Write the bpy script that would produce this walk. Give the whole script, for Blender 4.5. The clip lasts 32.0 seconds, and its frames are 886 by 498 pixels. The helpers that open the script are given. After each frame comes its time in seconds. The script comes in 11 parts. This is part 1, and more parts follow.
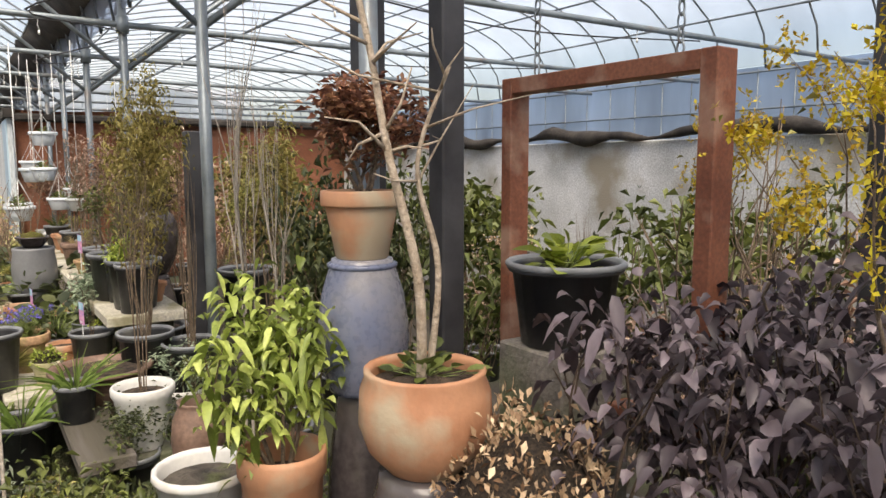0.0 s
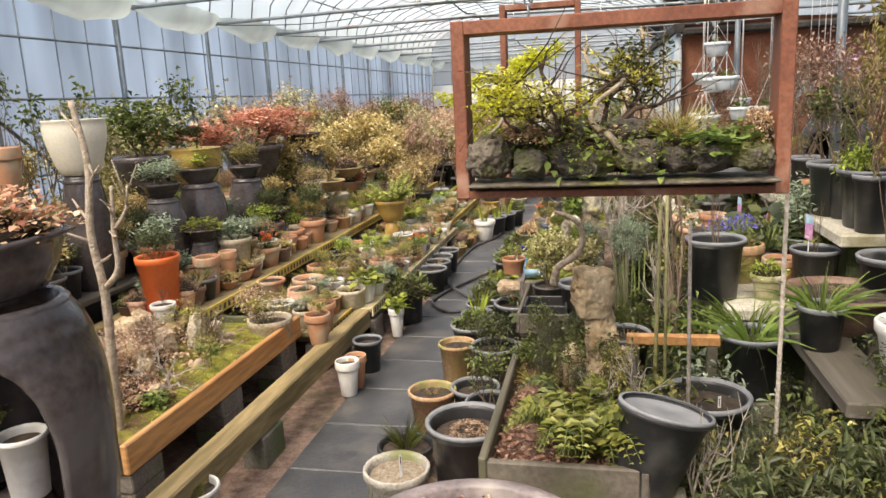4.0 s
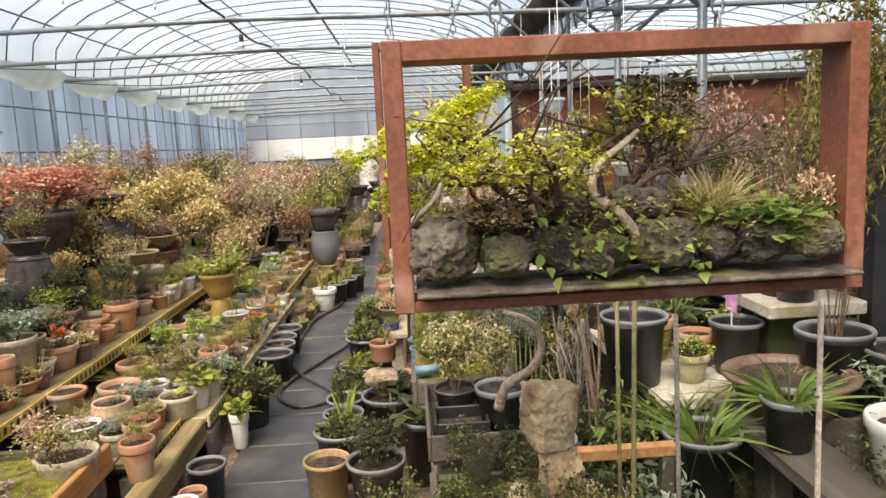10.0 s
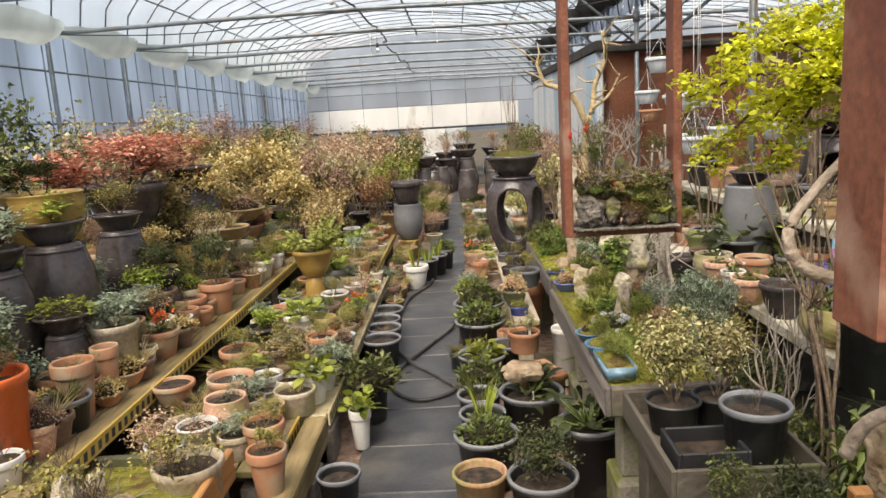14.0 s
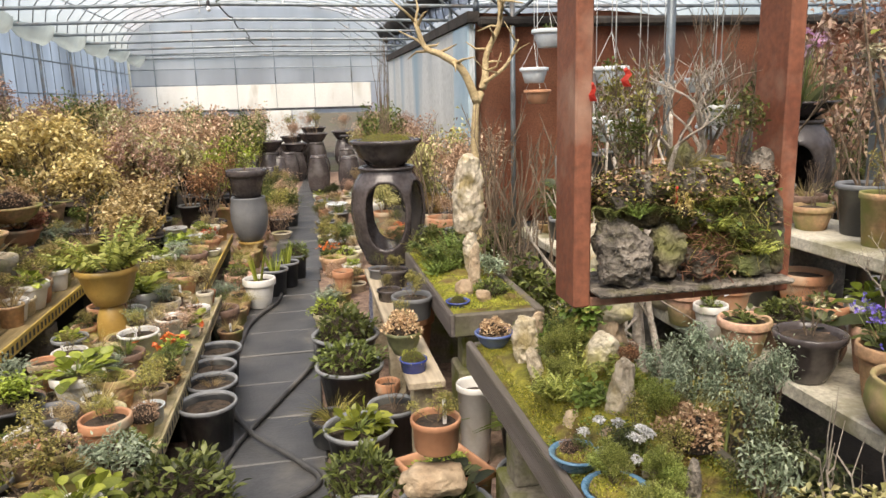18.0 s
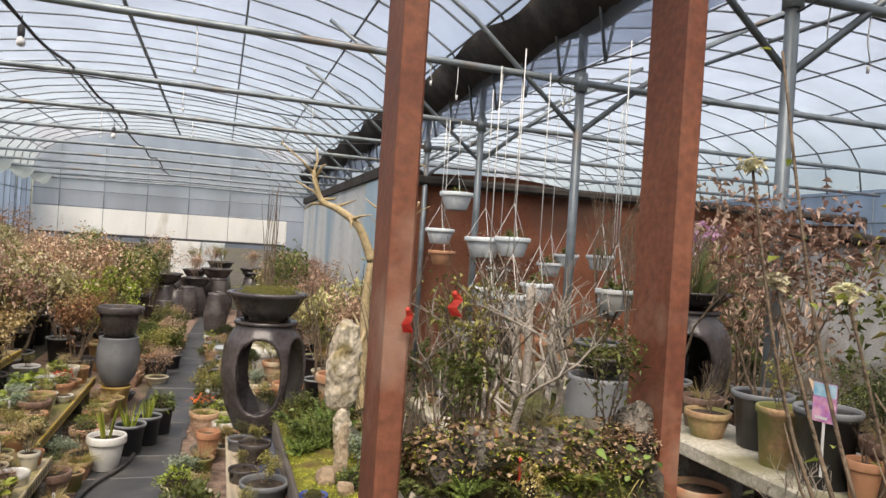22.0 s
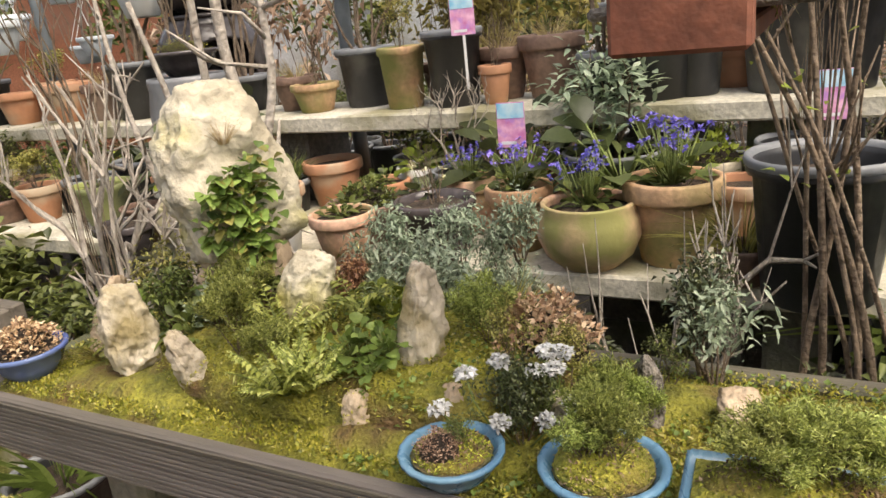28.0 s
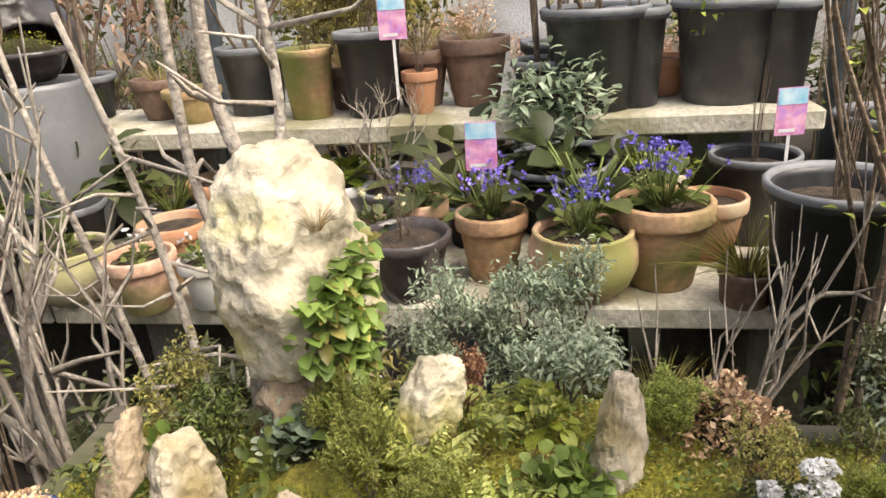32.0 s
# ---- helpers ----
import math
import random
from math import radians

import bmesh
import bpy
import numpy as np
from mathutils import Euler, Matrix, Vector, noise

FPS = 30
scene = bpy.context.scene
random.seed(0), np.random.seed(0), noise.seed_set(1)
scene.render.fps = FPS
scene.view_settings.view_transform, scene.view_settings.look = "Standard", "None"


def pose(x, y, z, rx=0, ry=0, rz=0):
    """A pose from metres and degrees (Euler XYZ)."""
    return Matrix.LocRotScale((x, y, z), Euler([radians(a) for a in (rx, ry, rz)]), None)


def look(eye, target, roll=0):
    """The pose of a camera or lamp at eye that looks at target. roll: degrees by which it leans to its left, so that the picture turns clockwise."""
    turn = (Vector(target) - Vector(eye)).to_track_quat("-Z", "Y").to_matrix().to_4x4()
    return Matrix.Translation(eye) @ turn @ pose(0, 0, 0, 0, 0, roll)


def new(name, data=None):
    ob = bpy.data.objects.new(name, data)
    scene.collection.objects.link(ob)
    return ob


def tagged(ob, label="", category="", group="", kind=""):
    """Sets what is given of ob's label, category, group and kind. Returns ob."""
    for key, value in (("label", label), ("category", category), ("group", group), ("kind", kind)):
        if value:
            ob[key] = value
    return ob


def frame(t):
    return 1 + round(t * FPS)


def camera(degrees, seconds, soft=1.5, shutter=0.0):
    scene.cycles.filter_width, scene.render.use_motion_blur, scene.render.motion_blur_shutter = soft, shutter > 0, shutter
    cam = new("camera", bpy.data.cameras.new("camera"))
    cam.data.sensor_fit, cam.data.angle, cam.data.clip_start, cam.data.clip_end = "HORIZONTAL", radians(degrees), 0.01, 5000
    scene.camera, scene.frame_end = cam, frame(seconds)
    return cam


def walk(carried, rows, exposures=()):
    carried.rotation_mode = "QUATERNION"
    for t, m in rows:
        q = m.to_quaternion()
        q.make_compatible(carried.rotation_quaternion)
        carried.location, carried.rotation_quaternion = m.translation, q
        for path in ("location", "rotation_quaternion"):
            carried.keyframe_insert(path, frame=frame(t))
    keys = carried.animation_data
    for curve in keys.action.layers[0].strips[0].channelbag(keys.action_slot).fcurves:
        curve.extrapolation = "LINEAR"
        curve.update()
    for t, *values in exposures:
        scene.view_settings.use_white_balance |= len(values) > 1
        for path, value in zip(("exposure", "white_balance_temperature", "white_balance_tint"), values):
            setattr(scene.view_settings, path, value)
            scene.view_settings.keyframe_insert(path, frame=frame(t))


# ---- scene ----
cam = camera(63.6, 32.0)
PATH = [
    (0.0, (1.146, 1.084, 1.67), (2.112, 2.517, 1.466), -0.1),
    (0.5, (1.083, 1.139, 1.663), (1.903, 2.658, 1.438), 0.1),
    (1.0, (1.008, 1.186, 1.663), (1.643, 2.784, 1.396), -0.0),
    (1.5, (0.945, 1.213, 1.627), (1.389, 2.867, 1.317), -0.5),
    (2.0, (0.92, 1.227, 1.601), (1.181, 2.913, 1.258), -0.8),
    (2.5, (0.879, 1.26, 1.601), (0.988, 2.955, 1.224), -1.3),
    (3.0, (0.808, 1.333, 1.584), (0.765, 3.028, 1.193), -1.9),
    (3.5, (0.733, 1.47, 1.563), (0.525, 3.157, 1.194), -2.6),
    (4.0, (0.684, 1.603, 1.572), (0.311, 3.264, 1.215), -2.8),
    (4.5, (0.642, 1.663, 1.564), (0.127, 3.289, 1.22), -3.5),
    (6.5, (0.307, 1.763, 1.557), (-0.381, 3.318, 1.188), -5.8),
    (7.0, (0.28, 1.813, 1.555), (-0.364, 3.383, 1.166), -4.9),
    (7.5, (0.245, 1.917, 1.554), (-0.325, 3.513, 1.162), -3.7),
    (8.0, (0.237, 2.012, 1.556), (-0.208, 3.651, 1.178), -2.9),
    (8.5, (0.226, 2.085, 1.574), (-0.059, 3.764, 1.22), -2.9),
    (9.0, (0.212, 2.138, 1.578), (0.077, 3.843, 1.255), -2.9),
    (9.5, (0.251, 2.218, 1.585), (0.23, 3.932, 1.292), -2.8),
    (10.0, (0.332, 2.298, 1.593), (0.405, 4.018, 1.342), -2.8),
    (10.5, (0.4, 2.323, 1.594), (0.537, 4.045, 1.381), -2.8),
    (11.0, (0.415, 2.334, 1.599), (0.586, 4.055, 1.411), -2.5),
    (11.5, (0.369, 2.375, 1.611), (0.553, 4.096, 1.43), -2.2),
    (12.0, (0.27, 2.437, 1.609), (0.465, 4.155, 1.415), -2.1),
    (12.5, (0.139, 2.509, 1.594), (0.333, 4.225, 1.375), -2.1),
    (13.0, (0.031, 2.588, 1.589), (0.185, 4.304, 1.341), -2.2),
    (13.5, (-0.04, 2.701, 1.566), (0.023, 4.419, 1.291), -2.6),
    (14.0, (-0.129, 2.832, 1.55), (-0.177, 4.544, 1.241), -3.4),
    (14.5, (-0.195, 2.941, 1.532), (-0.339, 4.642, 1.195), -4.1),
    (16.5, (-0.239, 3.627, 1.501), (-0.265, 5.326, 1.126), -3.4),
    (17.0, (-0.253, 3.806, 1.489), (-0.144, 5.502, 1.116), -2.9),
    (17.5, (-0.232, 3.972, 1.489), (-0.007, 5.658, 1.125), -2.3),
    (18.0, (-0.193, 4.138, 1.474), (0.124, 5.811, 1.117), -1.6),
    (18.5, (-0.142, 4.28, 1.46), (0.263, 5.935, 1.113), -1.5),
    (19.0, (-0.066, 4.38, 1.466), (0.417, 6.019, 1.136), -1.1),
    (19.5, (0.017, 4.428, 1.462), (0.552, 6.057, 1.168), -0.1),
    (20.0, (0.073, 4.466, 1.478), (0.630, 6.095, 1.227), 0.7),
    (20.5, (0.088, 4.472, 1.503), (0.635, 6.109, 1.289), 1.3),
    (21.0, (0.074, 4.457, 1.522), (0.600, 6.108, 1.355), 2.2),
    (21.5, (0.064, 4.443, 1.534), (0.581, 6.102, 1.433), 3.1),
    (22.0, (0.040, 4.427, 1.558), (0.557, 6.088, 1.555), 3.7),
    (22.5, (0.006, 4.409, 1.577), (0.508, 6.073, 1.671), 4.0),
    (23.0, (-0.015, 4.410, 1.589), (0.444, 6.084, 1.705), 4.5),
    (23.5, (-0.037, 4.447, 1.563), (0.385, 6.135, 1.597), 4.9),
    (24.0, (-0.037, 4.515, 1.516), (0.382, 6.200, 1.415), 4.6),
    (24.5, (-0.070, 4.583, 1.480), (0.427, 6.236, 1.263), 3.4),
    (25.0, (-0.142, 4.708, 1.42), (0.558, 6.276, 1.141), 1.2),
    (25.5, (-0.145, 4.789, 1.373), (0.731, 6.261, 1.065), -0.5),
    (26.0, (-0.118, 4.859, 1.319), (0.921, 6.21, 0.973), -2.1),
    (26.5, (-0.139, 4.929, 1.286), (1.052, 6.134, 0.894), -3.2),
    (28.5, (-0.301, 5.167, 1.164), (1.391, 5.996, 0.492), -5.8),
    (29.0, (-0.342, 5.148, 1.168), (1.328, 5.953, 0.416), -4.2),
    (29.5, (-0.369, 5.188, 1.185), (1.289, 5.971, 0.386), -3.4),
    (30.0, (-0.362, 5.278, 1.193), (1.304, 6.027, 0.378), -3.0),
    (30.5, (-0.350, 5.358, 1.206), (1.333, 6.046, 0.373), -3.4),
    (31.0, (-0.316, 5.497, 1.217), (1.420, 6.044, 0.388), -3.4),
    (31.5, (-0.239, 5.613, 1.252), (1.549, 5.990, 0.439), -3.2),
    (32.0, (-0.181, 5.666, 1.300), (1.651, 5.970, 0.558), -4.0),
]
walk(cam, [(t, look(eye, target, roll)) for t, eye, target, roll in PATH], [(0, 1.1, 7900, 12), (3, 1.15, 7900, 12), (4.5, 1.28, 7900, 12), (8, 1.28, 7900, 12), (10, 1.12, 7900, 12), (11, 1.05, 7900, 12), (14, 0.98, 7900, 12), (17, 1.15, 7900, 12), (19, 1.05, 7900, 12), (21, 0.95, 7900, 12), (22, 0.75, 7700, 12), (23, 0.55, 7500, 12), (24, 0.55, 7700, 12), (25, 1.08, 7900, 12), (26, 1.1, 7900, 12), (28.5, 1.28, 7900, 12), (29, 1.27, 7900, 12), (30, 1.6, 7900, 12), (32, 1.5, 7900, 12)])

# ---- light: a bright, thinly clouded day through greenhouse film ----
world = bpy.data.worlds.new("sky")
scene.world = world
world.use_nodes = True
wn, wl = world.node_tree.nodes, world.node_tree.links
sky = wn.new("ShaderNodeTexSky")
sky.sky_type, sky.sun_disc = "NISHITA", False
sky.sun_elevation, sky.sun_rotation = radians(54.7), radians(201.8)
sky.air_density, sky.dust_density, sky.ozone_density = 1.0, 3.0, 1.0
wl.new(sky.outputs[0], wn["Background"].inputs[0])
wn["Background"].inputs[1].default_value = 0.125
sun = new("sun", bpy.data.lights.new("sun", "SUN"))
sun.data.energy, sun.data.angle, sun.data.color = 4.3, radians(48), (1.0, 0.95, 0.87)
sun.matrix_basis = look((-2.0, -5.0, 7.6), (0, 0, 0))

# ---- materials ----
def nodes(name, rough=0.6, metal=0.0):
    m = bpy.data.materials.new(name)
    m.use_nodes = True
    n, l = m.node_tree.nodes, m.node_tree.links
    b = n["Principled BSDF"]
    b.inputs["Roughness"].default_value, b.inputs["Metallic"].default_value = rough, metal
    return m, n, l, b


def ramp(n, stops):
    r = n.new("ShaderNodeValToRGB")
    e = r.color_ramp.elements
    while len(e) < len(stops):
        e.new(0.5)
    for i, c in enumerate(stops):
        e[i].position = i / max(1, len(stops) - 1)
        e[i].color = (*c, 1)
    return r


def mixc(n, l, fac, a, b, mode="MIX"):
    x = n.new("ShaderNodeMix")
    x.data_type, x.blend_type = "RGBA", mode
    for sock, v in ((0, fac), (6, a), (7, b)):
        if hasattr(v, "links"):
            l.new(v, x.inputs[sock])
        else:
            x.inputs[sock].default_value = v if sock == 0 else (*v, 1)
    return x.outputs[2]


def surface(name, c1, c2, scale=8.0, rough=0.7, metal=0.0, bump=0.3, fine=60.0, stain=None, stain_scale=2.5, stain_amount=0.5, stretch=(1, 1, 1), sheen=0.0, object_space=True):
    """Two colours mixed by broad noise, a fine grain, an optional stain colour in patches, and relief."""
    m, n, l, b = nodes(name, rough, metal)
    tc = n.new("ShaderNodeTexCoord")
    mp = n.new("ShaderNodeMapping")
    mp.inputs["Scale"].default_value = stretch
    l.new(tc.outputs["Object"], mp.inputs[0])
    info = n.new("ShaderNodeObjectInfo")
    off = n.new("ShaderNodeVectorMath")
    off.operation = "MULTIPLY_ADD"
    off.inputs[1].default_value = (1, 1, 1)
    comb = n.new("ShaderNodeCombineXYZ")
    for i in range(3):
        mu = n.new("ShaderNodeMath")
        mu.operation = "MULTIPLY"
        mu.inputs[1].default_value = 13.7 * (i + 1)
        l.new(info.outputs["Random"], mu.inputs[0])
        l.new(mu.outputs[0], comb.inputs[i])
    l.new(mp.outputs[0], off.inputs[0])
    l.new(comb.outputs[0], off.inputs[2])
    big = n.new("ShaderNodeTexNoise")
    big.inputs["Scale"].default_value, big.inputs["Detail"].default_value = scale, 5
    l.new(off.outputs[0], big.inputs["Vector"])
    gr = n.new("ShaderNodeTexNoise")
    gr.inputs["Scale"].default_value, gr.inputs["Detail"].default_value = fine, 4
    l.new(off.outputs[0], gr.inputs["Vector"])
    r = ramp(n, [c1, c1, c2, c2])
    l.new(big.outputs["Fac"], r.inputs[0])
    gv = n.new("ShaderNodeMapRange")
    gv.inputs[1].default_value, gv.inputs[2].default_value = 0.3, 0.7
    gv.inputs[3].default_value, gv.inputs[4].default_value = (0.72, 1.2) if bump > 0.12 else (0.93, 1.04)
    l.new(gr.outputs["Fac"], gv.inputs[0])
    col = mixc(n, l, 1.0, r.outputs[0], (1, 1, 1), "MULTIPLY")
    mul = n.new("ShaderNodeMix")
    mul.data_type, mul.blend_type = "RGBA", "MULTIPLY"
    mul.inputs[0].default_value = 1
    l.new(col, mul.inputs[6])
    l.new(gv.outputs[0], mul.inputs[7])
    col = mul.outputs[2]
    if stain:
        st = n.new("ShaderNodeTexNoise")
        st.inputs["Scale"].default_value, st.inputs["Detail"].default_value = stain_scale, 6
        l.new(off.outputs[0], st.inputs["Vector"])
        sr = n.new("ShaderNodeMapRange")
        sr.inputs[1].default_value, sr.inputs[2].default_value = 0.62 - 0.25 * stain_amount, 0.78 - 0.25 * stain_amount
        l.new(st.outputs["Fac"], sr.inputs[0])
        col = mixc(n, l, sr.outputs[0], col, stain)
    l.new(col, b.inputs["Base Color"])
    rv = n.new("ShaderNodeMapRange")
    rv.inputs[3].default_value, rv.inputs[4].default_value = max(0.05, rough - 0.15), min(1, rough + 0.12)
    l.new(gr.outputs["Fac"], rv.inputs[0])
    l.new(rv.outputs[0], b.inputs["Roughness"])
    if bump:
        bp = n.new("ShaderNodeBump")
        bp.inputs["Strength"].default_value, bp.inputs["Distance"].default_value = bump, 0.01
        ad = n.new("ShaderNodeMath")
        l.new(big.outputs["Fac"], ad.inputs[0])
        l.new(gr.outputs["Fac"], ad.inputs[1])
        l.new(ad.outputs[0], bp.inputs["Height"])
        l.new(bp.outputs[0], b.inputs["Normal"])
    return m


def leafy(name, stops, through_amount=0.3, rough=0.45, gloss=0.5):
    """Leaves: a colour for each leaf, a shift for each plant, some light let through."""
    m, n, l, b = nodes(name, rough)
    stops = [tuple(0.62 * c for c in stops[0])] + list(stops[1:-1]) + [tuple(min(0.85, 1.16 * c) for c in stops[-1])]
    geo = n.new("ShaderNodeNewGeometry")
    r = ramp(n, stops)
    l.new(geo.outputs["Random Per Island"], r.inputs[0])
    info = n.new("ShaderNodeObjectInfo")
    hv = n.new("ShaderNodeHueSaturation")
    a = n.new("ShaderNodeMapRange")
    a.inputs[3].default_value, a.inputs[4].default_value = 0.488, 0.512
    v = n.new("ShaderNodeMapRange")
    v.inputs[3].default_value, v.inputs[4].default_value = 0.8, 1.2
    l.new(info.outputs["Random"], a.inputs[0])
    l.new(info.outputs["Random"], v.inputs[0])
    l.new(a.outputs[0], hv.inputs["Hue"])
    l.new(v.outputs[0], hv.inputs["Value"])
    tc = n.new("ShaderNodeTexCoord")
    ns = n.new("ShaderNodeTexNoise")
    ns.inputs["Scale"].default_value = 35
    l.new(tc.outputs["Object"], ns.inputs["Vector"])
    mr = n.new("ShaderNodeMapRange")
    mr.inputs[3].default_value, mr.inputs[4].default_value = 0.65, 1.3
    l.new(ns.outputs["Fac"], mr.inputs[0])
    mul = n.new("ShaderNodeMix")
    mul.data_type, mul.blend_type = "RGBA", "MULTIPLY"
    mul.inputs[0].default_value = 1
    l.new(r.outputs[0], mul.inputs[6])
    l.new(mr.outputs[0], mul.inputs[7])
    l.new(mul.outputs[2], hv.inputs["Color"])
    l.new(hv.outputs[0], b.inputs["Base Color"])
    b.inputs["Specular IOR Level"].default_value = gloss
    tr = n.new("ShaderNodeBsdfTranslucent")
    l.new(hv.outputs[0], tr.inputs[0])
    mx = n.new("ShaderNodeMixShader")
    mx.inputs[0].default_value = through_amount
    l.new(b.outputs[0], mx.inputs[1])
    l.new(tr.outputs[0], mx.inputs[2])
    l.new(mx.outputs[0], n["Material Output"].inputs[0])
    return m


def film_material(name, tint, clear, streak=0.5):
    """Greenhouse film: part of the light goes straight on, the rest is scattered through."""
    m, n, l, b = nodes(name)
    tc = n.new("ShaderNodeTexCoord")
    mp = n.new("ShaderNodeMapping")
    mp.inputs["Scale"].default_value = (1.2, 1.2, 0.25)
    l.new(tc.outputs["Object"], mp.inputs[0])
    ns = n.new("ShaderNodeTexNoise")
    ns.inputs["Scale"].default_value, ns.inputs["Detail"].default_value = 1.3, 6
    l.new(mp.outputs[0], ns.inputs["Vector"])
    r = n.new("ShaderNodeMapRange")
    r.inputs[1].default_value, r.inputs[2].default_value = 0.3, 0.7
    r.inputs[3].default_value, r.inputs[4].default_value = 1 - streak, 1.0
    l.new(ns.outputs["Fac"], r.inputs[0])
    col = n.new("ShaderNodeMix")
    col.data_type, col.blend_type = "RGBA", "MULTIPLY"
    col.inputs[0].default_value = 1
    col.inputs[6].default_value = (*tint, 1)
    l.new(r.outputs[0], col.inputs[7])
    tl = n.new("ShaderNodeBsdfTranslucent")
    tp = n.new("ShaderNodeBsdfTransparent")
    df = n.new("ShaderNodeBsdfDiffuse")
    l.new(col.outputs[2], tl.inputs[0])
    l.new(col.outputs[2], df.inputs[0])
    l.new(col.outputs[2], tp.inputs[0])
    a = n.new("ShaderNodeMixShader")
    a.inputs[0].default_value = 0.25
    l.new(tl.outputs[0], a.inputs[1])
    l.new(df.outputs[0], a.inputs[2])
    c = n.new("ShaderNodeMixShader")
    c.inputs[0].default_value = clear
    l.new(a.outputs[0], c.inputs[1])
    l.new(tp.outputs[0], c.inputs[2])
    l.new(c.outputs[0], n["Material Output"].inputs[0])
    return m


M = {}
M["slab"] = surface("slab", (0.045, 0.047, 0.05), (0.085, 0.085, 0.085), 5, 0.5, bump=0.25, stain=(0.13, 0.12, 0.105), stain_amount=0.3)
M["earth"] = surface("earth", (0.16, 0.1, 0.075), (0.36, 0.25, 0.19), 22, 0.95, bump=0.9, fine=120, stain=(0.06, 0.07, 0.03), stain_amount=0.3)
M["soil"] = surface("soil", (0.022, 0.016, 0.011), (0.1, 0.068, 0.045), 30, 0.95, bump=1.0, fine=180)
M["litter_soil"] = surface("litter_soil", (0.05, 0.04, 0.02), (0.15, 0.12, 0.055), 30, 0.95, bump=1.2, fine=120, stain=(0.14, 0.15, 0.04), stain_amount=0.5, stain_scale=12)
M["stump_stone"] = surface("stump_stone", (0.22, 0.15, 0.09), (0.42, 0.32, 0.22), 10, 0.9, bump=1.2, fine=50, stretch=(1, 1, 0.25), stain=(0.3, 0.27, 0.16), stain_amount=0.4)
M["bark_chips"] = surface("bark_chips", (0.1, 0.05, 0.035), (0.22, 0.125, 0.085), 40, 0.9, bump=1.0, fine=160)
M["gravel"] = surface("gravel", (0.28, 0.2, 0.13), (0.5, 0.42, 0.32), 60, 0.9, bump=1.0, fine=220)
M["timber"] = surface("timber", (0.24, 0.175, 0.08), (0.44, 0.33, 0.16), 9, 0.8, bump=0.7, fine=50, stretch=(1, 0.15, 1), stain=(0.17, 0.125, 0.05), stain_amount=0.6, stain_scale=9)
M["orange_timber"] = surface("orange_timber", (0.5, 0.23, 0.08), (0.66, 0.36, 0.15), 5, 0.6, bump=0.3, fine=50, stretch=(1, 0.12, 1), stain=(0.25, 0.13, 0.06), stain_amount=0.3)
M["pale_plank"] = surface("pale_plank", (0.34, 0.28, 0.2), (0.5, 0.42, 0.31), 6, 0.8, bump=0.4, fine=50, stretch=(1, 0.12, 1), stain=(0.28, 0.24, 0.15), stain_amount=0.45)
M["mossy_timber"] = surface("mossy_timber", (0.24, 0.18, 0.1), (0.4, 0.31, 0.18), 6, 0.85, bump=0.5, fine=50, stretch=(1, 0.2, 1), stain=(0.2, 0.19, 0.06), stain_amount=0.5, stain_scale=5)
M["deck_board"] = surface("deck_board", (0.08, 0.068, 0.065), (0.22, 0.19, 0.175), 7, 0.8, bump=0.6, fine=45, stretch=(1, 0.08, 1), stain=(0.1, 0.088, 0.065), stain_amount=0.55, stain_scale=5)
M["mossy_concrete"] = surface("mossy_concrete", (0.2, 0.18, 0.14), (0.38, 0.35, 0.28), 6, 0.9, bump=0.6, fine=70, stain=(0.15, 0.16, 0.04), stain_amount=0.7, stain_scale=6)
M["grey_timber"] = surface("grey_timber", (0.085, 0.072, 0.055), (0.17, 0.145, 0.115), 6, 0.75, bump=0.5, fine=45, stretch=(1, 0.1, 1), stain=(0.09, 0.1, 0.04), stain_amount=0.5)
M["concrete"] = surface("concrete", (0.4, 0.37, 0.32), (0.58, 0.55, 0.48), 6, 0.85, bump=0.5, fine=80, stain=(0.22, 0.23, 0.1), stain_amount=0.55)
M["shelf_board"] = surface("shelf_board", (0.46, 0.43, 0.34), (0.66, 0.62, 0.52), 7, 0.8, bump=0.4, fine=70, stain=(0.27, 0.25, 0.15), stain_amount=0.55, stain_scale=4)
M["block"] = surface("block", (0.13, 0.115, 0.1), (0.24, 0.215, 0.185), 8, 0.9, bump=0.6, fine=70, stain=(0.1, 0.12, 0.05), stain_amount=0.5)
M["cream_plastic"] = surface("cream_plastic", (0.55, 0.45, 0.24), (0.7, 0.61, 0.4), 8, 0.5, bump=0.1, stain=(0.3, 0.26, 0.13), stain_amount=0.5, stain_scale=7)
M["yellow_plastic"] = surface("yellow_plastic", (0.62, 0.42, 0.06), (0.75, 0.55, 0.15), 10, 0.5, bump=0.1, stain=(0.3, 0.25, 0.12), stain_amount=0.45)
M["corten"] = surface("corten", (0.19, 0.062, 0.034), (0.27, 0.1, 0.055), 7, 0.7, bump=0.15, fine=90, stain=(0.4, 0.24, 0.17), stain_amount=0.3, stain_scale=6)
M["hoop_steel"] = surface("hoop_steel", (0.1, 0.12, 0.13), (0.2, 0.22, 0.24), 6, 0.5, metal=0.3, bump=0.05)
M["weathered_sheet"] = surface("weathered_sheet", (0.42, 0.43, 0.43), (0.66, 0.67, 0.68), 2, 0.8, bump=0.4, stain=(0.28, 0.25, 0.2), stain_amount=0.5, stain_scale=1.5)
M["steel"] = surface("steel", (0.16, 0.19, 0.21), (0.28, 0.32, 0.34), 6, 0.45, metal=0.4, bump=0.05, stain=(0.22, 0.15, 0.1), stain_amount=0.15)
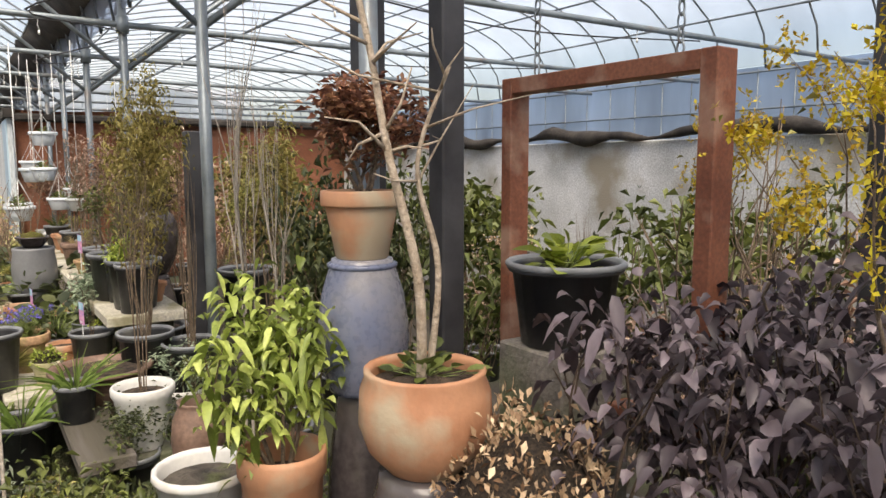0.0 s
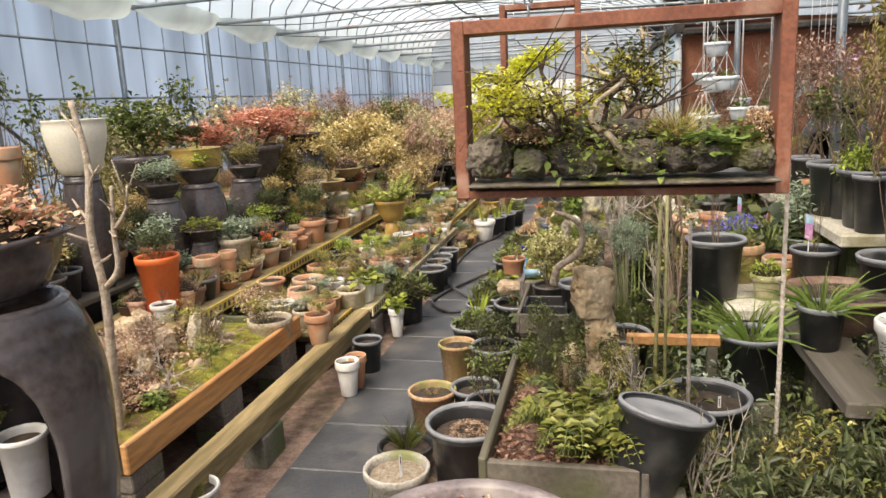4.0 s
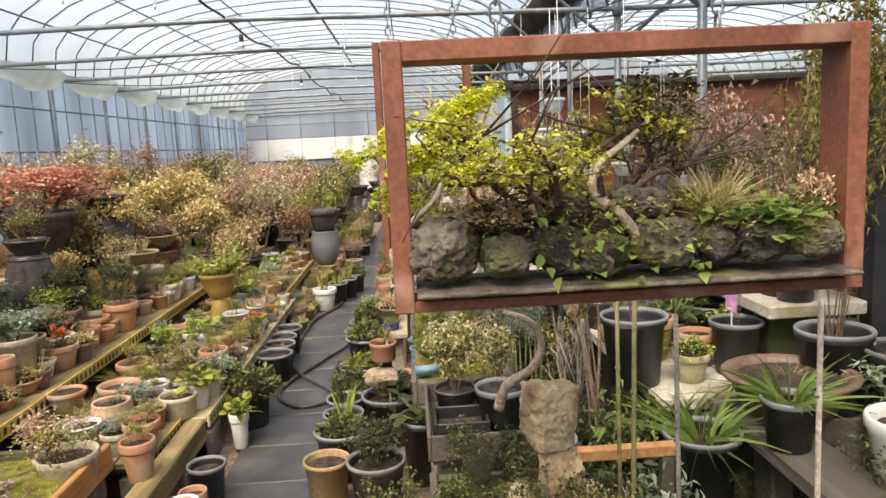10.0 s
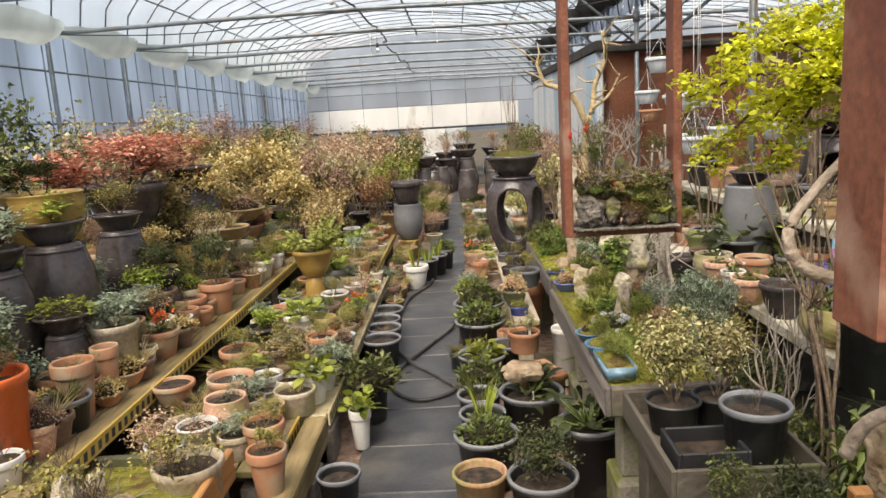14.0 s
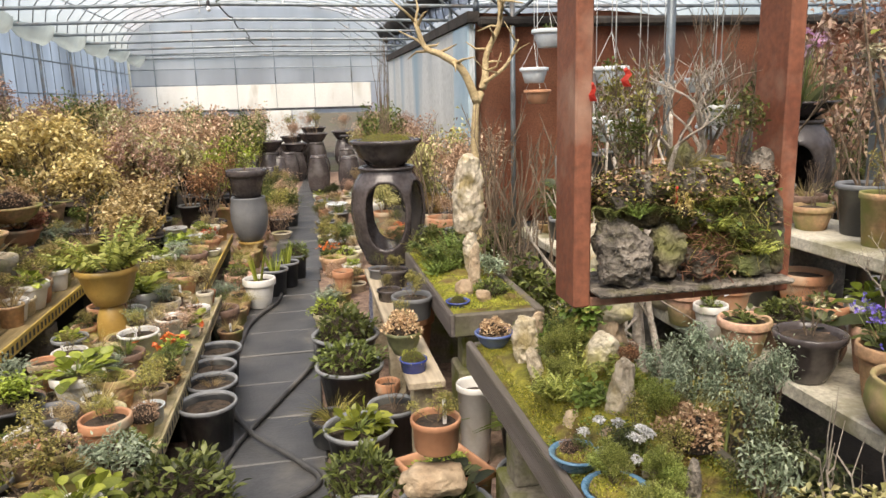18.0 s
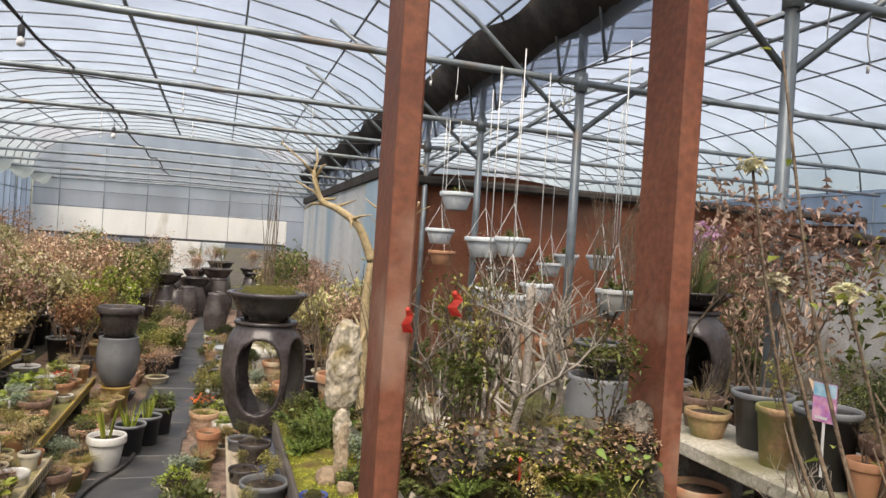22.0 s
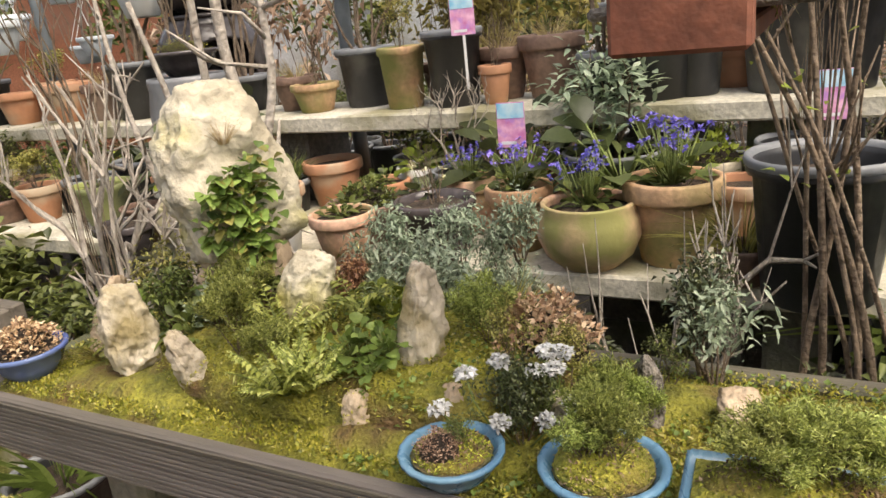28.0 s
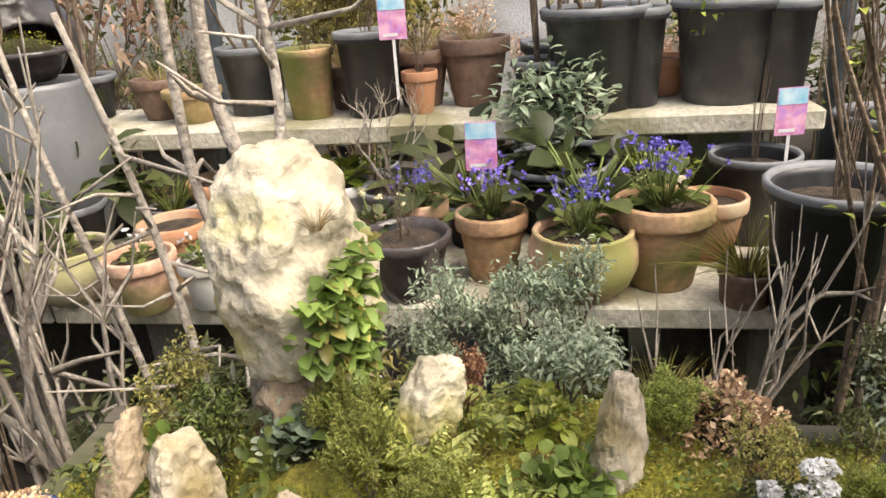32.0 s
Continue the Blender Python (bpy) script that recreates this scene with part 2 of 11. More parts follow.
M["dark_steel"] = surface("dark_steel", (0.02, 0.02, 0.024), (0.06, 0.06, 0.065), 6, 0.6, bump=0.1)
M["black_plastic"] = surface("black_plastic", (0.018, 0.018, 0.02), (0.04, 0.042, 0.045), 6, 0.42, bump=0.06, stain=(0.12, 0.12, 0.11), stain_amount=0.25, stain_scale=6)
M["grey_rim"] = surface("grey_rim", (0.16, 0.17, 0.18), (0.26, 0.27, 0.28), 10, 0.55, bump=0.1)
M["terracotta"] = surface("terracotta", (0.42, 0.19, 0.1), (0.54, 0.28, 0.16), 6, 0.75, bump=0.12, stain=(0.45, 0.36, 0.25), stain_amount=0.5, stain_scale=5)
M["old_terracotta"] = surface("old_terracotta", (0.42, 0.24, 0.13), (0.55, 0.36, 0.22), 6, 0.85, bump=0.25, stain=(0.24, 0.25, 0.08), stain_amount=0.65, stain_scale=4)
M["pink_clay"] = surface("pink_clay", (0.56, 0.31, 0.21), (0.68, 0.43, 0.31), 6, 0.8, bump=0.15, stain=(0.3, 0.29, 0.1), stain_amount=0.45, stain_scale=4)
M["brown_clay"] = surface("brown_clay", (0.15, 0.09, 0.065), (0.24, 0.15, 0.11), 7, 0.6, bump=0.2, stain=(0.3, 0.22, 0.17), stain_amount=0.3)
M["buff_clay"] = surface("buff_clay", (0.5, 0.42, 0.3), (0.66, 0.58, 0.45), 6, 0.75, bump=0.15, stain=(0.33, 0.32, 0.14), stain_amount=0.5)
M["onggi"] = surface("onggi", (0.05, 0.042, 0.042), (0.095, 0.08, 0.079), 4, 0.17, bump=0.14, fine=40, stain=(0.13, 0.117, 0.113), stain_amount=0.35, stain_scale=3)
M["blue_onggi"] = surface("blue_onggi", (0.1, 0.12, 0.19), (0.18, 0.2, 0.28), 4, 0.3, bump=0.1, stain=(0.3, 0.28, 0.27), stain_amount=0.3)
M["grey_onggi"] = surface("grey_onggi", (0.12, 0.125, 0.135), (0.2, 0.205, 0.21), 4, 0.4, bump=0.1, stain=(0.26, 0.25, 0.22), stain_amount=0.25)
M["moss_onggi"] = surface("moss_onggi", (0.1, 0.11, 0.06), (0.19, 0.2, 0.09), 4, 0.6, bump=0.3, stain=(0.27, 0.3, 0.09), stain_amount=0.6)
M["white_plastic"] = surface("white_plastic", (0.7, 0.69, 0.65), (0.78, 0.77, 0.74), 4, 0.4, bump=0.05, stain=(0.5, 0.46, 0.36), stain_amount=0.16, stain_scale=6)
M["pale_plastic"] = surface("pale_plastic", (0.6, 0.66, 0.7), (0.72, 0.77, 0.8), 4, 0.4, bump=0.05, stain=(0.45, 0.45, 0.42), stain_amount=0.3)
M["cream_pot"] = surface("cream_pot", (0.66, 0.61, 0.5), (0.74, 0.7, 0.58), 5, 0.5, bump=0.05, stain=(0.55, 0.48, 0.34), stain_amount=0.15)
M["mustard_glaze"] = surface("mustard_glaze", (0.36, 0.22, 0.06), (0.5, 0.33, 0.1), 6, 0.35, bump=0.1, stain=(0.2, 0.14, 0.05), stain_amount=0.4)
M["blue_glaze"] = surface("blue_glaze", (0.03, 0.05, 0.22), (0.06, 0.09, 0.32), 6, 0.2, bump=0.05, stain=(0.14, 0.2, 0.36), stain_amount=0.25)
M["teal_glaze"] = surface("teal_glaze", (0.07, 0.17, 0.28), (0.12, 0.26, 0.38), 6, 0.3, bump=0.05, stain=(0.28, 0.42, 0.46), stain_amount=0.35)
M["orange_plastic"] = surface("orange_plastic", (0.75, 0.13, 0.03), (0.83, 0.2, 0.06), 5, 0.45, bump=0.05, stain=(0.6, 0.2, 0.1), stain_amount=0.3)
M["cut_stone"] = surface("cut_stone", (0.46, 0.4, 0.29), (0.66, 0.6, 0.47), 7, 0.9, bump=1.0, fine=45, stain=(0.4, 0.35, 0.1), stain_amount=0.25, stain_scale=7)
M["white_stone"] = surface("white_stone", (0.44, 0.37, 0.28), (0.64, 0.57, 0.45), 9, 0.88, bump=1.0, fine=45, stain=(0.3, 0.24, 0.12), stain_amount=0.5, stain_scale=10)
M["tan_stone"] = surface("tan_stone", (0.36, 0.26, 0.17), (0.56, 0.45, 0.32), 9, 0.9, bump=0.9, fine=50, stain=(0.26, 0.18, 0.11), stain_amount=0.4)
M["sand_stone"] = surface("sand_stone", (0.4, 0.29, 0.17), (0.62, 0.49, 0.33), 9, 0.9, bump=1.0, fine=50, stain=(0.3, 0.2, 0.11), stain_amount=0.3, stain_scale=12)
M["grey_stone"] = surface("grey_stone", (0.1, 0.088, 0.072), (0.32, 0.28, 0.235), 26, 0.92, bump=2.2, fine=70, stain=(0.13, 0.12, 0.06), stain_amount=0.3, stain_scale=22)
M["mid_stone"] = surface("mid_stone", (0.06, 0.05, 0.038), (0.19, 0.16, 0.12), 20, 0.92, bump=1.6, fine=45, stain=(0.17, 0.17, 0.06), stain_amount=0.5, stain_scale=9)
M["dark_stone"] = surface("dark_stone", (0.035, 0.03, 0.025), (0.12, 0.1, 0.08), 18, 0.92, bump=1.6, fine=45, stain=(0.13, 0.15, 0.05), stain_amount=0.45, stain_scale=7)
M["moss"] = surface("moss", (0.13, 0.135, 0.02), (0.4, 0.37, 0.055), 22, 0.95, bump=1.4, fine=160, stain=(0.17, 0.1, 0.04), stain_amount=0.5, stain_scale=8)
M["bark"] = surface("bark", (0.13, 0.09, 0.06), (0.27, 0.2, 0.14), 25, 0.9, bump=0.8, fine=90)
M["pale_bark"] = surface("pale_bark", (0.32, 0.25, 0.18), (0.5, 0.41, 0.32), 25, 0.85, bump=0.7, fine=90)
M["dark_bark"] = surface("dark_bark", (0.05, 0.032, 0.022), (0.12, 0.08, 0.055), 25, 0.9, bump=0.7, fine=90)
M["grey_bark"] = surface("grey_bark", (0.2, 0.17, 0.145), (0.36, 0.32, 0.28), 25, 0.85, bump=0.7, fine=90)
M["ash_bark"] = surface("ash_bark", (0.34, 0.29, 0.24), (0.54, 0.48, 0.41), 25, 0.85, bump=0.7, fine=90)
M["straw_bark"] = surface("straw_bark", (0.4, 0.3, 0.16), (0.55, 0.43, 0.25), 20, 0.8, bump=0.3)
M["basin_clay"] = surface("basin_clay", (0.17, 0.14, 0.14), (0.28, 0.235, 0.23), 7, 0.5, bump=0.2, fine=60, stain=(0.36, 0.32, 0.29), stain_amount=0.35, stain_scale=5)
M["green_stem"] = surface("green_stem", (0.14, 0.2, 0.05), (0.24, 0.28, 0.09), 20, 0.6, bump=0.2)
M["cane"] = surface("cane", (0.16, 0.16, 0.06), (0.3, 0.27, 0.12), 12, 0.55, bump=0.2)
M["rubber"] = surface("rubber", (0.03, 0.03, 0.032), (0.07, 0.07, 0.07), 12, 0.5, bump=0.1, stain=(0.14, 0.13, 0.12), stain_amount=0.3)
M["brown_sheet"] = surface("brown_sheet", (0.25, 0.09, 0.05), (0.36, 0.15, 0.085), 1.2, 0.8, bump=0.4, stain=(0.2, 0.1, 0.07), stain_amount=0.4, stain_scale=1)
M["dark_net"] = surface("dark_net", (0.015, 0.013, 0.012), (0.05, 0.042, 0.036), 5, 0.95, bump=0.8, fine=30)
M["panel"] = surface("panel", (0.5, 0.53, 0.53), (0.66, 0.69, 0.69), 1.5, 0.7, bump=0.2, stain=(0.3, 0.42, 0.5), stain_amount=0.45, stain_scale=1.2, stretch=(1, 1, 0.2))
M["white_panel"] = surface("white_panel", (0.66, 0.66, 0.63), (0.78, 0.78, 0.75), 1.5, 0.7, bump=0.1, stain=(0.5, 0.48, 0.42), stain_amount=0.3, stretch=(1, 1, 0.3))
M["curtain"] = film_material("curtain", (0.56, 0.63, 0.62), 0.3, 0.4)
M["string"] = surface("string", (0.5, 0.36, 0.22), (0.65, 0.5, 0.33), 20, 0.9, bump=0.1)
M["white_wire"] = surface("white_wire", (0.7, 0.7, 0.68), (0.8, 0.8, 0.78), 20, 0.5, bump=0.05)
M["paper_pink"] = surface("paper_pink", (0.62, 0.2, 0.42), (0.85, 0.5, 0.65), 30, 0.5, bump=0.0, stain=(0.55, 0.25, 0.6), stain_scale=40)
M["paper_cyan"] = surface("paper_cyan", (0.15, 0.5, 0.72), (0.6, 0.78, 0.85), 25, 0.5, bump=0.0)
M["paper_white"] = surface("paper_white", (0.7, 0.7, 0.7), (0.8, 0.8, 0.8), 25, 0.5, bump=0.0)
M["grey_metal_box"] = surface("grey_metal_box", (0.3, 0.31, 0.3), (0.45, 0.46, 0.44), 6, 0.5, metal=0.3, bump=0.05)
M["ground"] = surface("ground", (0.032, 0.027, 0.022), (0.075, 0.06, 0.046), 2, 0.95, bump=0.8, fine=90, stain=(0.05, 0.06, 0.025), stain_amount=0.5, stain_scale=1.2)
M["film_roof"] = film_material("film_roof", (0.8, 0.84, 0.91), 0.74, 0.2)
M["film_end"] = film_material("film_end", (0.92, 0.95, 1.0), 0.5, 0.2)
M["film_wall"] = film_material("film_wall", (0.69, 0.79, 0.93), 0.4, 0.35)
g, gn, gl, gb = nodes("jar_glass", 0.05)
gb.inputs["Transmission Weight"].default_value, gb.inputs["IOR"].default_value = 1.0, 1.45
M["jar_glass"] = g

L = {}
L["green"] = leafy("leaf_green", [(0.06, 0.085, 0.022), (0.12, 0.15, 0.036), (0.21, 0.245, 0.07)])
L["sage"] = leafy("leaf_sage", [(0.075, 0.085, 0.045), (0.14, 0.15, 0.085), (0.23, 0.235, 0.14)])
L["willow"] = leafy("leaf_willow", [(0.3, 0.26, 0.07), (0.46, 0.4, 0.12), (0.62, 0.55, 0.22)], 0.4)
L["fern_leaf"] = leafy("leaf_fern", [(0.1, 0.125, 0.025), (0.19, 0.215, 0.045), (0.33, 0.33, 0.09)])
L["hinoki"] = leafy("leaf_hinoki", [(0.2, 0.25, 0.06), (0.36, 0.41, 0.11), (0.54, 0.58, 0.2)], 0.4)
L["laurel"] = leafy("leaf_laurel", [(0.16, 0.2, 0.035), (0.29, 0.34, 0.075), (0.44, 0.47, 0.14)])
L["dark"] = leafy("leaf_dark", [(0.0391, 0.0517, 0.0207), (0.0713, 0.0897, 0.0322), (0.138, 0.155, 0.0575)])
L["bright"] = leafy("leaf_bright", [(0.18, 0.225, 0.03), (0.3, 0.36, 0.055), (0.44, 0.49, 0.1)])
L["lime"] = leafy("leaf_lime", [(0.3, 0.33, 0.04), (0.5, 0.5, 0.08), (0.66, 0.63, 0.2)], 0.35)
L["grey_green"] = leafy("leaf_grey_green", [(0.19, 0.25, 0.16), (0.3, 0.37, 0.25), (0.44, 0.5, 0.37)])
L["olive"] = leafy("leaf_olive", [(0.172, 0.167, 0.046), (0.322, 0.293, 0.0805), (0.483, 0.425, 0.149)])
L["straw"] = leafy("leaf_straw", [(0.3, 0.22, 0.1), (0.48, 0.36, 0.17), (0.6, 0.5, 0.28)])
L["gold"] = leafy("leaf_gold", [(0.38, 0.26, 0.09), (0.58, 0.44, 0.18), (0.74, 0.62, 0.36)])
L["rust"] = leafy("leaf_rust", [(0.44, 0.14, 0.09), (0.64, 0.26, 0.18), (0.76, 0.42, 0.3)])
L["russet"] = leafy("leaf_russet", [(0.16, 0.06, 0.04), (0.3, 0.14, 0.08), (0.48, 0.28, 0.15)])
L["brown"] = leafy("leaf_brown", [(0.3, 0.17, 0.1), (0.56, 0.36, 0.22), (0.76, 0.58, 0.39)], 0.15, 0.7, 0.2)
L["purple"] = leafy("leaf_purple", [(0.0605, 0.044, 0.0495), (0.121, 0.0935, 0.105), (0.209, 0.165, 0.182)], 0.1, 0.45)
L["dry_pale"] = leafy("leaf_dry_pale", [(0.2, 0.1, 0.06), (0.42, 0.27, 0.17), (0.62, 0.46, 0.32)], 0.15, 0.7, 0.2)
L["litter"] = leafy("leaf_litter", [(0.1, 0.06, 0.035), (0.22, 0.15, 0.09), (0.38, 0.28, 0.18)], 0.1, 0.8, 0.15)
L["chip"] = leafy("bark_chip", [(0.14, 0.07, 0.045), (0.27, 0.15, 0.1), (0.42, 0.27, 0.19)], 0.0, 0.85, 0.1)
L["moss_green"] = leafy("leaf_moss", [(0.15, 0.19, 0.022), (0.33, 0.36, 0.04), (0.56, 0.52, 0.085)], 0.25)
L["cream_leaf"] = leafy("leaf_cream", [(0.27, 0.26, 0.09), (0.46, 0.42, 0.18), (0.64, 0.58, 0.33)], 0.3)
L["pink_brown"] = leafy("leaf_pink_brown", [(0.36, 0.2, 0.13), (0.56, 0.36, 0.25), (0.7, 0.53, 0.4)], 0.3)
L["lime_bloom"] = leafy("petal_lime", [(0.66, 0.62, 0.03), (0.8, 0.75, 0.08)], 0.35)
L["fresh"] = leafy("leaf_fresh", [(0.13, 0.2, 0.045), (0.2, 0.29, 0.065), (0.3, 0.39, 0.11)])
L["spray"] = leafy("leaf_spray", [(0.24, 0.29, 0.05), (0.42, 0.47, 0.11), (0.6, 0.62, 0.22)])
L["white_petal"] = leafy("petal_white", [(0.75, 0.75, 0.72), (0.85, 0.85, 0.83)], 0.2)
L["blue_petal"] = leafy("petal_blue", [(0.1, 0.07, 0.45), (0.17, 0.13, 0.6), (0.3, 0.25, 0.7)], 0.2)
L["pink_petal"] = leafy("petal_pink", [(0.55, 0.22, 0.45), (0.72, 0.42, 0.6), (0.8, 0.6, 0.72)], 0.3)
L["yellow_petal"] = leafy("petal_yellow", [(0.8, 0.5, 0.02), (0.85, 0.62, 0.05)], 0.2)
L["orange_petal"] = leafy("petal_orange", [(0.75, 0.12, 0.03), (0.8, 0.2, 0.06)], 0.2)
L["cream_petal"] = leafy("petal_cream", [(0.72, 0.6, 0.36), (0.8, 0.72, 0.5)], 0.25)


# ---- making meshes ----
def link_mesh(name, me, parent=None, label="", m=None):
    ob = new(name, me)
    if parent is not None:
        ob.parent = parent
    if m is not None:
        ob.matrix_basis = m
    if label:
        ob["label"] = label
    return ob


def mesh_of(name, verts, faces, material, smooth=False):
    me = bpy.data.meshes.new(name)
    me.from_pydata([tuple(v) for v in verts], [], faces)
    me.materials.append(material)
    if smooth:
        me.polygons.foreach_set("use_smooth", [True] * len(me.polygons))
    me.update()
    return me


def part(name, bm, material, parent, label="", smooth=False):
    me = bpy.data.meshes.new(name)
    bm.to_mesh(me)
    bm.free()
    me.materials.append(material)
    if smooth:
        me.polygons.foreach_set("use_smooth", [True] * len(me.polygons))
    return link_mesh(name, me, parent, label)


def thing(name, x, y, z, label, category, group="", rz=0.0):
    ob = new(name)
    ob.empty_display_size = 0.05
    ob.matrix_basis = pose(x, y, z, 0, 0, rz)
    return tagged(ob, label, category, group)


def box_bm(x0, x1, y0, y1, z0, z1, bevel=0.004, cuts=0):
    bm = bmesh.new()
    bmesh.ops.create_cube(bm, size=1)
    for v in bm.verts:
        v.co = Vector(((x0 + x1) / 2 + v.co.x * (x1 - x0), (y0 + y1) / 2 + v.co.y * (y1 - y0), (z0 + z1) / 2 + v.co.z * (z1 - z0)))
    if bevel:
        bmesh.ops.bevel(bm, geom=bm.edges[:], offset=bevel, segments=1, affect="EDGES")
    return bm


def structure(name, bm, material, label="", smooth=False):
    ob = part(name, bm, material, None, "", smooth)
    return tagged(ob, label, "", "", "structure")


def tube(points, r0, r1=None, sides=6, closed_ends=True):
    """A tapering tube along points."""
    r1 = r0 if r1 is None else r1
    pts = np.array(points, float)
    n = len(pts)
    vs, fs = [], []
    up = np.array((0.31, 0.17, 0.93))
    for i in range(n):
        d = pts[min(i + 1, n - 1)] - pts[max(i - 1, 0)]
        d /= np.linalg.norm(d) + 1e-9
        a = np.cross(d, up)
        if np.linalg.norm(a) < 0.1:
            a = np.cross(d, (1, 0, 0))
        a /= np.linalg.norm(a)
        b = np.cross(d, a)
        r = r0 + (r1 - r0) * i / max(1, n - 1)
        for k in range(sides):
            t = 2 * math.pi * k / sides
            vs.append(pts[i] + r * (a * math.cos(t) + b * math.sin(t)))
    for i in range(n - 1):
        for k in range(sides):
            k2 = (k + 1) % sides
            fs.append((i * sides + k, i * sides + k2, (i + 1) * sides + k2, (i + 1) * sides + k))
    if closed_ends:
        fs.append(tuple(range(sides - 1, -1, -1)))
        fs.append(tuple((n - 1) * sides + k for k in range(sides)))
    return vs, fs


def join(pieces):
    vs, fs = [], []
    for v, f in pieces:
        o = len(vs)
        vs.extend(v)
        fs.extend(tuple(i + o for i in face) for face in f)
    return vs, fs


def lathe(profile, seg=24, oval=1.0, wob=0.0, seed=0, square=0.0):
    """A turned shell from (radius, height) pairs; square > 0 pulls it towards a rounded square."""
    vs, fs = [], []
    rnd = random.Random(seed)
    ph = rnd.random() * 6
    for r, h in profile:
        for k in range(seg):
            t = 2 * math.pi * k / seg
            c, s = math.cos(t), math.sin(t)
            q = 1.0
            if square:
                q = (1 - square) + square / max(abs(c), abs(s))
            rr = r * q * (1 + wob * math.sin(2 * t + ph + h * 5))
            vs.append((rr * c, rr * s * oval, h))
    n = len(profile)
    for i in range(n - 1):
        for k in range(seg):
            k2 = (k + 1) % seg
            fs.append((i * seg + k, i * seg + k2, (i + 1) * seg + k2, (i + 1) * seg + k))
    if profile[0][0] > 0.001:
        fs.append(tuple(range(seg - 1, -1, -1)))
    return vs, fs


POT_PROFILES = {
    "shouldered": [(0.66, 0), (0.83, 0.26), (0.98, 0.58), (1.02, 0.76), (0.97, 0.88), (0.85, 0.95), (0.7, 1.0)],
    "upturned": [(0.74, 0), (0.77, 0.03), (0.9, 0.14), (1.0, 0.38), (0.99, 0.52), (0.9, 0.74), (0.74, 0.92), (0.7, 0.97), (0.66, 1.0), (0.3, 1.0), (0.001, 1.0)],
    "flower": [(0.62, 0), (0.66, 0.02), (0.9, 0.76), (0.9, 0.77), (1.0, 0.77), (1.02, 0.8), (1.02, 0.97), (0.99, 1.0), (0.9, 1.0), (0.88, 0.97), (0.84, 0.78)],
    "nursery": [(0.72, 0), (0.76, 0.015), (0.93, 0.9), (1.0, 0.91), (1.03, 0.94), (1.02, 0.985), (0.98, 1.0), (0.92, 0.99), (0.9, 0.95), (0.87, 0.8)],
    "round": [(0.5, 0), (0.56, 0.02), (0.85, 0.22), (1.0, 0.5), (0.98, 0.78), (0.9, 0.92), (0.92, 0.97), (0.9, 1.0), (0.82, 0.99), (0.8, 0.94), (0.84, 0.8)],
    "bowl": [(0.5, 0), (0.55, 0.03), (0.8, 0.4), (0.95, 0.8), (1.04, 0.86), (1.05, 0.97), (1.0, 1.0), (0.92, 0.98), (0.88, 0.9), (0.8, 0.75)],
    "shallow": [(0.86, 0), (0.9, 0.05), (0.95, 0.75), (1.03, 0.8), (1.04, 0.96), (1.0, 1.0), (0.93, 0.97), (0.9, 0.9), (0.88, 0.7)],
    "tall": [(0.7, 0), (0.74, 0.01), (0.92, 0.86), (1.0, 0.88), (1.02, 0.97), (0.99, 1.0), (0.9, 0.99), (0.88, 0.95), (0.86, 0.85)],
    "jar": [(0.6, 0), (0.64, 0.02), (0.88, 0.25), (1.0, 0.55), (0.93, 0.8), (0.72, 0.93), (0.7, 0.97), (0.76, 1.0), (0.66, 1.0), (0.62, 0.95), (0.6, 0.85)],
    "vase": [(0.55, 0), (0.58, 0.01), (0.72, 0.15), (0.95, 0.6), (1.0, 0.85), (0.96, 0.96), (1.0, 0.985), (0.98, 1.0), (0.88, 0.99), (0.86, 0.9), (0.88, 0.8)],
    "inverted": [(1.0, 0), (1.02, 0.02), (0.97, 0.08), (0.99, 0.3), (0.93, 0.6), (0.76, 0.85), (0.6, 0.97), (0.58, 1.0), (0.3, 1.0), (0.001, 1.0)],
    "basin": [(0.6, 0), (0.64, 0.05), (0.8, 0.4), (0.93, 0.85), (1.05, 0.9), (1.06, 0.98), (1.0, 1.0), (0.9, 0.97), (0.86, 0.85), (0.8, 0.7)],
}
pot_cache = {}


def pot_mesh(style, r, h, mat, oval=1.0, square=0.0, seg=20):
    key = (style, round(r, 3), round(h, 3), mat, oval, square)
    if key not in pot_cache:
        prof = [(r * a, h * b) for a, b in POT_PROFILES[style]]
        vs, fs = lathe(prof, seg, oval, 0.006, len(pot_cache), square)
        pot_cache[key] = mesh_of("pot", vs, fs, M[mat], True)
    return pot_cache[key]


soil_cache = {}


def soil_mesh(r, mat, oval=1.0, square=0.0):
    key = (round(r, 3), mat, oval, square)
    if key not in soil_cache:
        rnd = random.Random(len(soil_cache))
        vs, fs = [(0, 0, r * 0.1)], []
        seg, rings = (24, 3) if square else (14, 4)
        for i in range(1, rings + 1):
            for k in range(seg):
                t = 2 * math.pi * k / seg
                q = (1 - square) + square / max(abs(math.cos(t)), abs(math.sin(t))) if square else 1
                rr = r * i / rings * q
                z = r * 0.1 * (1 - (i / rings) ** 2) + (rnd.uniform(-0.035, 0.035) * r if i < rings else 0)
                vs.append((rr * math.cos(t), rr * math.sin(t) * oval, z))
        for k in range(seg):
            fs.append((0, 1 + k, 1 + (k + 1) % seg))
        for i in range(rings - 1):
            for k in range(seg):
                k2 = (k + 1) % seg
                a, b = 1 + i * seg, 1 + (i + 1) * seg
                fs.append((a + k, b + k, b + k2, a + k2))
        soil_cache[key] = mesh_of("soil", vs, fs, M[mat], True)
    return soil_cache[key]


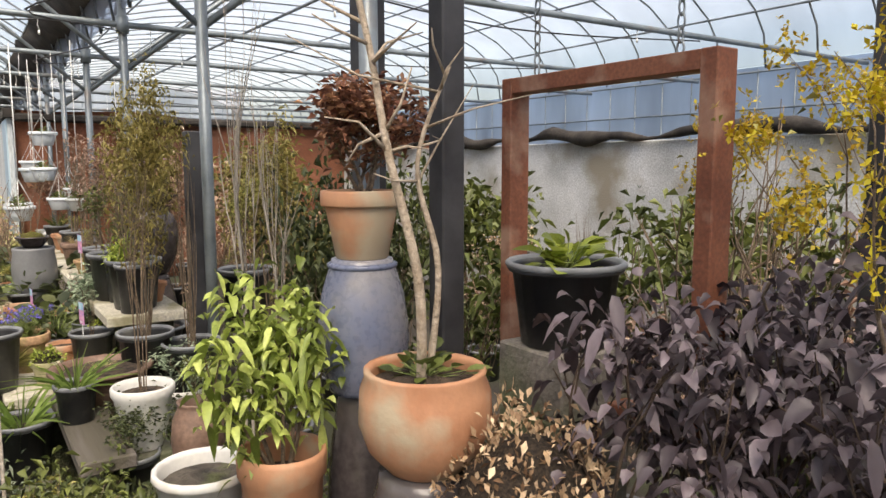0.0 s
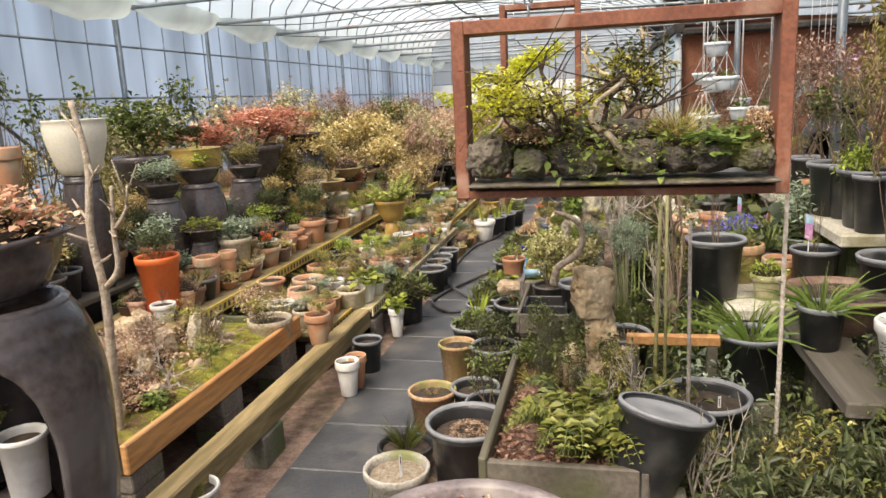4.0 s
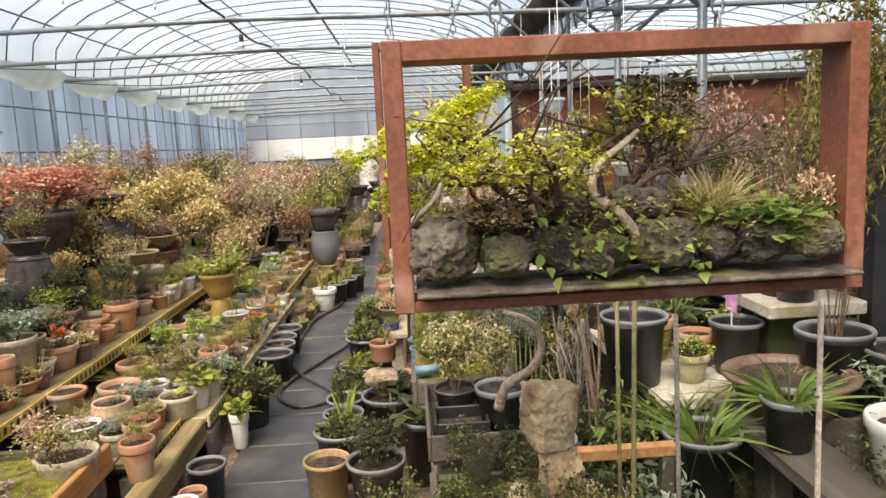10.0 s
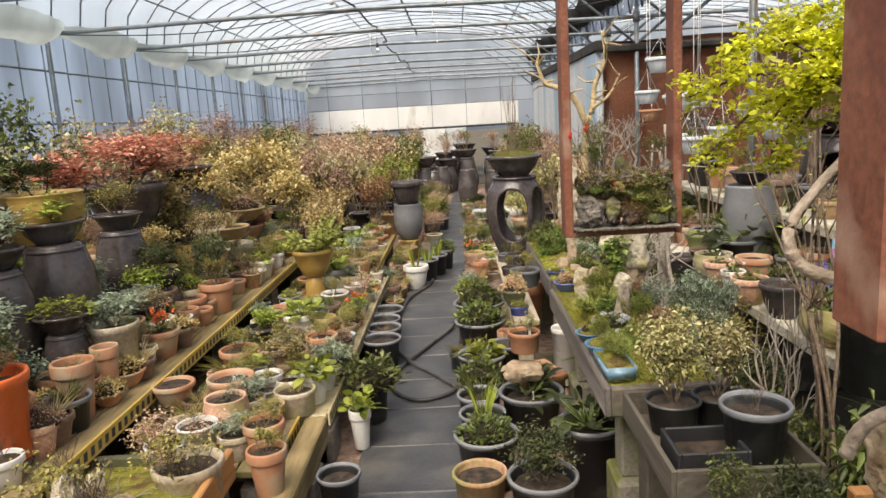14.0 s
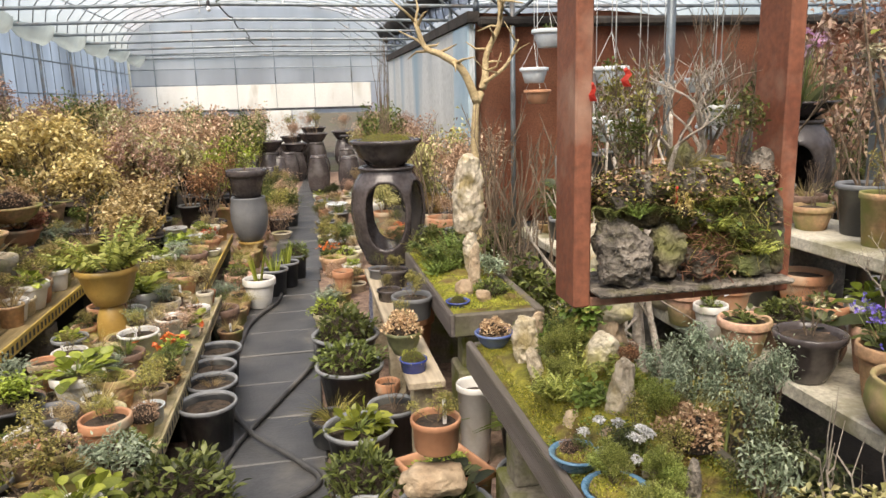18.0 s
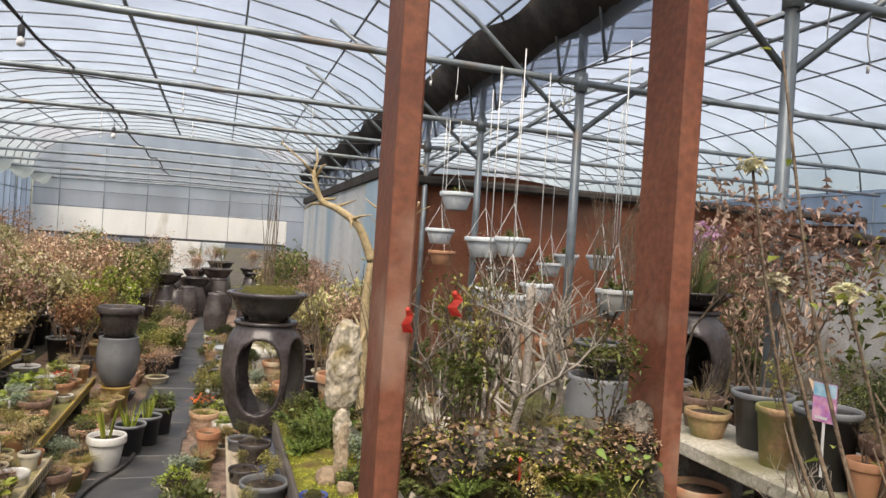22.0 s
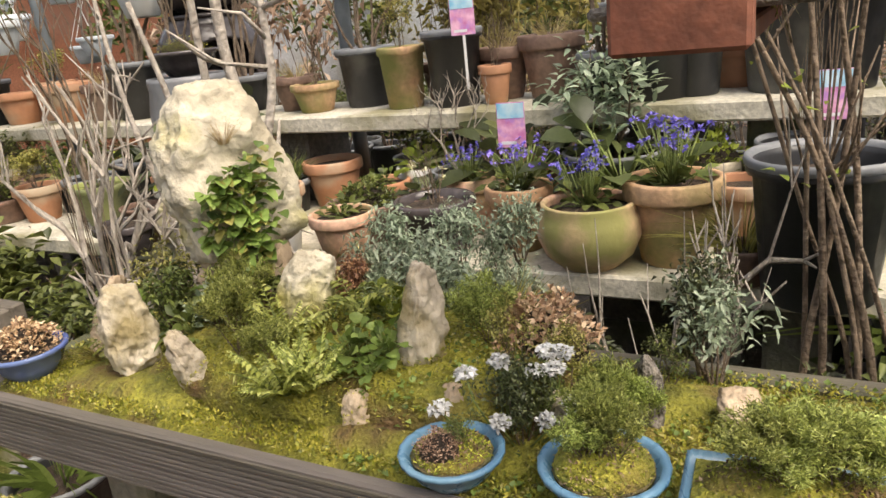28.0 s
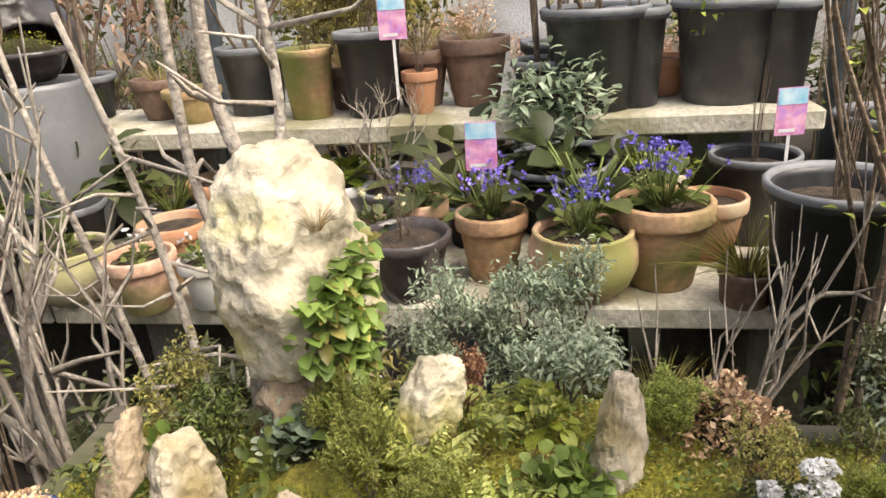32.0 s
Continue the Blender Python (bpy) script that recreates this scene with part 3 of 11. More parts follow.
# ---- growing plants: every one is made at a height of about 1 and scaled as it is set ----
def unit(v):
    return v / (np.linalg.norm(v, axis=-1, keepdims=True) + 1e-9)


def leaves_mesh(name, base, direction, length, width, material, fold=0.25, droop=0.25, rng=None, tip=0.55, simple=False, fine=False):
    """One mesh of many leaves: each a folded, pointed blade of six faces at most, bent along its length."""
    base, d = np.asarray(base, float), unit(np.asarray(direction, float))
    n = len(base)
    length = np.broadcast_to(np.asarray(length, float), (n,))[:, None]
    width = np.broadcast_to(np.asarray(width, float), (n,))[:, None]
    side = np.cross(d, np.array((0, 0, 1.0)) + 0.3 * rng.normal(size=(n, 3)))
    side = unit(side)
    nor = unit(np.cross(side, d))
    down = np.array((0, 0, -1.0)) * droop * length
    p0 = base
    p1 = base + d * length * tip * 0.75 + nor * fold * width * 0.0 + down * 0.25
    l1 = p1 + side * width * 0.5 + nor * width * fold
    r1 = p1 - side * width * 0.5 + nor * width * fold
    if simple:
        mid = base + d * length * 0.5
        l1, r1 = mid + side * width * 0.5 + nor * width * fold, mid - side * width * 0.5 + nor * width * fold
        vs = np.stack([p0, l1, base + d * length + down, r1], 1).reshape(-1, 3)
        o = np.arange(n)[:, None] * 4
        t = np.concatenate([o + np.array([[0, 2, 1]]), o + np.array([[0, 3, 2]])], 0)
        me = bpy.data.meshes.new(name)
        me.vertices.add(len(vs))
        me.vertices.foreach_set("co", vs.ravel())
        me.loops.add(len(t) * 3)
        me.loops.foreach_set("vertex_index", t.ravel().astype(np.int32))
        me.polygons.add(len(t))
        me.polygons.foreach_set("loop_start", (np.arange(len(t)) * 3).astype(np.int32))
        me.materials.append(material)
        me.update(calc_edges=True)
        return me
    if fine:
        # a rounded blade: a midrib of five points and three points on each side
        rows = [p0]
        for q, w in ((0.22, 0.36), (0.5, 0.5), (0.8, 0.33)):
            m = base + d * length * q + down * q * q
            rows += [m, m + side * width * w + nor * width * fold * w * 2, m - side * width * w + nor * width * fold * w * 2]
        rows.append(base + d * length + down)
        vs = np.stack(rows, 1).reshape(-1, 3)
        o = np.arange(n)[:, None] * 11
        q = np.concatenate([o + np.array([f]) for f in ((1, 4, 5, 2), (1, 3, 6, 4), (4, 7, 8, 5), (4, 6, 9, 7))], 0)
        t = np.concatenate([o + np.array([f]) for f in ((0, 1, 2), (0, 3, 1), (7, 10, 8), (7, 9, 10))], 0)
        return leaf_faces(name, vs, q, t, material)
    l0 = base + d * length * 0.16 + side * width * 0.36 + nor * width * fold * 0.5
    r0 = base + d * length * 0.16 - side * width * 0.36 + nor * width * fold * 0.5
    p2 = base + d * length + down
    vs = np.stack([p0, l0, l1, p2, r1, r0, p1], 1).reshape(-1, 3)
    o = np.arange(n)[:, None] * 7
    q = np.concatenate([o + np.array([[0, 6, 2, 1]]), o + np.array([[0, 5, 4, 6]])], 0)
    t = np.concatenate([o + np.array([[2, 6, 3]]), o + np.array([[6, 4, 3]])], 0)
    return leaf_faces(name, vs, q, t, material)


def scatter(name, parent, spots, size, leaf, seed, lift=0.4, wide=0.6, outward=None):
    """Loose leaves lying on or clinging to a surface: one mesh of kind stuff."""
    rng = np.random.default_rng(seed)
    spots = np.asarray(spots, float)
    n = len(spots)
    d = rng.normal(size=(n, 3)) * np.array((1, 1, 0.5)) + (np.array((0, 0, lift)) if outward is None else np.asarray(outward) * 0.8)
    ln = size * rng.uniform(0.6, 1.4, n)
    ob = link_mesh(name, leaves_mesh(name, spots, d, ln, ln * wide, L[leaf], 0.25, 0.3, rng, fine=size >= 0.02 and wide > 0.5), parent)
    ob["kind"] = "stuff"
    return ob


def front_spots(rng, n, x, y, z, sx, sy, sz, low=-0.6, high=1.0):
    """Points on the front and top of a rounded body of the given half sizes."""
    out = []
    while len(out) < n:
        v = rng.normal(size=3)
        v /= np.linalg.norm(v)
        if v[1] < 0.25 and low < v[2] < high:
            k = 1 / max(abs(v)) ** 0.5
            out.append((x + v[0] * sx * k, y + v[1] * sy * k, z + v[2] * sz * k))
    return out


def leaf_faces(name, vs, q, t, material):
    me = bpy.data.meshes.new(name)
    nv, nq, nt = len(vs), len(q), len(t)
    me.vertices.add(nv)
    me.vertices.foreach_set("co", vs.ravel())
    me.loops.add(nq * 4 + nt * 3)
    me.loops.foreach_set("vertex_index", np.concatenate([q.ravel(), t.ravel()]).astype(np.int32))
    me.polygons.add(nq + nt)
    me.polygons.foreach_set("loop_start", np.concatenate([np.arange(nq) * 4, nq * 4 + np.arange(nt) * 3]).astype(np.int32))
    me.polygons.foreach_set("use_smooth", [True] * (nq + nt))
    me.materials.append(material)
    me.update(calc_edges=True)
    return me


def branching(rng, stems=3, depth=3, spread=0.35, up=0.5, length=0.4, shrink=0.7, radius=0.02, kids=2, start=0.03, wiggle=0.15, lean=(0, 0)):
    """Branches as tapered tubes, and the tips and their directions."""
    tubes, tips, marks = [], [], []

    def grow(p, d, ln, r, level):
        pts = [p]
        q, e = p.copy(), d.copy()
        steps = 3 if level < 2 else (2 if level < 3 else 1)
        for _ in range(steps):
            e = unit(e + rng.normal(size=3) * wiggle + np.array((0, 0, up * 0.15)))
            q = q + e * ln / steps
            pts.append(q.copy())
        tubes.append(tube(pts, r, r * 0.62, 5 if level == 0 else 3, False))
        if level >= 1:
            tips.append((pts[1], e))
        tips.append((q, e))
        if level < depth:
            for k in range(kids + (1 if rng.random() < 0.35 else 0)):
                side = rng.normal(size=3)
                side[2] = abs(side[2]) * 0.3
                grow(q if k == 0 or rng.random() < 0.6 else pts[-2], unit(e * 0.75 + unit(side) * spread * 1.6 + np.array((0, 0, up * 0.4))), ln * shrink * rng.uniform(0.75, 1.15), r * 0.6, level + 1)

    for s in range(stems):
        a = 2 * math.pi * (s + rng.random()) / stems
        d = unit(np.array((math.cos(a) * spread + lean[0], math.sin(a) * spread + lean[1], 1.0)))
        q = start * (math.sqrt(rng.random()) if stems > 20 else 1.0)
        marks.append(len(tubes))
        grow(np.array((math.cos(a) * q, math.sin(a) * q, 0.0)), d, length, radius, 0)
    return tubes, tips, marks + [len(tubes)]


plant_cache = {}


def plant_meshes(style, variant):
    """The parts of one plant: a list of (part name, mesh)."""
    key = (style, variant)
    if key in plant_cache:
        return plant_cache[key]
    s = STYLES[style]
    rng = np.random.default_rng(100 + 17 * variant + sum(map(ord, style)))
    out = []
    kind = s["kind"]
    leaf = L[s.get("leaf", "green")]
    if kind in ("bush", "twigs", "tree"):
        tubes, tips, marks = branching(rng, s.get("stems", 3), s.get("depth", 3), s.get("spread", 0.35), s.get("up", 0.5), s.get("length", 0.38), s.get("shrink", 0.72), s.get("radius", 0.018), s.get("kids", 2), s.get("start", 0.04), s.get("wiggle", 0.15))
        if kind == "twigs" and s.get("stems", 3) < 10:
            for a, b in zip(marks, marks[1:]):
                vs, fs = join(tubes[a:b])
                out.append(("stem", mesh_of("stem", vs, fs, M[s.get("bark", "bark")], True)))
        else:
            vs, fs = join(tubes)
            out.append(("stem", mesh_of("stem", vs, fs, M[s.get("bark", "bark")], True)))
        per = s.get("per", 0)
        if per:
            tp = np.array([t[0] for t in tips])
            td = np.array([t[1] for t in tips])
            keep = rng.random(len(tp)) < s.get("cover", 1.0)
            tp, td = tp[keep], td[keep]
            n = len(tp) * per
            b = np.repeat(tp, per, 0) + rng.normal(size=(n, 3)) * s.get("clump", 0.06)
            d = unit(np.repeat(td, per, 0) * s.get("along", 0.3) + rng.normal(size=(n, 3)) * np.array((1, 1, 0.55)) + np.array((0, 0, s.get("lift", 0.2))))
            ln = s.get("leaf_length", 0.1) * rng.uniform(0.6, 1.25, n)
            out.append(("foliage", leaves_mesh("foliage", b, d, ln, ln * s.get("leaf_width", 0.45), leaf, 0.2, s.get("droop", 0.3), rng, simple=s.get("leaf_length", 0.1) < 0.12 and not s.get("fine", False), fine=s.get("fine", False))))
            if "bloom" in s:
                nb = s.get("blooms", 30)
                few = rng.permutation(len(tp))[:max(1, int(len(tp) * s.get("cluster", 1.0)))]
                idx = rng.choice(few, nb)
                c = tp[idx] + rng.normal(size=(nb, 3)) * s.get("clump", 0.06) * 1.1
                out.append(("blossom", blossoms(rng, c, s.get("bloom_size", 0.05), L[s["bloom"]], s.get("petals", 6))))
    elif kind == "grass":
        n = s.get("count", 90)
        a = rng.random(n) * 6.283
        r0 = np.sqrt(rng.random(n)) * s.get("base", 0.15)
        b = np.stack([np.cos(a) * r0, np.sin(a) * r0, np.zeros(n)], 1)
        tilt = rng.random(n) * s.get("spread", 0.6)
        ln = rng.uniform(0.55, 1.05, n)
        w = s.get("leaf_width", 0.02)
        pieces_v, pieces_f = [], []
        seg = 4
        for i in range(n):
            d = np.array((math.cos(a[i]) * math.sin(tilt[i]), math.sin(a[i]) * math.sin(tilt[i]), math.cos(tilt[i])))
            side = unit(np.cross(d, np.array((math.cos(a[i] + 1.2), math.sin(a[i] + 1.2), 0.2))))
            o = len(pieces_v)
            bend = s.get("droop", 0.35) * (0.4 + rng.random())
            for j in range(seg + 1):
                t = j / seg
                p = b[i] + d * ln[i] * t + np.array((math.cos(a[i]) * 0.5, math.sin(a[i]) * 0.5, -0.75)) * bend * ln[i] * t * t
                hw = w * (1 - 0.85 * t ** 2) * 0.5
                pieces_v += [p - side * hw, p + side * hw]
            for j in range(seg):
                k = o + 2 * j
                pieces_f.append((k, k + 1, k + 3, k + 2))
        out.append(("foliage", mesh_of("foliage", pieces_v, pieces_f, leaf, True)))
        if "bloom" in s:
            nb = s.get("blooms", 12)
            c = np.stack([rng.normal(size=nb) * 0.25, rng.normal(size=nb) * 0.25, rng.uniform(0.6, 1.0, nb)], 1)
            vs, fs = join([tube([(x * 0.3, y * 0.3, 0), (x, y, z)], 0.008, 0.005, 4) for x, y, z in c])
            out.append(("stem", mesh_of("stem", vs, fs, M["green_stem"], True)))
            out.append(("blossom", blossoms(rng, c, s.get("bloom_size", 0.1), L[s["bloom"]], s.get("petals", 9))))
    elif kind == "rosette":
        n = s.get("count", 40)
        a = rng.random(n) * 6.283
        el = rng.uniform(s.get("low", 0.1), s.get("high", 1.3), n)
        d = np.stack([np.cos(a) * np.cos(el), np.sin(a) * np.cos(el), np.sin(el)], 1)
        b = d * 0.15 * rng.random((n, 1)) + np.array((0, 0, 0.05))
        st = b + d * rng.uniform(0.1, 0.5, (n, 1))
        vs, fs = join([tube([b[i], st[i]], 0.012, 0.008, 4) for i in range(n)])
        out.append(("stem", mesh_of("stem", vs, fs, M["green_stem"], True)))
        ln = s.get("leaf_length", 0.45) * rng.uniform(0.6, 1.2, n)
        out.append(("foliage", leaves_mesh("foliage", st, d + rng.normal(size=(n, 3)) * 0.25, ln, ln * s.get("leaf_width", 0.6), leaf, 0.12, s.get("droop", 0.35), rng, fine=True)))
        if "bloom" in s:
            nb = s.get("blooms", 14)
            c = np.stack([rng.normal(size=nb) * 0.33, rng.normal(size=nb) * 0.33, rng.uniform(0.65, 1.15, nb)], 1)
            vs, fs = join([tube([(x * 0.3, y * 0.3, 0.1), (x, y, z)], 0.01, 0.006, 4) for x, y, z in c])
            out.append(("flower_stem", mesh_of("flower_stem", vs, fs, M["green_stem"], True)))
            out.append(("blossom", blossoms(rng, c, s.get("bloom_size", 0.1), L[s["bloom"]], s.get("petals", 9))))
    elif kind == "mound":
        n = s.get("count", 700)
        a, u = rng.random(n) * 6.283, rng.random(n)
        z = u ** 0.6
        lump = 1 + 0.25 * np.sin(a * 3 + variant) * np.sin(z * 5)
        r = np.sqrt(np.clip(1 - z ** 2, 0, 1)) * lump
        b = np.stack([np.cos(a) * r, np.sin(a) * r, z * lump], 1) * rng.uniform(0.75, 1.0, (n, 1))
        d = unit(b + np.array((0, 0, 0.4)) + rng.normal(size=(n, 3)) * s.get("mess", 0.5))
        ln = s.get("leaf_length", 0.2) * rng.uniform(0.5, 1.3, n)
        out.append(("foliage", leaves_mesh("foliage", b, d, ln, ln * s.get("leaf_width", 0.3), leaf, 0.15, s.get("droop", 0.1), rng, simple=not s.get("fine", False), fine=s.get("fine", False))))
        core_v, core_f = lathe([(0.8, 0), (0.76, 0.3), (0.55, 0.6), (0.25, 0.8), (0.001, 0.84)], 14, 1, 0.12, variant)
        out.append(("moss_core", mesh_of("moss_core", core_v, core_f, M[s.get("core", "moss")], True)))
        if "bloom" in s:
            nb = s.get("blooms", 14)
            k = rng.integers(0, n, nb)
            out.append(("blossom", blossoms(rng, b[k] * 1.12, s.get("bloom_size", 0.12), L[s["bloom"]], s.get("petals", 8))))
    elif kind == "fern":
        bs, ds, ls = [], [], []
        tubes = []
        reach, rise, fall, wide = s.get("reach", 0.95), s.get("rise", 2.2), s.get("fall", 1.75), s.get("wide", 0.24)
        for f in range(s.get("count", 16)):
            a = rng.random() * 6.283
            ln = rng.uniform(0.6, 1.1)
            steep = rng.uniform(1 - s.get("vary", 0.0), 1.0)
            out_d = np.array((math.cos(a), math.sin(a), 0))
            side = unit(np.array((-math.sin(a), math.cos(a), 0)) + rng.normal(size=3) * s.get("twist", 0.0))
            pts = []
            for j in range(13):
                t = j / 12
                pts.append(out_d * (ln * t * reach * (1.6 - 0.6 * steep) + 0.04) + np.array((0, 0, ln * steep * (rise * t - fall * t * t))))
            tubes.append(tube(pts[::3], 0.01, 0.004, 4))
            for j in range(2, 13):
                w = wide * math.sin(math.pi * (0.12 + 0.86 * j / 12)) * ln
                for sg in (-1, 1):
                    bs.append(pts[j])
                    ds.append(side * sg + out_d * s.get("sweep", 0.35) + np.array((0, 0, s.get("sweep", 0.35) * 0.3)))
                    ls.append(w + 0.03)
        vs, fs = join(tubes)
        out.append(("stem", mesh_of("stem", vs, fs, M["green_stem"], True)))
        ls = np.array(ls)
        out.append(("foliage", leaves_mesh("foliage", np.array(bs), np.array(ds), ls, ls * 0.35 + 0.02, leaf, 0.1, 0.2, rng, simple=True)))
    plant_cache[key] = out
    return out


def blossoms(rng, centres, size, material, petals=6):
    """Many flowers as one mesh: petals round a centre, each flower turned its own way."""
    n = len(centres)
    face = unit(rng.normal(size=(n, 3)) * 0.7 + np.array((0, 0, 0.6)))
    a = unit(np.cross(face, np.array((0.3, 0.8, 0.1))))
    b = np.cross(face, a)
    bs, ds = [], []
    for k in range(petals):
        t = 2 * math.pi * k / petals
        d = a * math.cos(t) + b * math.sin(t) + face * 0.35
        bs.append(centres)
        ds.append(d)
    bs, ds = np.concatenate(bs), np.concatenate(ds)
    ln = size * 0.5 * rng.uniform(0.8, 1.2, len(bs))
    return leaves_mesh("blossom", bs, ds, ln, ln * 0.75, material, 0.1, 0.05, rng, 0.85, True)


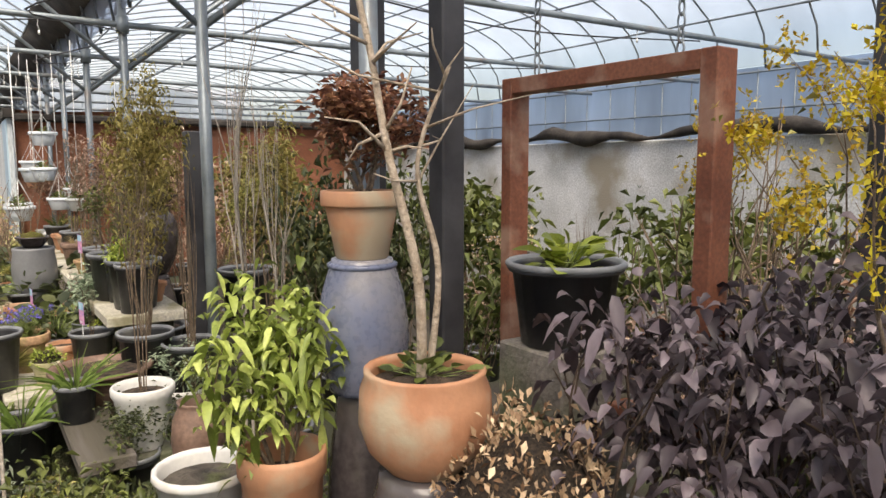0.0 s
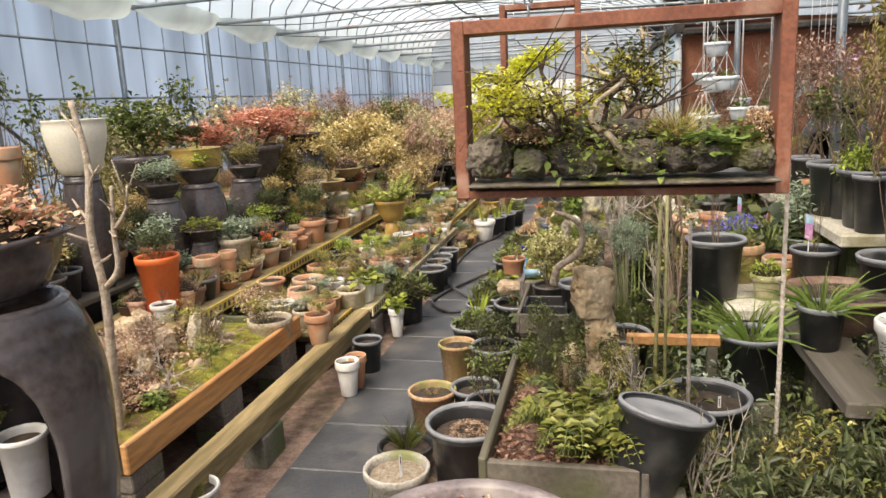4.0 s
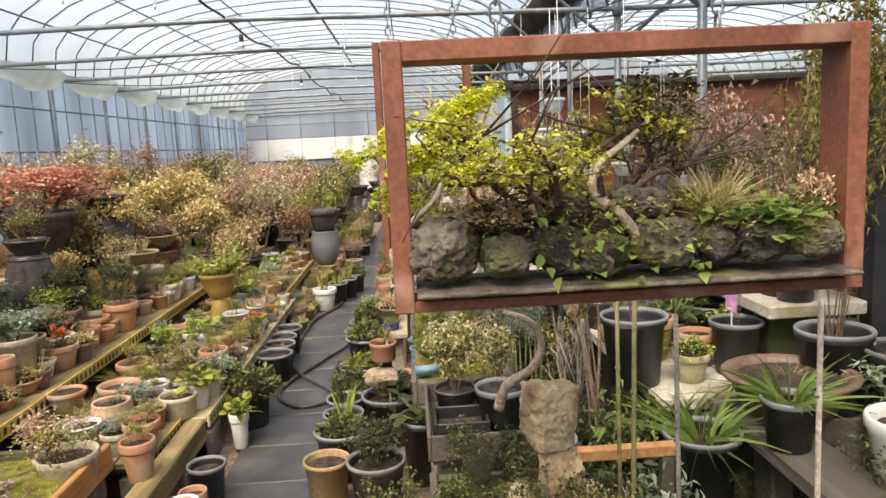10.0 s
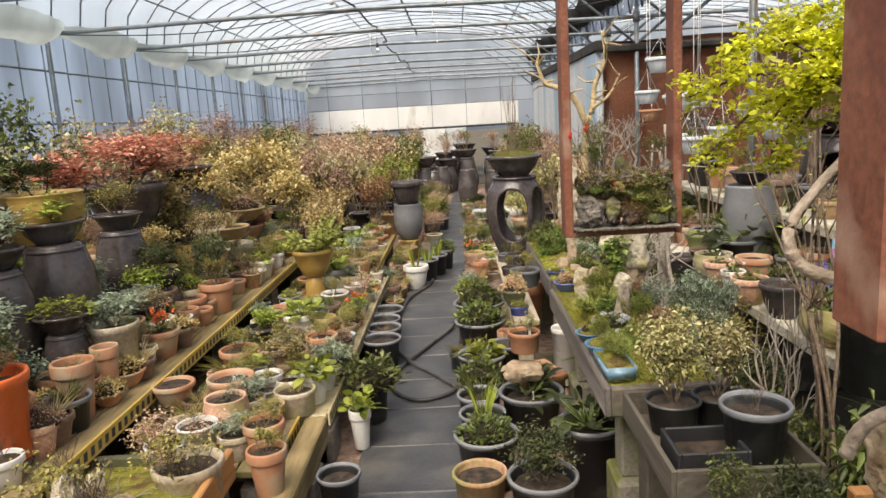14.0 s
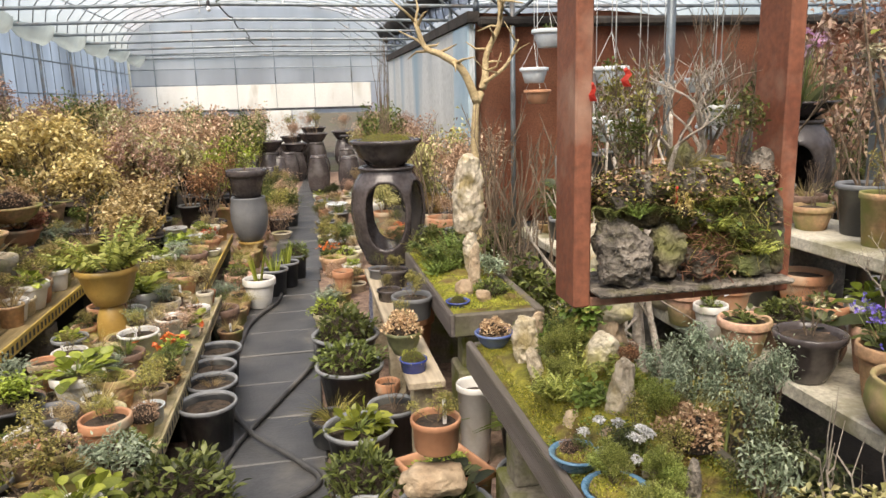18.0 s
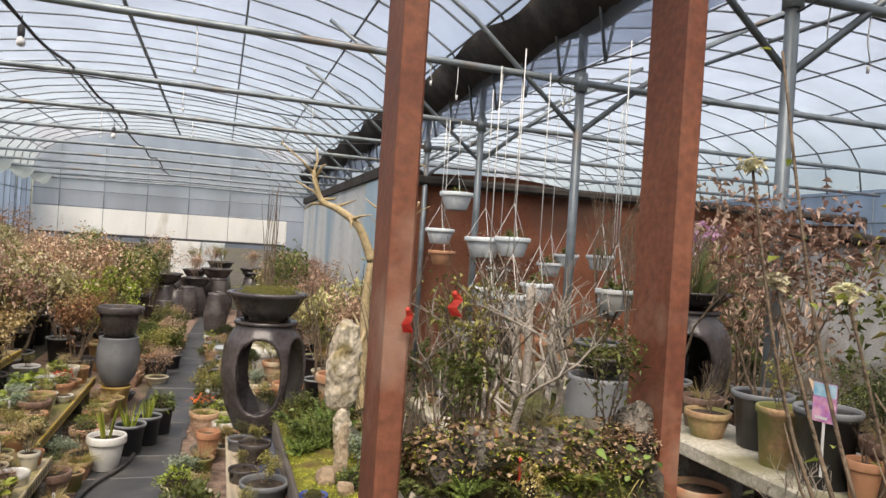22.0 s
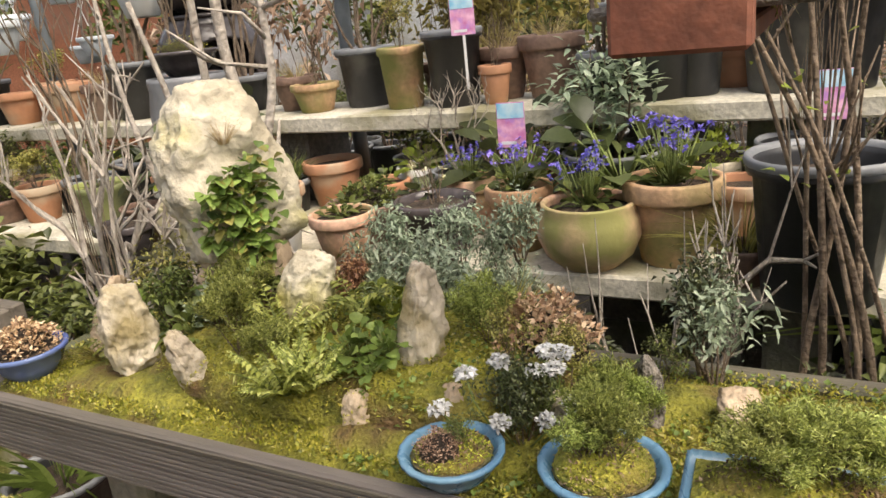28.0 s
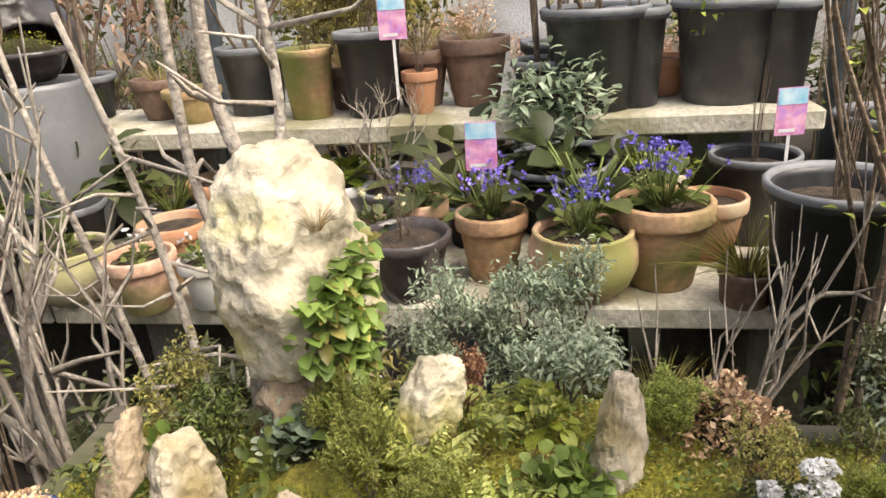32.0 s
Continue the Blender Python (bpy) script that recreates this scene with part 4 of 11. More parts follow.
STYLES = {
    "spider": dict(kind="grass", leaf="fresh", count=55, spread=1.2, leaf_width=0.05, droop=0.5),
    "broad_dark": dict(kind="rosette", leaf="dark", count=44, leaf_length=0.34, leaf_width=0.5),
    "broad": dict(kind="rosette", leaf="green", count=40, leaf_length=0.38, leaf_width=0.5),
    "twigs_pale": dict(kind="twigs", bark="ash_bark", stems=3, depth=4, spread=0.3, length=0.36, radius=0.02, wiggle=0.25),
    "gnarled": dict(kind="twigs", bark="ash_bark", stems=3, depth=4, spread=0.42, up=0.35, length=0.36, radius=0.034, wiggle=0.36, kids=2),
    "heuchera": dict(kind="rosette", leaf="fresh", count=44, leaf_length=0.28, leaf_width=1.0),
    "white_flowers": dict(kind="bush", leaf="dark", stems=8, depth=2, per=6, leaf_length=0.1, leaf_width=0.4, spread=0.35, bloom="white_petal", blooms=11, bloom_size=0.3, petals=18),
    "juniper": dict(kind="mound", leaf="green", count=1500, leaf_length=0.22, leaf_width=0.2, mess=0.8, core="moss"),
    "lime_bonsai": dict(kind="tree", leaf="lime", bark="dark_bark", stems=2, depth=5, per=1, leaf_length=0.05, leaf_width=0.6, clump=0.03, spread=0.85, length=0.32, up=0.3, radius=0.035, wiggle=0.3, shrink=0.75, bloom="lime_bloom", blooms=420, bloom_size=0.045, petals=4, cluster=0.3),
    "willow": dict(kind="bush", leaf="willow", bark="bark", stems=14, depth=3, per=6, leaf_length=0.06, leaf_width=0.13, clump=0.04, spread=0.2, length=0.36, radius=0.005, droop=0.3),
    "round_leaf": dict(kind="bush", leaf="fresh", stems=4, depth=2, per=5, leaf_length=0.15, leaf_width=0.85, clump=0.1, spread=0.5, fine=True),
    "rust_tree": dict(kind="tree", leaf="rust", bark="dark_bark", stems=4, depth=4, per=7, leaf_length=0.06, clump=0.05, spread=0.8, length=0.3, up=0.22),
    "white_blossom": dict(kind="tree", leaf="cream_leaf", bark="bark", stems=3, depth=4, per=3, leaf_length=0.055, clump=0.05, spread=0.45, length=0.3, bloom="cream_petal", blooms=160, bloom_size=0.06),
    "gold_tree": dict(kind="tree", leaf="gold", bark="bark", stems=3, depth=4, per=5, leaf_length=0.065, clump=0.055, spread=0.5, length=0.3),
    "pink_twigs": dict(kind="tree", leaf="pink_brown", bark="bark", stems=6, depth=4, per=2, leaf_length=0.05, clump=0.045, spread=0.4, length=0.32, radius=0.008),
    "pale_shrub": dict(kind="tree", leaf="cream_leaf", bark="pale_bark", stems=4, depth=4, per=5, leaf_length=0.07, clump=0.055, spread=0.42, length=0.3, radius=0.012),
    "stubble": dict(kind="twigs", bark="straw_bark", stems=46, depth=0, spread=0.15, length=0.6, radius=0.012, start=0.9, wiggle=0.05),
    "creeper": dict(kind="mound", leaf="grey_green", count=150, leaf_length=0.38, leaf_width=0.85, mess=0.6, core="moss", fine=True),
    "camellia": dict(kind="bush", leaf="dark", stems=5, depth=3, per=12, leaf_length=0.06, clump=0.08, spread=0.4, length=0.36, bloom="cream_petal", blooms=4, bloom_size=0.06, petals=12, leaf_width=0.5),
    "bush_grey": dict(kind="bush", leaf="grey_green", stems=6, depth=2, per=7, leaf_length=0.13, clump=0.08, spread=0.5, leaf_width=0.32),
    "pink_orchid": dict(kind="grass", leaf="dark", count=10, spread=0.9, leaf_width=0.09, droop=0.6, bloom="pink_petal", blooms=34, bloom_size=0.2, petals=5),
    "yellow_sprays": dict(kind="bush", leaf="olive", bark="bark", stems=3, depth=3, per=1, leaf_length=0.03, leaf_width=0.5, clump=0.035, spread=0.6, length=0.35, radius=0.009, bloom="yellow_petal", blooms=700, bloom_size=0.04, petals=4, cluster=0.3),
    "bush_bright": dict(kind="bush", leaf="bright", stems=4, depth=2, per=10, leaf_length=0.13, clump=0.1, spread=0.5, leaf_width=0.48, fine=True),
    "purple_shrub": dict(kind="bush", leaf="purple", bark="dark_bark", stems=6, depth=3, per=3, leaf_length=0.082, leaf_width=0.58, clump=0.05, spread=0.5, length=0.34, up=0.3, droop=0.5, fine=True),
    "blue_flowers": dict(kind="rosette", leaf="green", count=34, leaf_length=0.35, bloom="blue_petal", blooms=46, bloom_size=0.17, petals=6),
    "bush": dict(kind="bush", leaf="green", stems=4, depth=2, per=13, leaf_length=0.11, clump=0.09, spread=0.5, leaf_width=0.4),
    "narrow": dict(kind="bush", leaf="dark", stems=7, depth=2, per=9, leaf_length=0.13, leaf_width=0.2, clump=0.05, spread=0.32, up=0.9, length=0.36, droop=0.4),
    "rosemary": dict(kind="bush", leaf="sage", stems=14, depth=1, per=44, leaf_length=0.05, leaf_width=0.16, clump=0.05, spread=0.2, up=1.0, length=0.45, radius=0.008),
    "laurel": dict(kind="bush", leaf="laurel", stems=5, depth=2, per=9, leaf_length=0.15, leaf_width=0.38, clump=0.09, spread=0.5, droop=0.55, fine=True),
    "bush_cream": dict(kind="bush", leaf="cream_leaf", stems=6, depth=3, per=6, leaf_length=0.08, leaf_width=0.5, clump=0.06, spread=0.5),
    "bush_dark": dict(kind="bush", leaf="dark", stems=4, depth=3, per=9, leaf_length=0.075, clump=0.08, spread=0.5),
    "russet_tree": dict(kind="tree", leaf="russet", bark="bark", stems=4, depth=4, per=3, leaf_length=0.05, clump=0.05, spread=0.4, length=0.3),
    "dry_mound": dict(kind="mound", leaf="dry_pale", count=1500, leaf_length=0.11, leaf_width=0.5, mess=1.2, core="soil"),
    "leaf_litter": dict(kind="mound", leaf="brown", count=2800, leaf_length=0.105, leaf_width=0.6, mess=1.4, core="soil", fine=True),
    "brown_heap": dict(kind="mound", leaf="brown", count=1500, leaf_length=0.17, leaf_width=0.6, mess=1.3, core="soil"),
    "bush_olive": dict(kind="bush", leaf="olive", stems=4, depth=3, per=6, leaf_length=0.07, clump=0.06, spread=0.45),
    "bush_straw": dict(kind="bush", leaf="straw", stems=5, depth=3, per=5, leaf_length=0.06, clump=0.06, spread=0.4),
    "lime_tree": dict(kind="tree", leaf="bright", bark="dark_bark", stems=3, depth=4, per=4, leaf_length=0.06, clump=0.05, spread=0.5, length=0.3, bloom="cream_petal", blooms=60, bloom_size=0.05),
    "pine": dict(kind="bush", leaf="dark", bark="dark_bark", stems=2, depth=3, per=16, leaf_length=0.1, leaf_width=0.1, clump=0.04, spread=0.5, lift=0.6),
    "moss_ball": dict(kind="mound", leaf="moss_green", count=700, leaf_length=0.1, leaf_width=0.3, mess=0.8),
    "sedum": dict(kind="mound", leaf="bright", count=500, leaf_length=0.22, leaf_width=0.5, mess=0.6, core="soil"),
    "green_mound": dict(kind="mound", leaf="green", count=600, leaf_length=0.28, leaf_width=0.4, mess=0.8, core="soil"),
    "yellow_mound": dict(kind="mound", leaf="gold", count=600, leaf_length=0.25, leaf_width=0.5, mess=0.8, core="soil"),
    "grass": dict(kind="grass", leaf="green", count=110, spread=0.6),
    "iris": dict(kind="grass", leaf="bright", count=30, spread=0.3, leaf_width=0.05, droop=0.12),
    "sedge": dict(kind="grass", leaf="olive", count=160, spread=1.0, leaf_width=0.018, droop=0.6),
    "straw_tuft": dict(kind="grass", leaf="straw", count=90, spread=0.7, leaf_width=0.015),
    "lettuce": dict(kind="rosette", leaf="bright", count=50, leaf_length=0.4, leaf_width=0.65),
    "yellow_flowers": dict(kind="bush", leaf="grey_green", stems=6, depth=2, per=9, leaf_length=0.14, leaf_width=0.25, spread=0.5, bloom="yellow_petal", blooms=9, bloom_size=0.15, petals=10),
    "orange_flowers": dict(kind="rosette", leaf="green", count=30, leaf_length=0.4, bloom="orange_petal", blooms=16, bloom_size=0.28, petals=10),
    "pansy": dict(kind="rosette", leaf="green", count=30, leaf_length=0.35, bloom="white_petal", blooms=5, bloom_size=0.3, petals=8),
    "primula": dict(kind="rosette", leaf="dark", count=24, leaf_length=0.5, bloom="cream_petal", blooms=5, bloom_size=0.3, petals=7),
    "purple_small": dict(kind="rosette", leaf="purple", count=40, leaf_length=0.287, leaf_width=0.7),
    "twigs": dict(kind="twigs", bark="bark", stems=5, depth=3, spread=0.25, length=0.36, radius=0.012),
    "sticks": dict(kind="twigs", bark="bark", stems=9, depth=1, spread=0.1, length=0.6, radius=0.008, kids=1, wiggle=0.05),
    "sparse": dict(kind="bush", leaf="olive", bark="bark", stems=5, depth=3, per=2, leaf_length=0.07, clump=0.04, spread=0.28, length=0.36, radius=0.012),
    "sparse_green": dict(kind="bush", leaf="green", bark="bark", stems=4, depth=3, per=3, leaf_length=0.07, clump=0.04, spread=0.3, length=0.36, radius=0.012),
    "fern": dict(kind="fern", leaf="fern_leaf"),
    "spray_fern": dict(kind="fern", leaf="spray", count=34, reach=0.62, rise=1.35, fall=0.4, wide=0.17, vary=0.7, twist=0.5, sweep=0.9),
    "hinoki": dict(kind="bush", leaf="hinoki", bark="bark", stems=7, depth=3, per=13, leaf_length=0.1, leaf_width=0.17, clump=0.04, spread=0.55, length=0.36, radius=0.012, along=1.2, lift=0.5, mess=0.4),
    "cypress": dict(kind="fern", leaf="fresh", count=40, reach=0.55, rise=1.3, fall=0.35, wide=0.15, vary=0.75, twist=0.7, sweep=1.0),
    "fern_green": dict(kind="fern", leaf="green", count=12),
    "seedlings": dict(kind="grass", leaf="green", count=20, spread=0.5, leaf_width=0.05),
    "russet_bush": dict(kind="bush", leaf="russet", stems=5, depth=3, per=9, leaf_length=0.09, clump=0.06, spread=0.45, leaf_width=0.5),
    "cream_flowers": dict(kind="bush", leaf="olive", bark="bark", stems=5, depth=3, per=3, leaf_length=0.11, leaf_width=0.25, clump=0.04, spread=0.2, length=0.38, radius=0.01, bloom="cream_petal", blooms=16, bloom_size=0.09, petals=14),
}


def set_plant(parent, style, variant, x, y, z, height, width, rz=0.0):
    for name, me in plant_meshes(style, variant):
        ob = link_mesh(name, me, parent)
        if name == "stem" and STYLES[style]["kind"] in ("bush", "tree", "fern", "rosette") or name == "stem" and height < 0.5:
            ob["kind"] = "stuff"
        ob.matrix_basis = pose(x, y, z, 0, 0, rz) @ Matrix.Diagonal((width, width, height, 1))


KIND_NAMES = {}
for kinds, word in (("bush bush_dark bush_bright bush_grey russet_bush sparse_green narrow laurel", "potted_shrub"), ("bush_olive bush_straw rosemary bush_cream", "potted_shrublet"), ("sparse", "potted_seedling_shrub"), ("willow", "potted_willow"), ("camellia", "potted_camellia"), ("pale_shrub pink_twigs gold_tree rust_tree russet_tree lime_tree white_blossom pine", "potted_tree"), ("juniper moss_ball creeper leaf_litter sedum green_mound yellow_mound dry_mound brown_heap", "potted_cushion_plant"), ("grass iris sedge straw_tuft spider seedlings", "potted_grass"), ("lettuce round_leaf heuchera broad broad_dark purple_small fern fern_green spray_fern cypress", "potted_leaf_plant"), ("blue_flowers yellow_flowers white_flowers orange_flowers pansy primula cream_flowers pink_orchid", "potted_flowers"), ("twigs twigs_pale gnarled sticks stubble", "potted_bare_shrub")):
    for kind_word in kinds.split():
        KIND_NAMES[kind_word] = word
count_up = [0]
PLACED = []
rz_rnd = random.Random(5)


def potted(x, y, z, r, h, pot, mat, style=None, ph=0.2, pw=None, label="", category="potted plant", group="", rim=None, oval=1.0, square=0.0, soil="soil", name="potted_plant", rz=None):
    """A pot with its soil and plant: one thing. ph: the plant's height; pw: its spread, where it is not as wide as it is high."""
    count_up[0] += 1
    PLACED.append((x, y, r, z))
    rz = rz_rnd.uniform(0, 360) if rz is None else rz
    if name == "potted_plant":
        name = KIND_NAMES.get(style, "potted_plant") if style else "flower_pot"
    t = thing(name, x, y, z, " ".join(label.split()[:12]), category, group, rz)
    p = link_mesh("pot", pot_mesh(pot, r, h, mat, oval, square, 24 if square else 20), t)
    if rim:
        k = ("rim", round(r, 3), rim, oval)
        if k not in pot_cache:
            vs, fs = lathe([(r * 1.0, -0.012), (r * 1.05, -0.006), (r * 1.055, 0.004), (r * 1.02, 0.01), (r * 0.95, 0.006), (r * 0.93, -0.004)], 24, oval)
            pot_cache[k] = mesh_of("rim", vs, fs[:-1], M[rim], True)
        link_mesh("rim", pot_cache[k], p).location.z = h
    top = 0.86 if pot != "shallow" else 0.8
    k = {"round": 0.82, "jar": 0.6, "bowl": 0.82, "basin": 0.82}.get(pot, 0.85)
    link_mesh("soil", soil_mesh(r * k, soil, oval, square), t).location.z = h * top
    if style:
        set_plant(t, style, count_up[0] % 3, 0, 0, h * top, ph, pw or ph)
    return t


rock_cache = {}


def rock_mesh(mat, variant, sx, sy, sz, rough=0.35, res=4, peak=0.0, cuts=16):
    """A craggy stone of half sizes sx, sy, sz: a body cut by chance planes, with ledges, pits and grain; peak narrows its top."""
    bm = bmesh.new()
    bmesh.ops.create_icosphere(bm, subdivisions=res, radius=1)
    rng = np.random.default_rng(900 + variant)
    p = np.array([v.co[:] for v in bm.verts])
    p = p * 0.55 + 0.45 * p / np.abs(p).max(1, keepdims=True)
    up = np.clip(p[:, 2] * 0.5 + 0.5, 0, 1)
    p[:, :2] *= (1 - peak * up ** 1.4)[:, None]
    p[:, 0] += peak * 0.25 * rng.normal() * up ** 2
    for k in range(cuts):
        d = rng.normal(size=3) * np.array((1, 1, 0.75))
        d /= np.linalg.norm(d)
        reach = (p @ d).max() * rng.uniform(0.74, 0.95)
        over = np.maximum(0, p @ d - reach)
        p -= over[:, None] * d * 0.92
    off = Vector((variant * 7.3, variant * 3.1, variant * 1.7))
    size = Vector((sx, sy, sz))
    k = 1.0 / min(sx, sy, (sx * sy * sz) ** (1 / 3))
    for v, c in zip(bm.verts, p):
        q = Vector((c[0] * sx, c[1] * sy, c[2] * sz)) * k
        d = noise.noise(q * 1.1 + off) * 0.3 + noise.noise(q * 2.3 + off) * 0.16
        ridge = 0.5 - abs(noise.noise(q * 3.1 + off))
        pit = max(0.0, abs(noise.noise(q * 5.5 + off)) - 0.14)
        d += ridge * 0.2 - pit * 0.5 + noise.noise(q * 11 + off) * 0.06 + noise.noise(q * 23 + off) * 0.03
        n = Vector((c[0] / sx, c[1] / sy, c[2] / sz)).normalized()
        v.co = Vector((c[0] * sx, c[1] * sy, c[2] * sz)) + n * (rough * 1.3 * d / k)
    for a in range(3):
        lo, hi = min(v.co[a] for v in bm.verts), max(v.co[a] for v in bm.verts)
        for v in bm.verts:
            v.co[a] = (-1 + 2 * (v.co[a] - lo) / (hi - lo)) * size[a]
    me = bpy.data.meshes.new("rock")
    bm.to_mesh(me)
    bm.free()
    me.materials.append(M[mat])
    me.polygons.foreach_set("use_smooth", [True] * len(me.polygons))
    return me


def rock(x, y, z, sx, sy, sz, mat, variant, label, rx=0, ry=0, rz=0, rough=0.35, parent=None, name="rock", res=4, peak=0.0):
    ob = link_mesh(name, rock_mesh(mat, variant, sx, sy, sz, rough, res, peak), parent)
    ob.matrix_basis = pose(x, y, z, rx, ry, rz)
    if parent is None:
        tagged(ob, label, "rock")
    return ob

# ---- the greenhouse ----
W0, W1, W2 = -4.4, 2.2, 8.8      # left wall, column row, right wall
Y0, Y1 = -5.0, 24.0
EAVE, RISE = 2.75, 1.25
COLS = [-4.0, -2.25, -0.5, 1.3, 3.05, 4.8, 6.8, 8.6, 10.45, 12.2, 13.9, 15.6, 17.3, 19.0, 20.7, 22.4, 24.0]

structure("ground", box_bm(-120, 120, -120, 120, -0.4, -0.03, 0), M["ground"], "bare dark earth floor of the greenhouse")


def arch_points(xa, xb, y, n=16):
    c, h = (xa + xb) / 2, (xb - xa) / 2
    return [(c + h * math.cos(math.pi * (1 - k / n)), y, EAVE + RISE * math.sin(math.pi * k / n) ** 0.75 if 0 < k < n else EAVE) for k in range(n + 1)]


def roof_film(name, xa, xb):
    bm = bmesh.new()
    rows = []
    y = Y0
    while y < Y1 + 0.01:
        rows.append([bm.verts.new((p[0], p[1], p[2] + 0.03)) for p in arch_points(xa, xb, y, 20)])
        y += (Y1 - Y0) / 12
    for a, b in zip(rows, rows[1:]):
        for k in range(20):
            bm.faces.new((a[k], a[k + 1], b[k + 1], b[k]))
    return structure(name, bm, M["film_roof"], "translucent plastic film of the arched roof", True)


roof_film("ceiling", W0, W1)
roof_film("ceiling_side_bay", W1, W2)


def film_wall(name, x0, x1, y0, y1, z0, z1, mat="film_wall", label="translucent bluish plastic film wall"):
    structure(name, box_bm(x0, x1, y0, y1, z0, z1, 0), M[mat], label)


film_wall("wall_west", W0 - 0.045, W0 - 0.04, Y0, Y1, 0.25, EAVE + 0.03)
film_wall("wall_east", W2 + 0.04, W2 + 0.045, Y0, Y1, 0.25, EAVE + 0.03)
film_wall("wall_south", W0, W2, Y0 - 0.005, Y0, 0.0, EAVE + RISE - 0.1)
film_wall("wall_north_film", W0, W2, Y1 + 0.04, Y1 + 0.045, 1.2, EAVE + RISE, "film_end")
structure("wall_west_base", box_bm(W0 - 0.08, W0 - 0.02, Y0, Y1, -0.05, 0.25), M["concrete"], "low concrete kerb under the film wall")
structure("wall_east_base", box_bm(W2 + 0.02, W2 + 0.08, Y0, Y1, -0.05, 0.25), M["concrete"], "low concrete kerb under the film wall")
structure("wall_north", box_bm(W0, -1.2, Y1, Y1 + 0.03, -0.03, 1.18), M["grey_timber"], "weathered boards of the end wall")
structure("wall_north_band", box_bm(W0, 1.7, Y1 - 0.02, Y1 + 0.02, 1.36, 1.98), M["white_panel"], "white opaque panel band across the end wall")
structure("door_1", box_bm(-1.15, -0.45, Y1 - 0.06, Y1 - 0.02, 0.0, 1.3, 0.01), M["white_panel"], "pale sliding door leaf in the end wall")
structure("door_2", box_bm(-0.42, 0.15, Y1 - 0.08, Y1 - 0.04, 0.0, 1.3, 0.01), M["panel"], "grey plastic door leaf in the end wall")
structure("trim", box_bm(W0, 1.7, Y1 - 0.05, Y1 - 0.02, 1.3, 1.36), M["dark_steel"], "dark rail over the doors")
structure("partition_wall", box_bm(1.72, 1.78, 12.3, 20.0, -0.03, 2.3), M["panel"], "pale streaked plastic partition wall")
structure("partition_stripe", box_bm(1.70, 1.72, 12.3, 13.1, -0.03, 2.28, 0.002), surface("blue_panel", (0.3, 0.45, 0.56), (0.45, 0.58, 0.66), 2, 0.6, bump=0.1), "faded blue sheet on the partition")
structure("partition_top", box_bm(1.68, 1.82, 12.2, 20.0, 2.3, 2.42), M["dark_net"], "dark net rolled along the partition")


bm = bmesh.new()
rows = []
for i in range(61):
    x = 1.8 + 6.8 * i / 60
    top = 2.45 - 0.25 * i / 60 + 0.04 * math.sin(x * 2.3)
    rows.append([bm.verts.new((x, 12.3 + 0.03 * math.sin(x * 3 + z * 1.3) + 0.02 * math.sin(z * 9 + x), z)) for z in [top * k / 14 for k in range(15)]])
for a, b in zip(rows, rows[1:]):
    for k in range(14):
        bm.faces.new((a[k], b[k], b[k + 1], a[k + 1]))
bmesh.ops.solidify(bm, geom=bm.faces[:], thickness=0.01)
structure("wall_brown", bm, M["brown_sheet"], "rust-brown sheeting wall with sagging folds", True)
structure("net_roll", box_bm(1.8, 8.6, 12.15, 12.28, 2.25, 2.36, 0.03), M["dark_net"], "dark shade net rolled along the brown wall")

# pipework: columns, tie beams, arches and purlins
def pipe(name, pts, r, mat, label, sides=8):
    vs, fs = tube(pts, r, r, sides)
    return tagged(link_mesh(name, mesh_of(name, vs, fs, M[mat], True)), label, "", "", "structure")


for y in COLS:
    if y < Y1 - 0.1:
        pipe("steel_column", [(W1, y, -0.03), (W1, y, 3.02)], 0.03, "steel", "grey galvanised steel column of the greenhouse")
        vs, fs = tube([(W1, y, 2.62), (W1, y, 2.74)], 0.045, 0.045, 8)
        tagged(link_mesh("column_collar", mesh_of("column_collar", vs, fs, M["steel"], True)), "steel clamp on a column", "", "", "structure")
    pipe("wall_column", [(W0 + 0.02, y + 0.1, 0), (W0 + 0.02, y + 0.1, EAVE)], 0.026, "steel", "grey steel post along the film wall")
    if y > 2:
        pipe("tie_beam", [(W0, y, 2.66), (-1.1, y, 2.72), (W1, y, 2.68), (W2, y, 2.68)], 0.024, "steel", "steel tie beam across the bays")
        pipe("tie_brace", [(W1, y, 2.35), (W1 + 0.75, y, 2.95), (W1 + 1.6, y, 3.4)], 0.02, "steel", "slanting steel brace", 6)
        pipe("tie_brace_inner", [(W1, y, 2.35), (W1 - 0.75, y, 2.98), (W1 - 1.4, y, 3.4)], 0.016, "steel", "slanting steel brace", 6)
for xa in (W0, W1):
    vs, fs = tube(arch_points(xa, xa + 6.6, 0), 0.0115, 0.0115, 5)
    hoop = mesh_of("roof_hoop", vs, fs, M["hoop_steel"], True)
    for k in range(49):
        tagged(link_mesh("roof_hoop", hoop, None, "", pose(0, -4.9 + 0.6 * k, 0)), "thin steel hoop under the roof film", "", "", "structure")
pieces_a = []
for xa in (W0, W1):
    for k in (2, 4, 6, 8, 10, 12, 14):
        p = arch_points(xa, xa + 6.6, 0)[k]
        pieces_a.append(tube([(p[0], Y0, p[2] - 0.02), (p[0], Y1, p[2] - 0.02)], 0.012 if k != 8 else 0.024, None, 5))
vs, fs = join(pieces_a)
tagged(link_mesh("roof_purlins", mesh_of("roof_purlins", vs, fs, M["hoop_steel"], True)), "long steel purlins under the roof film", "", "", "structure")
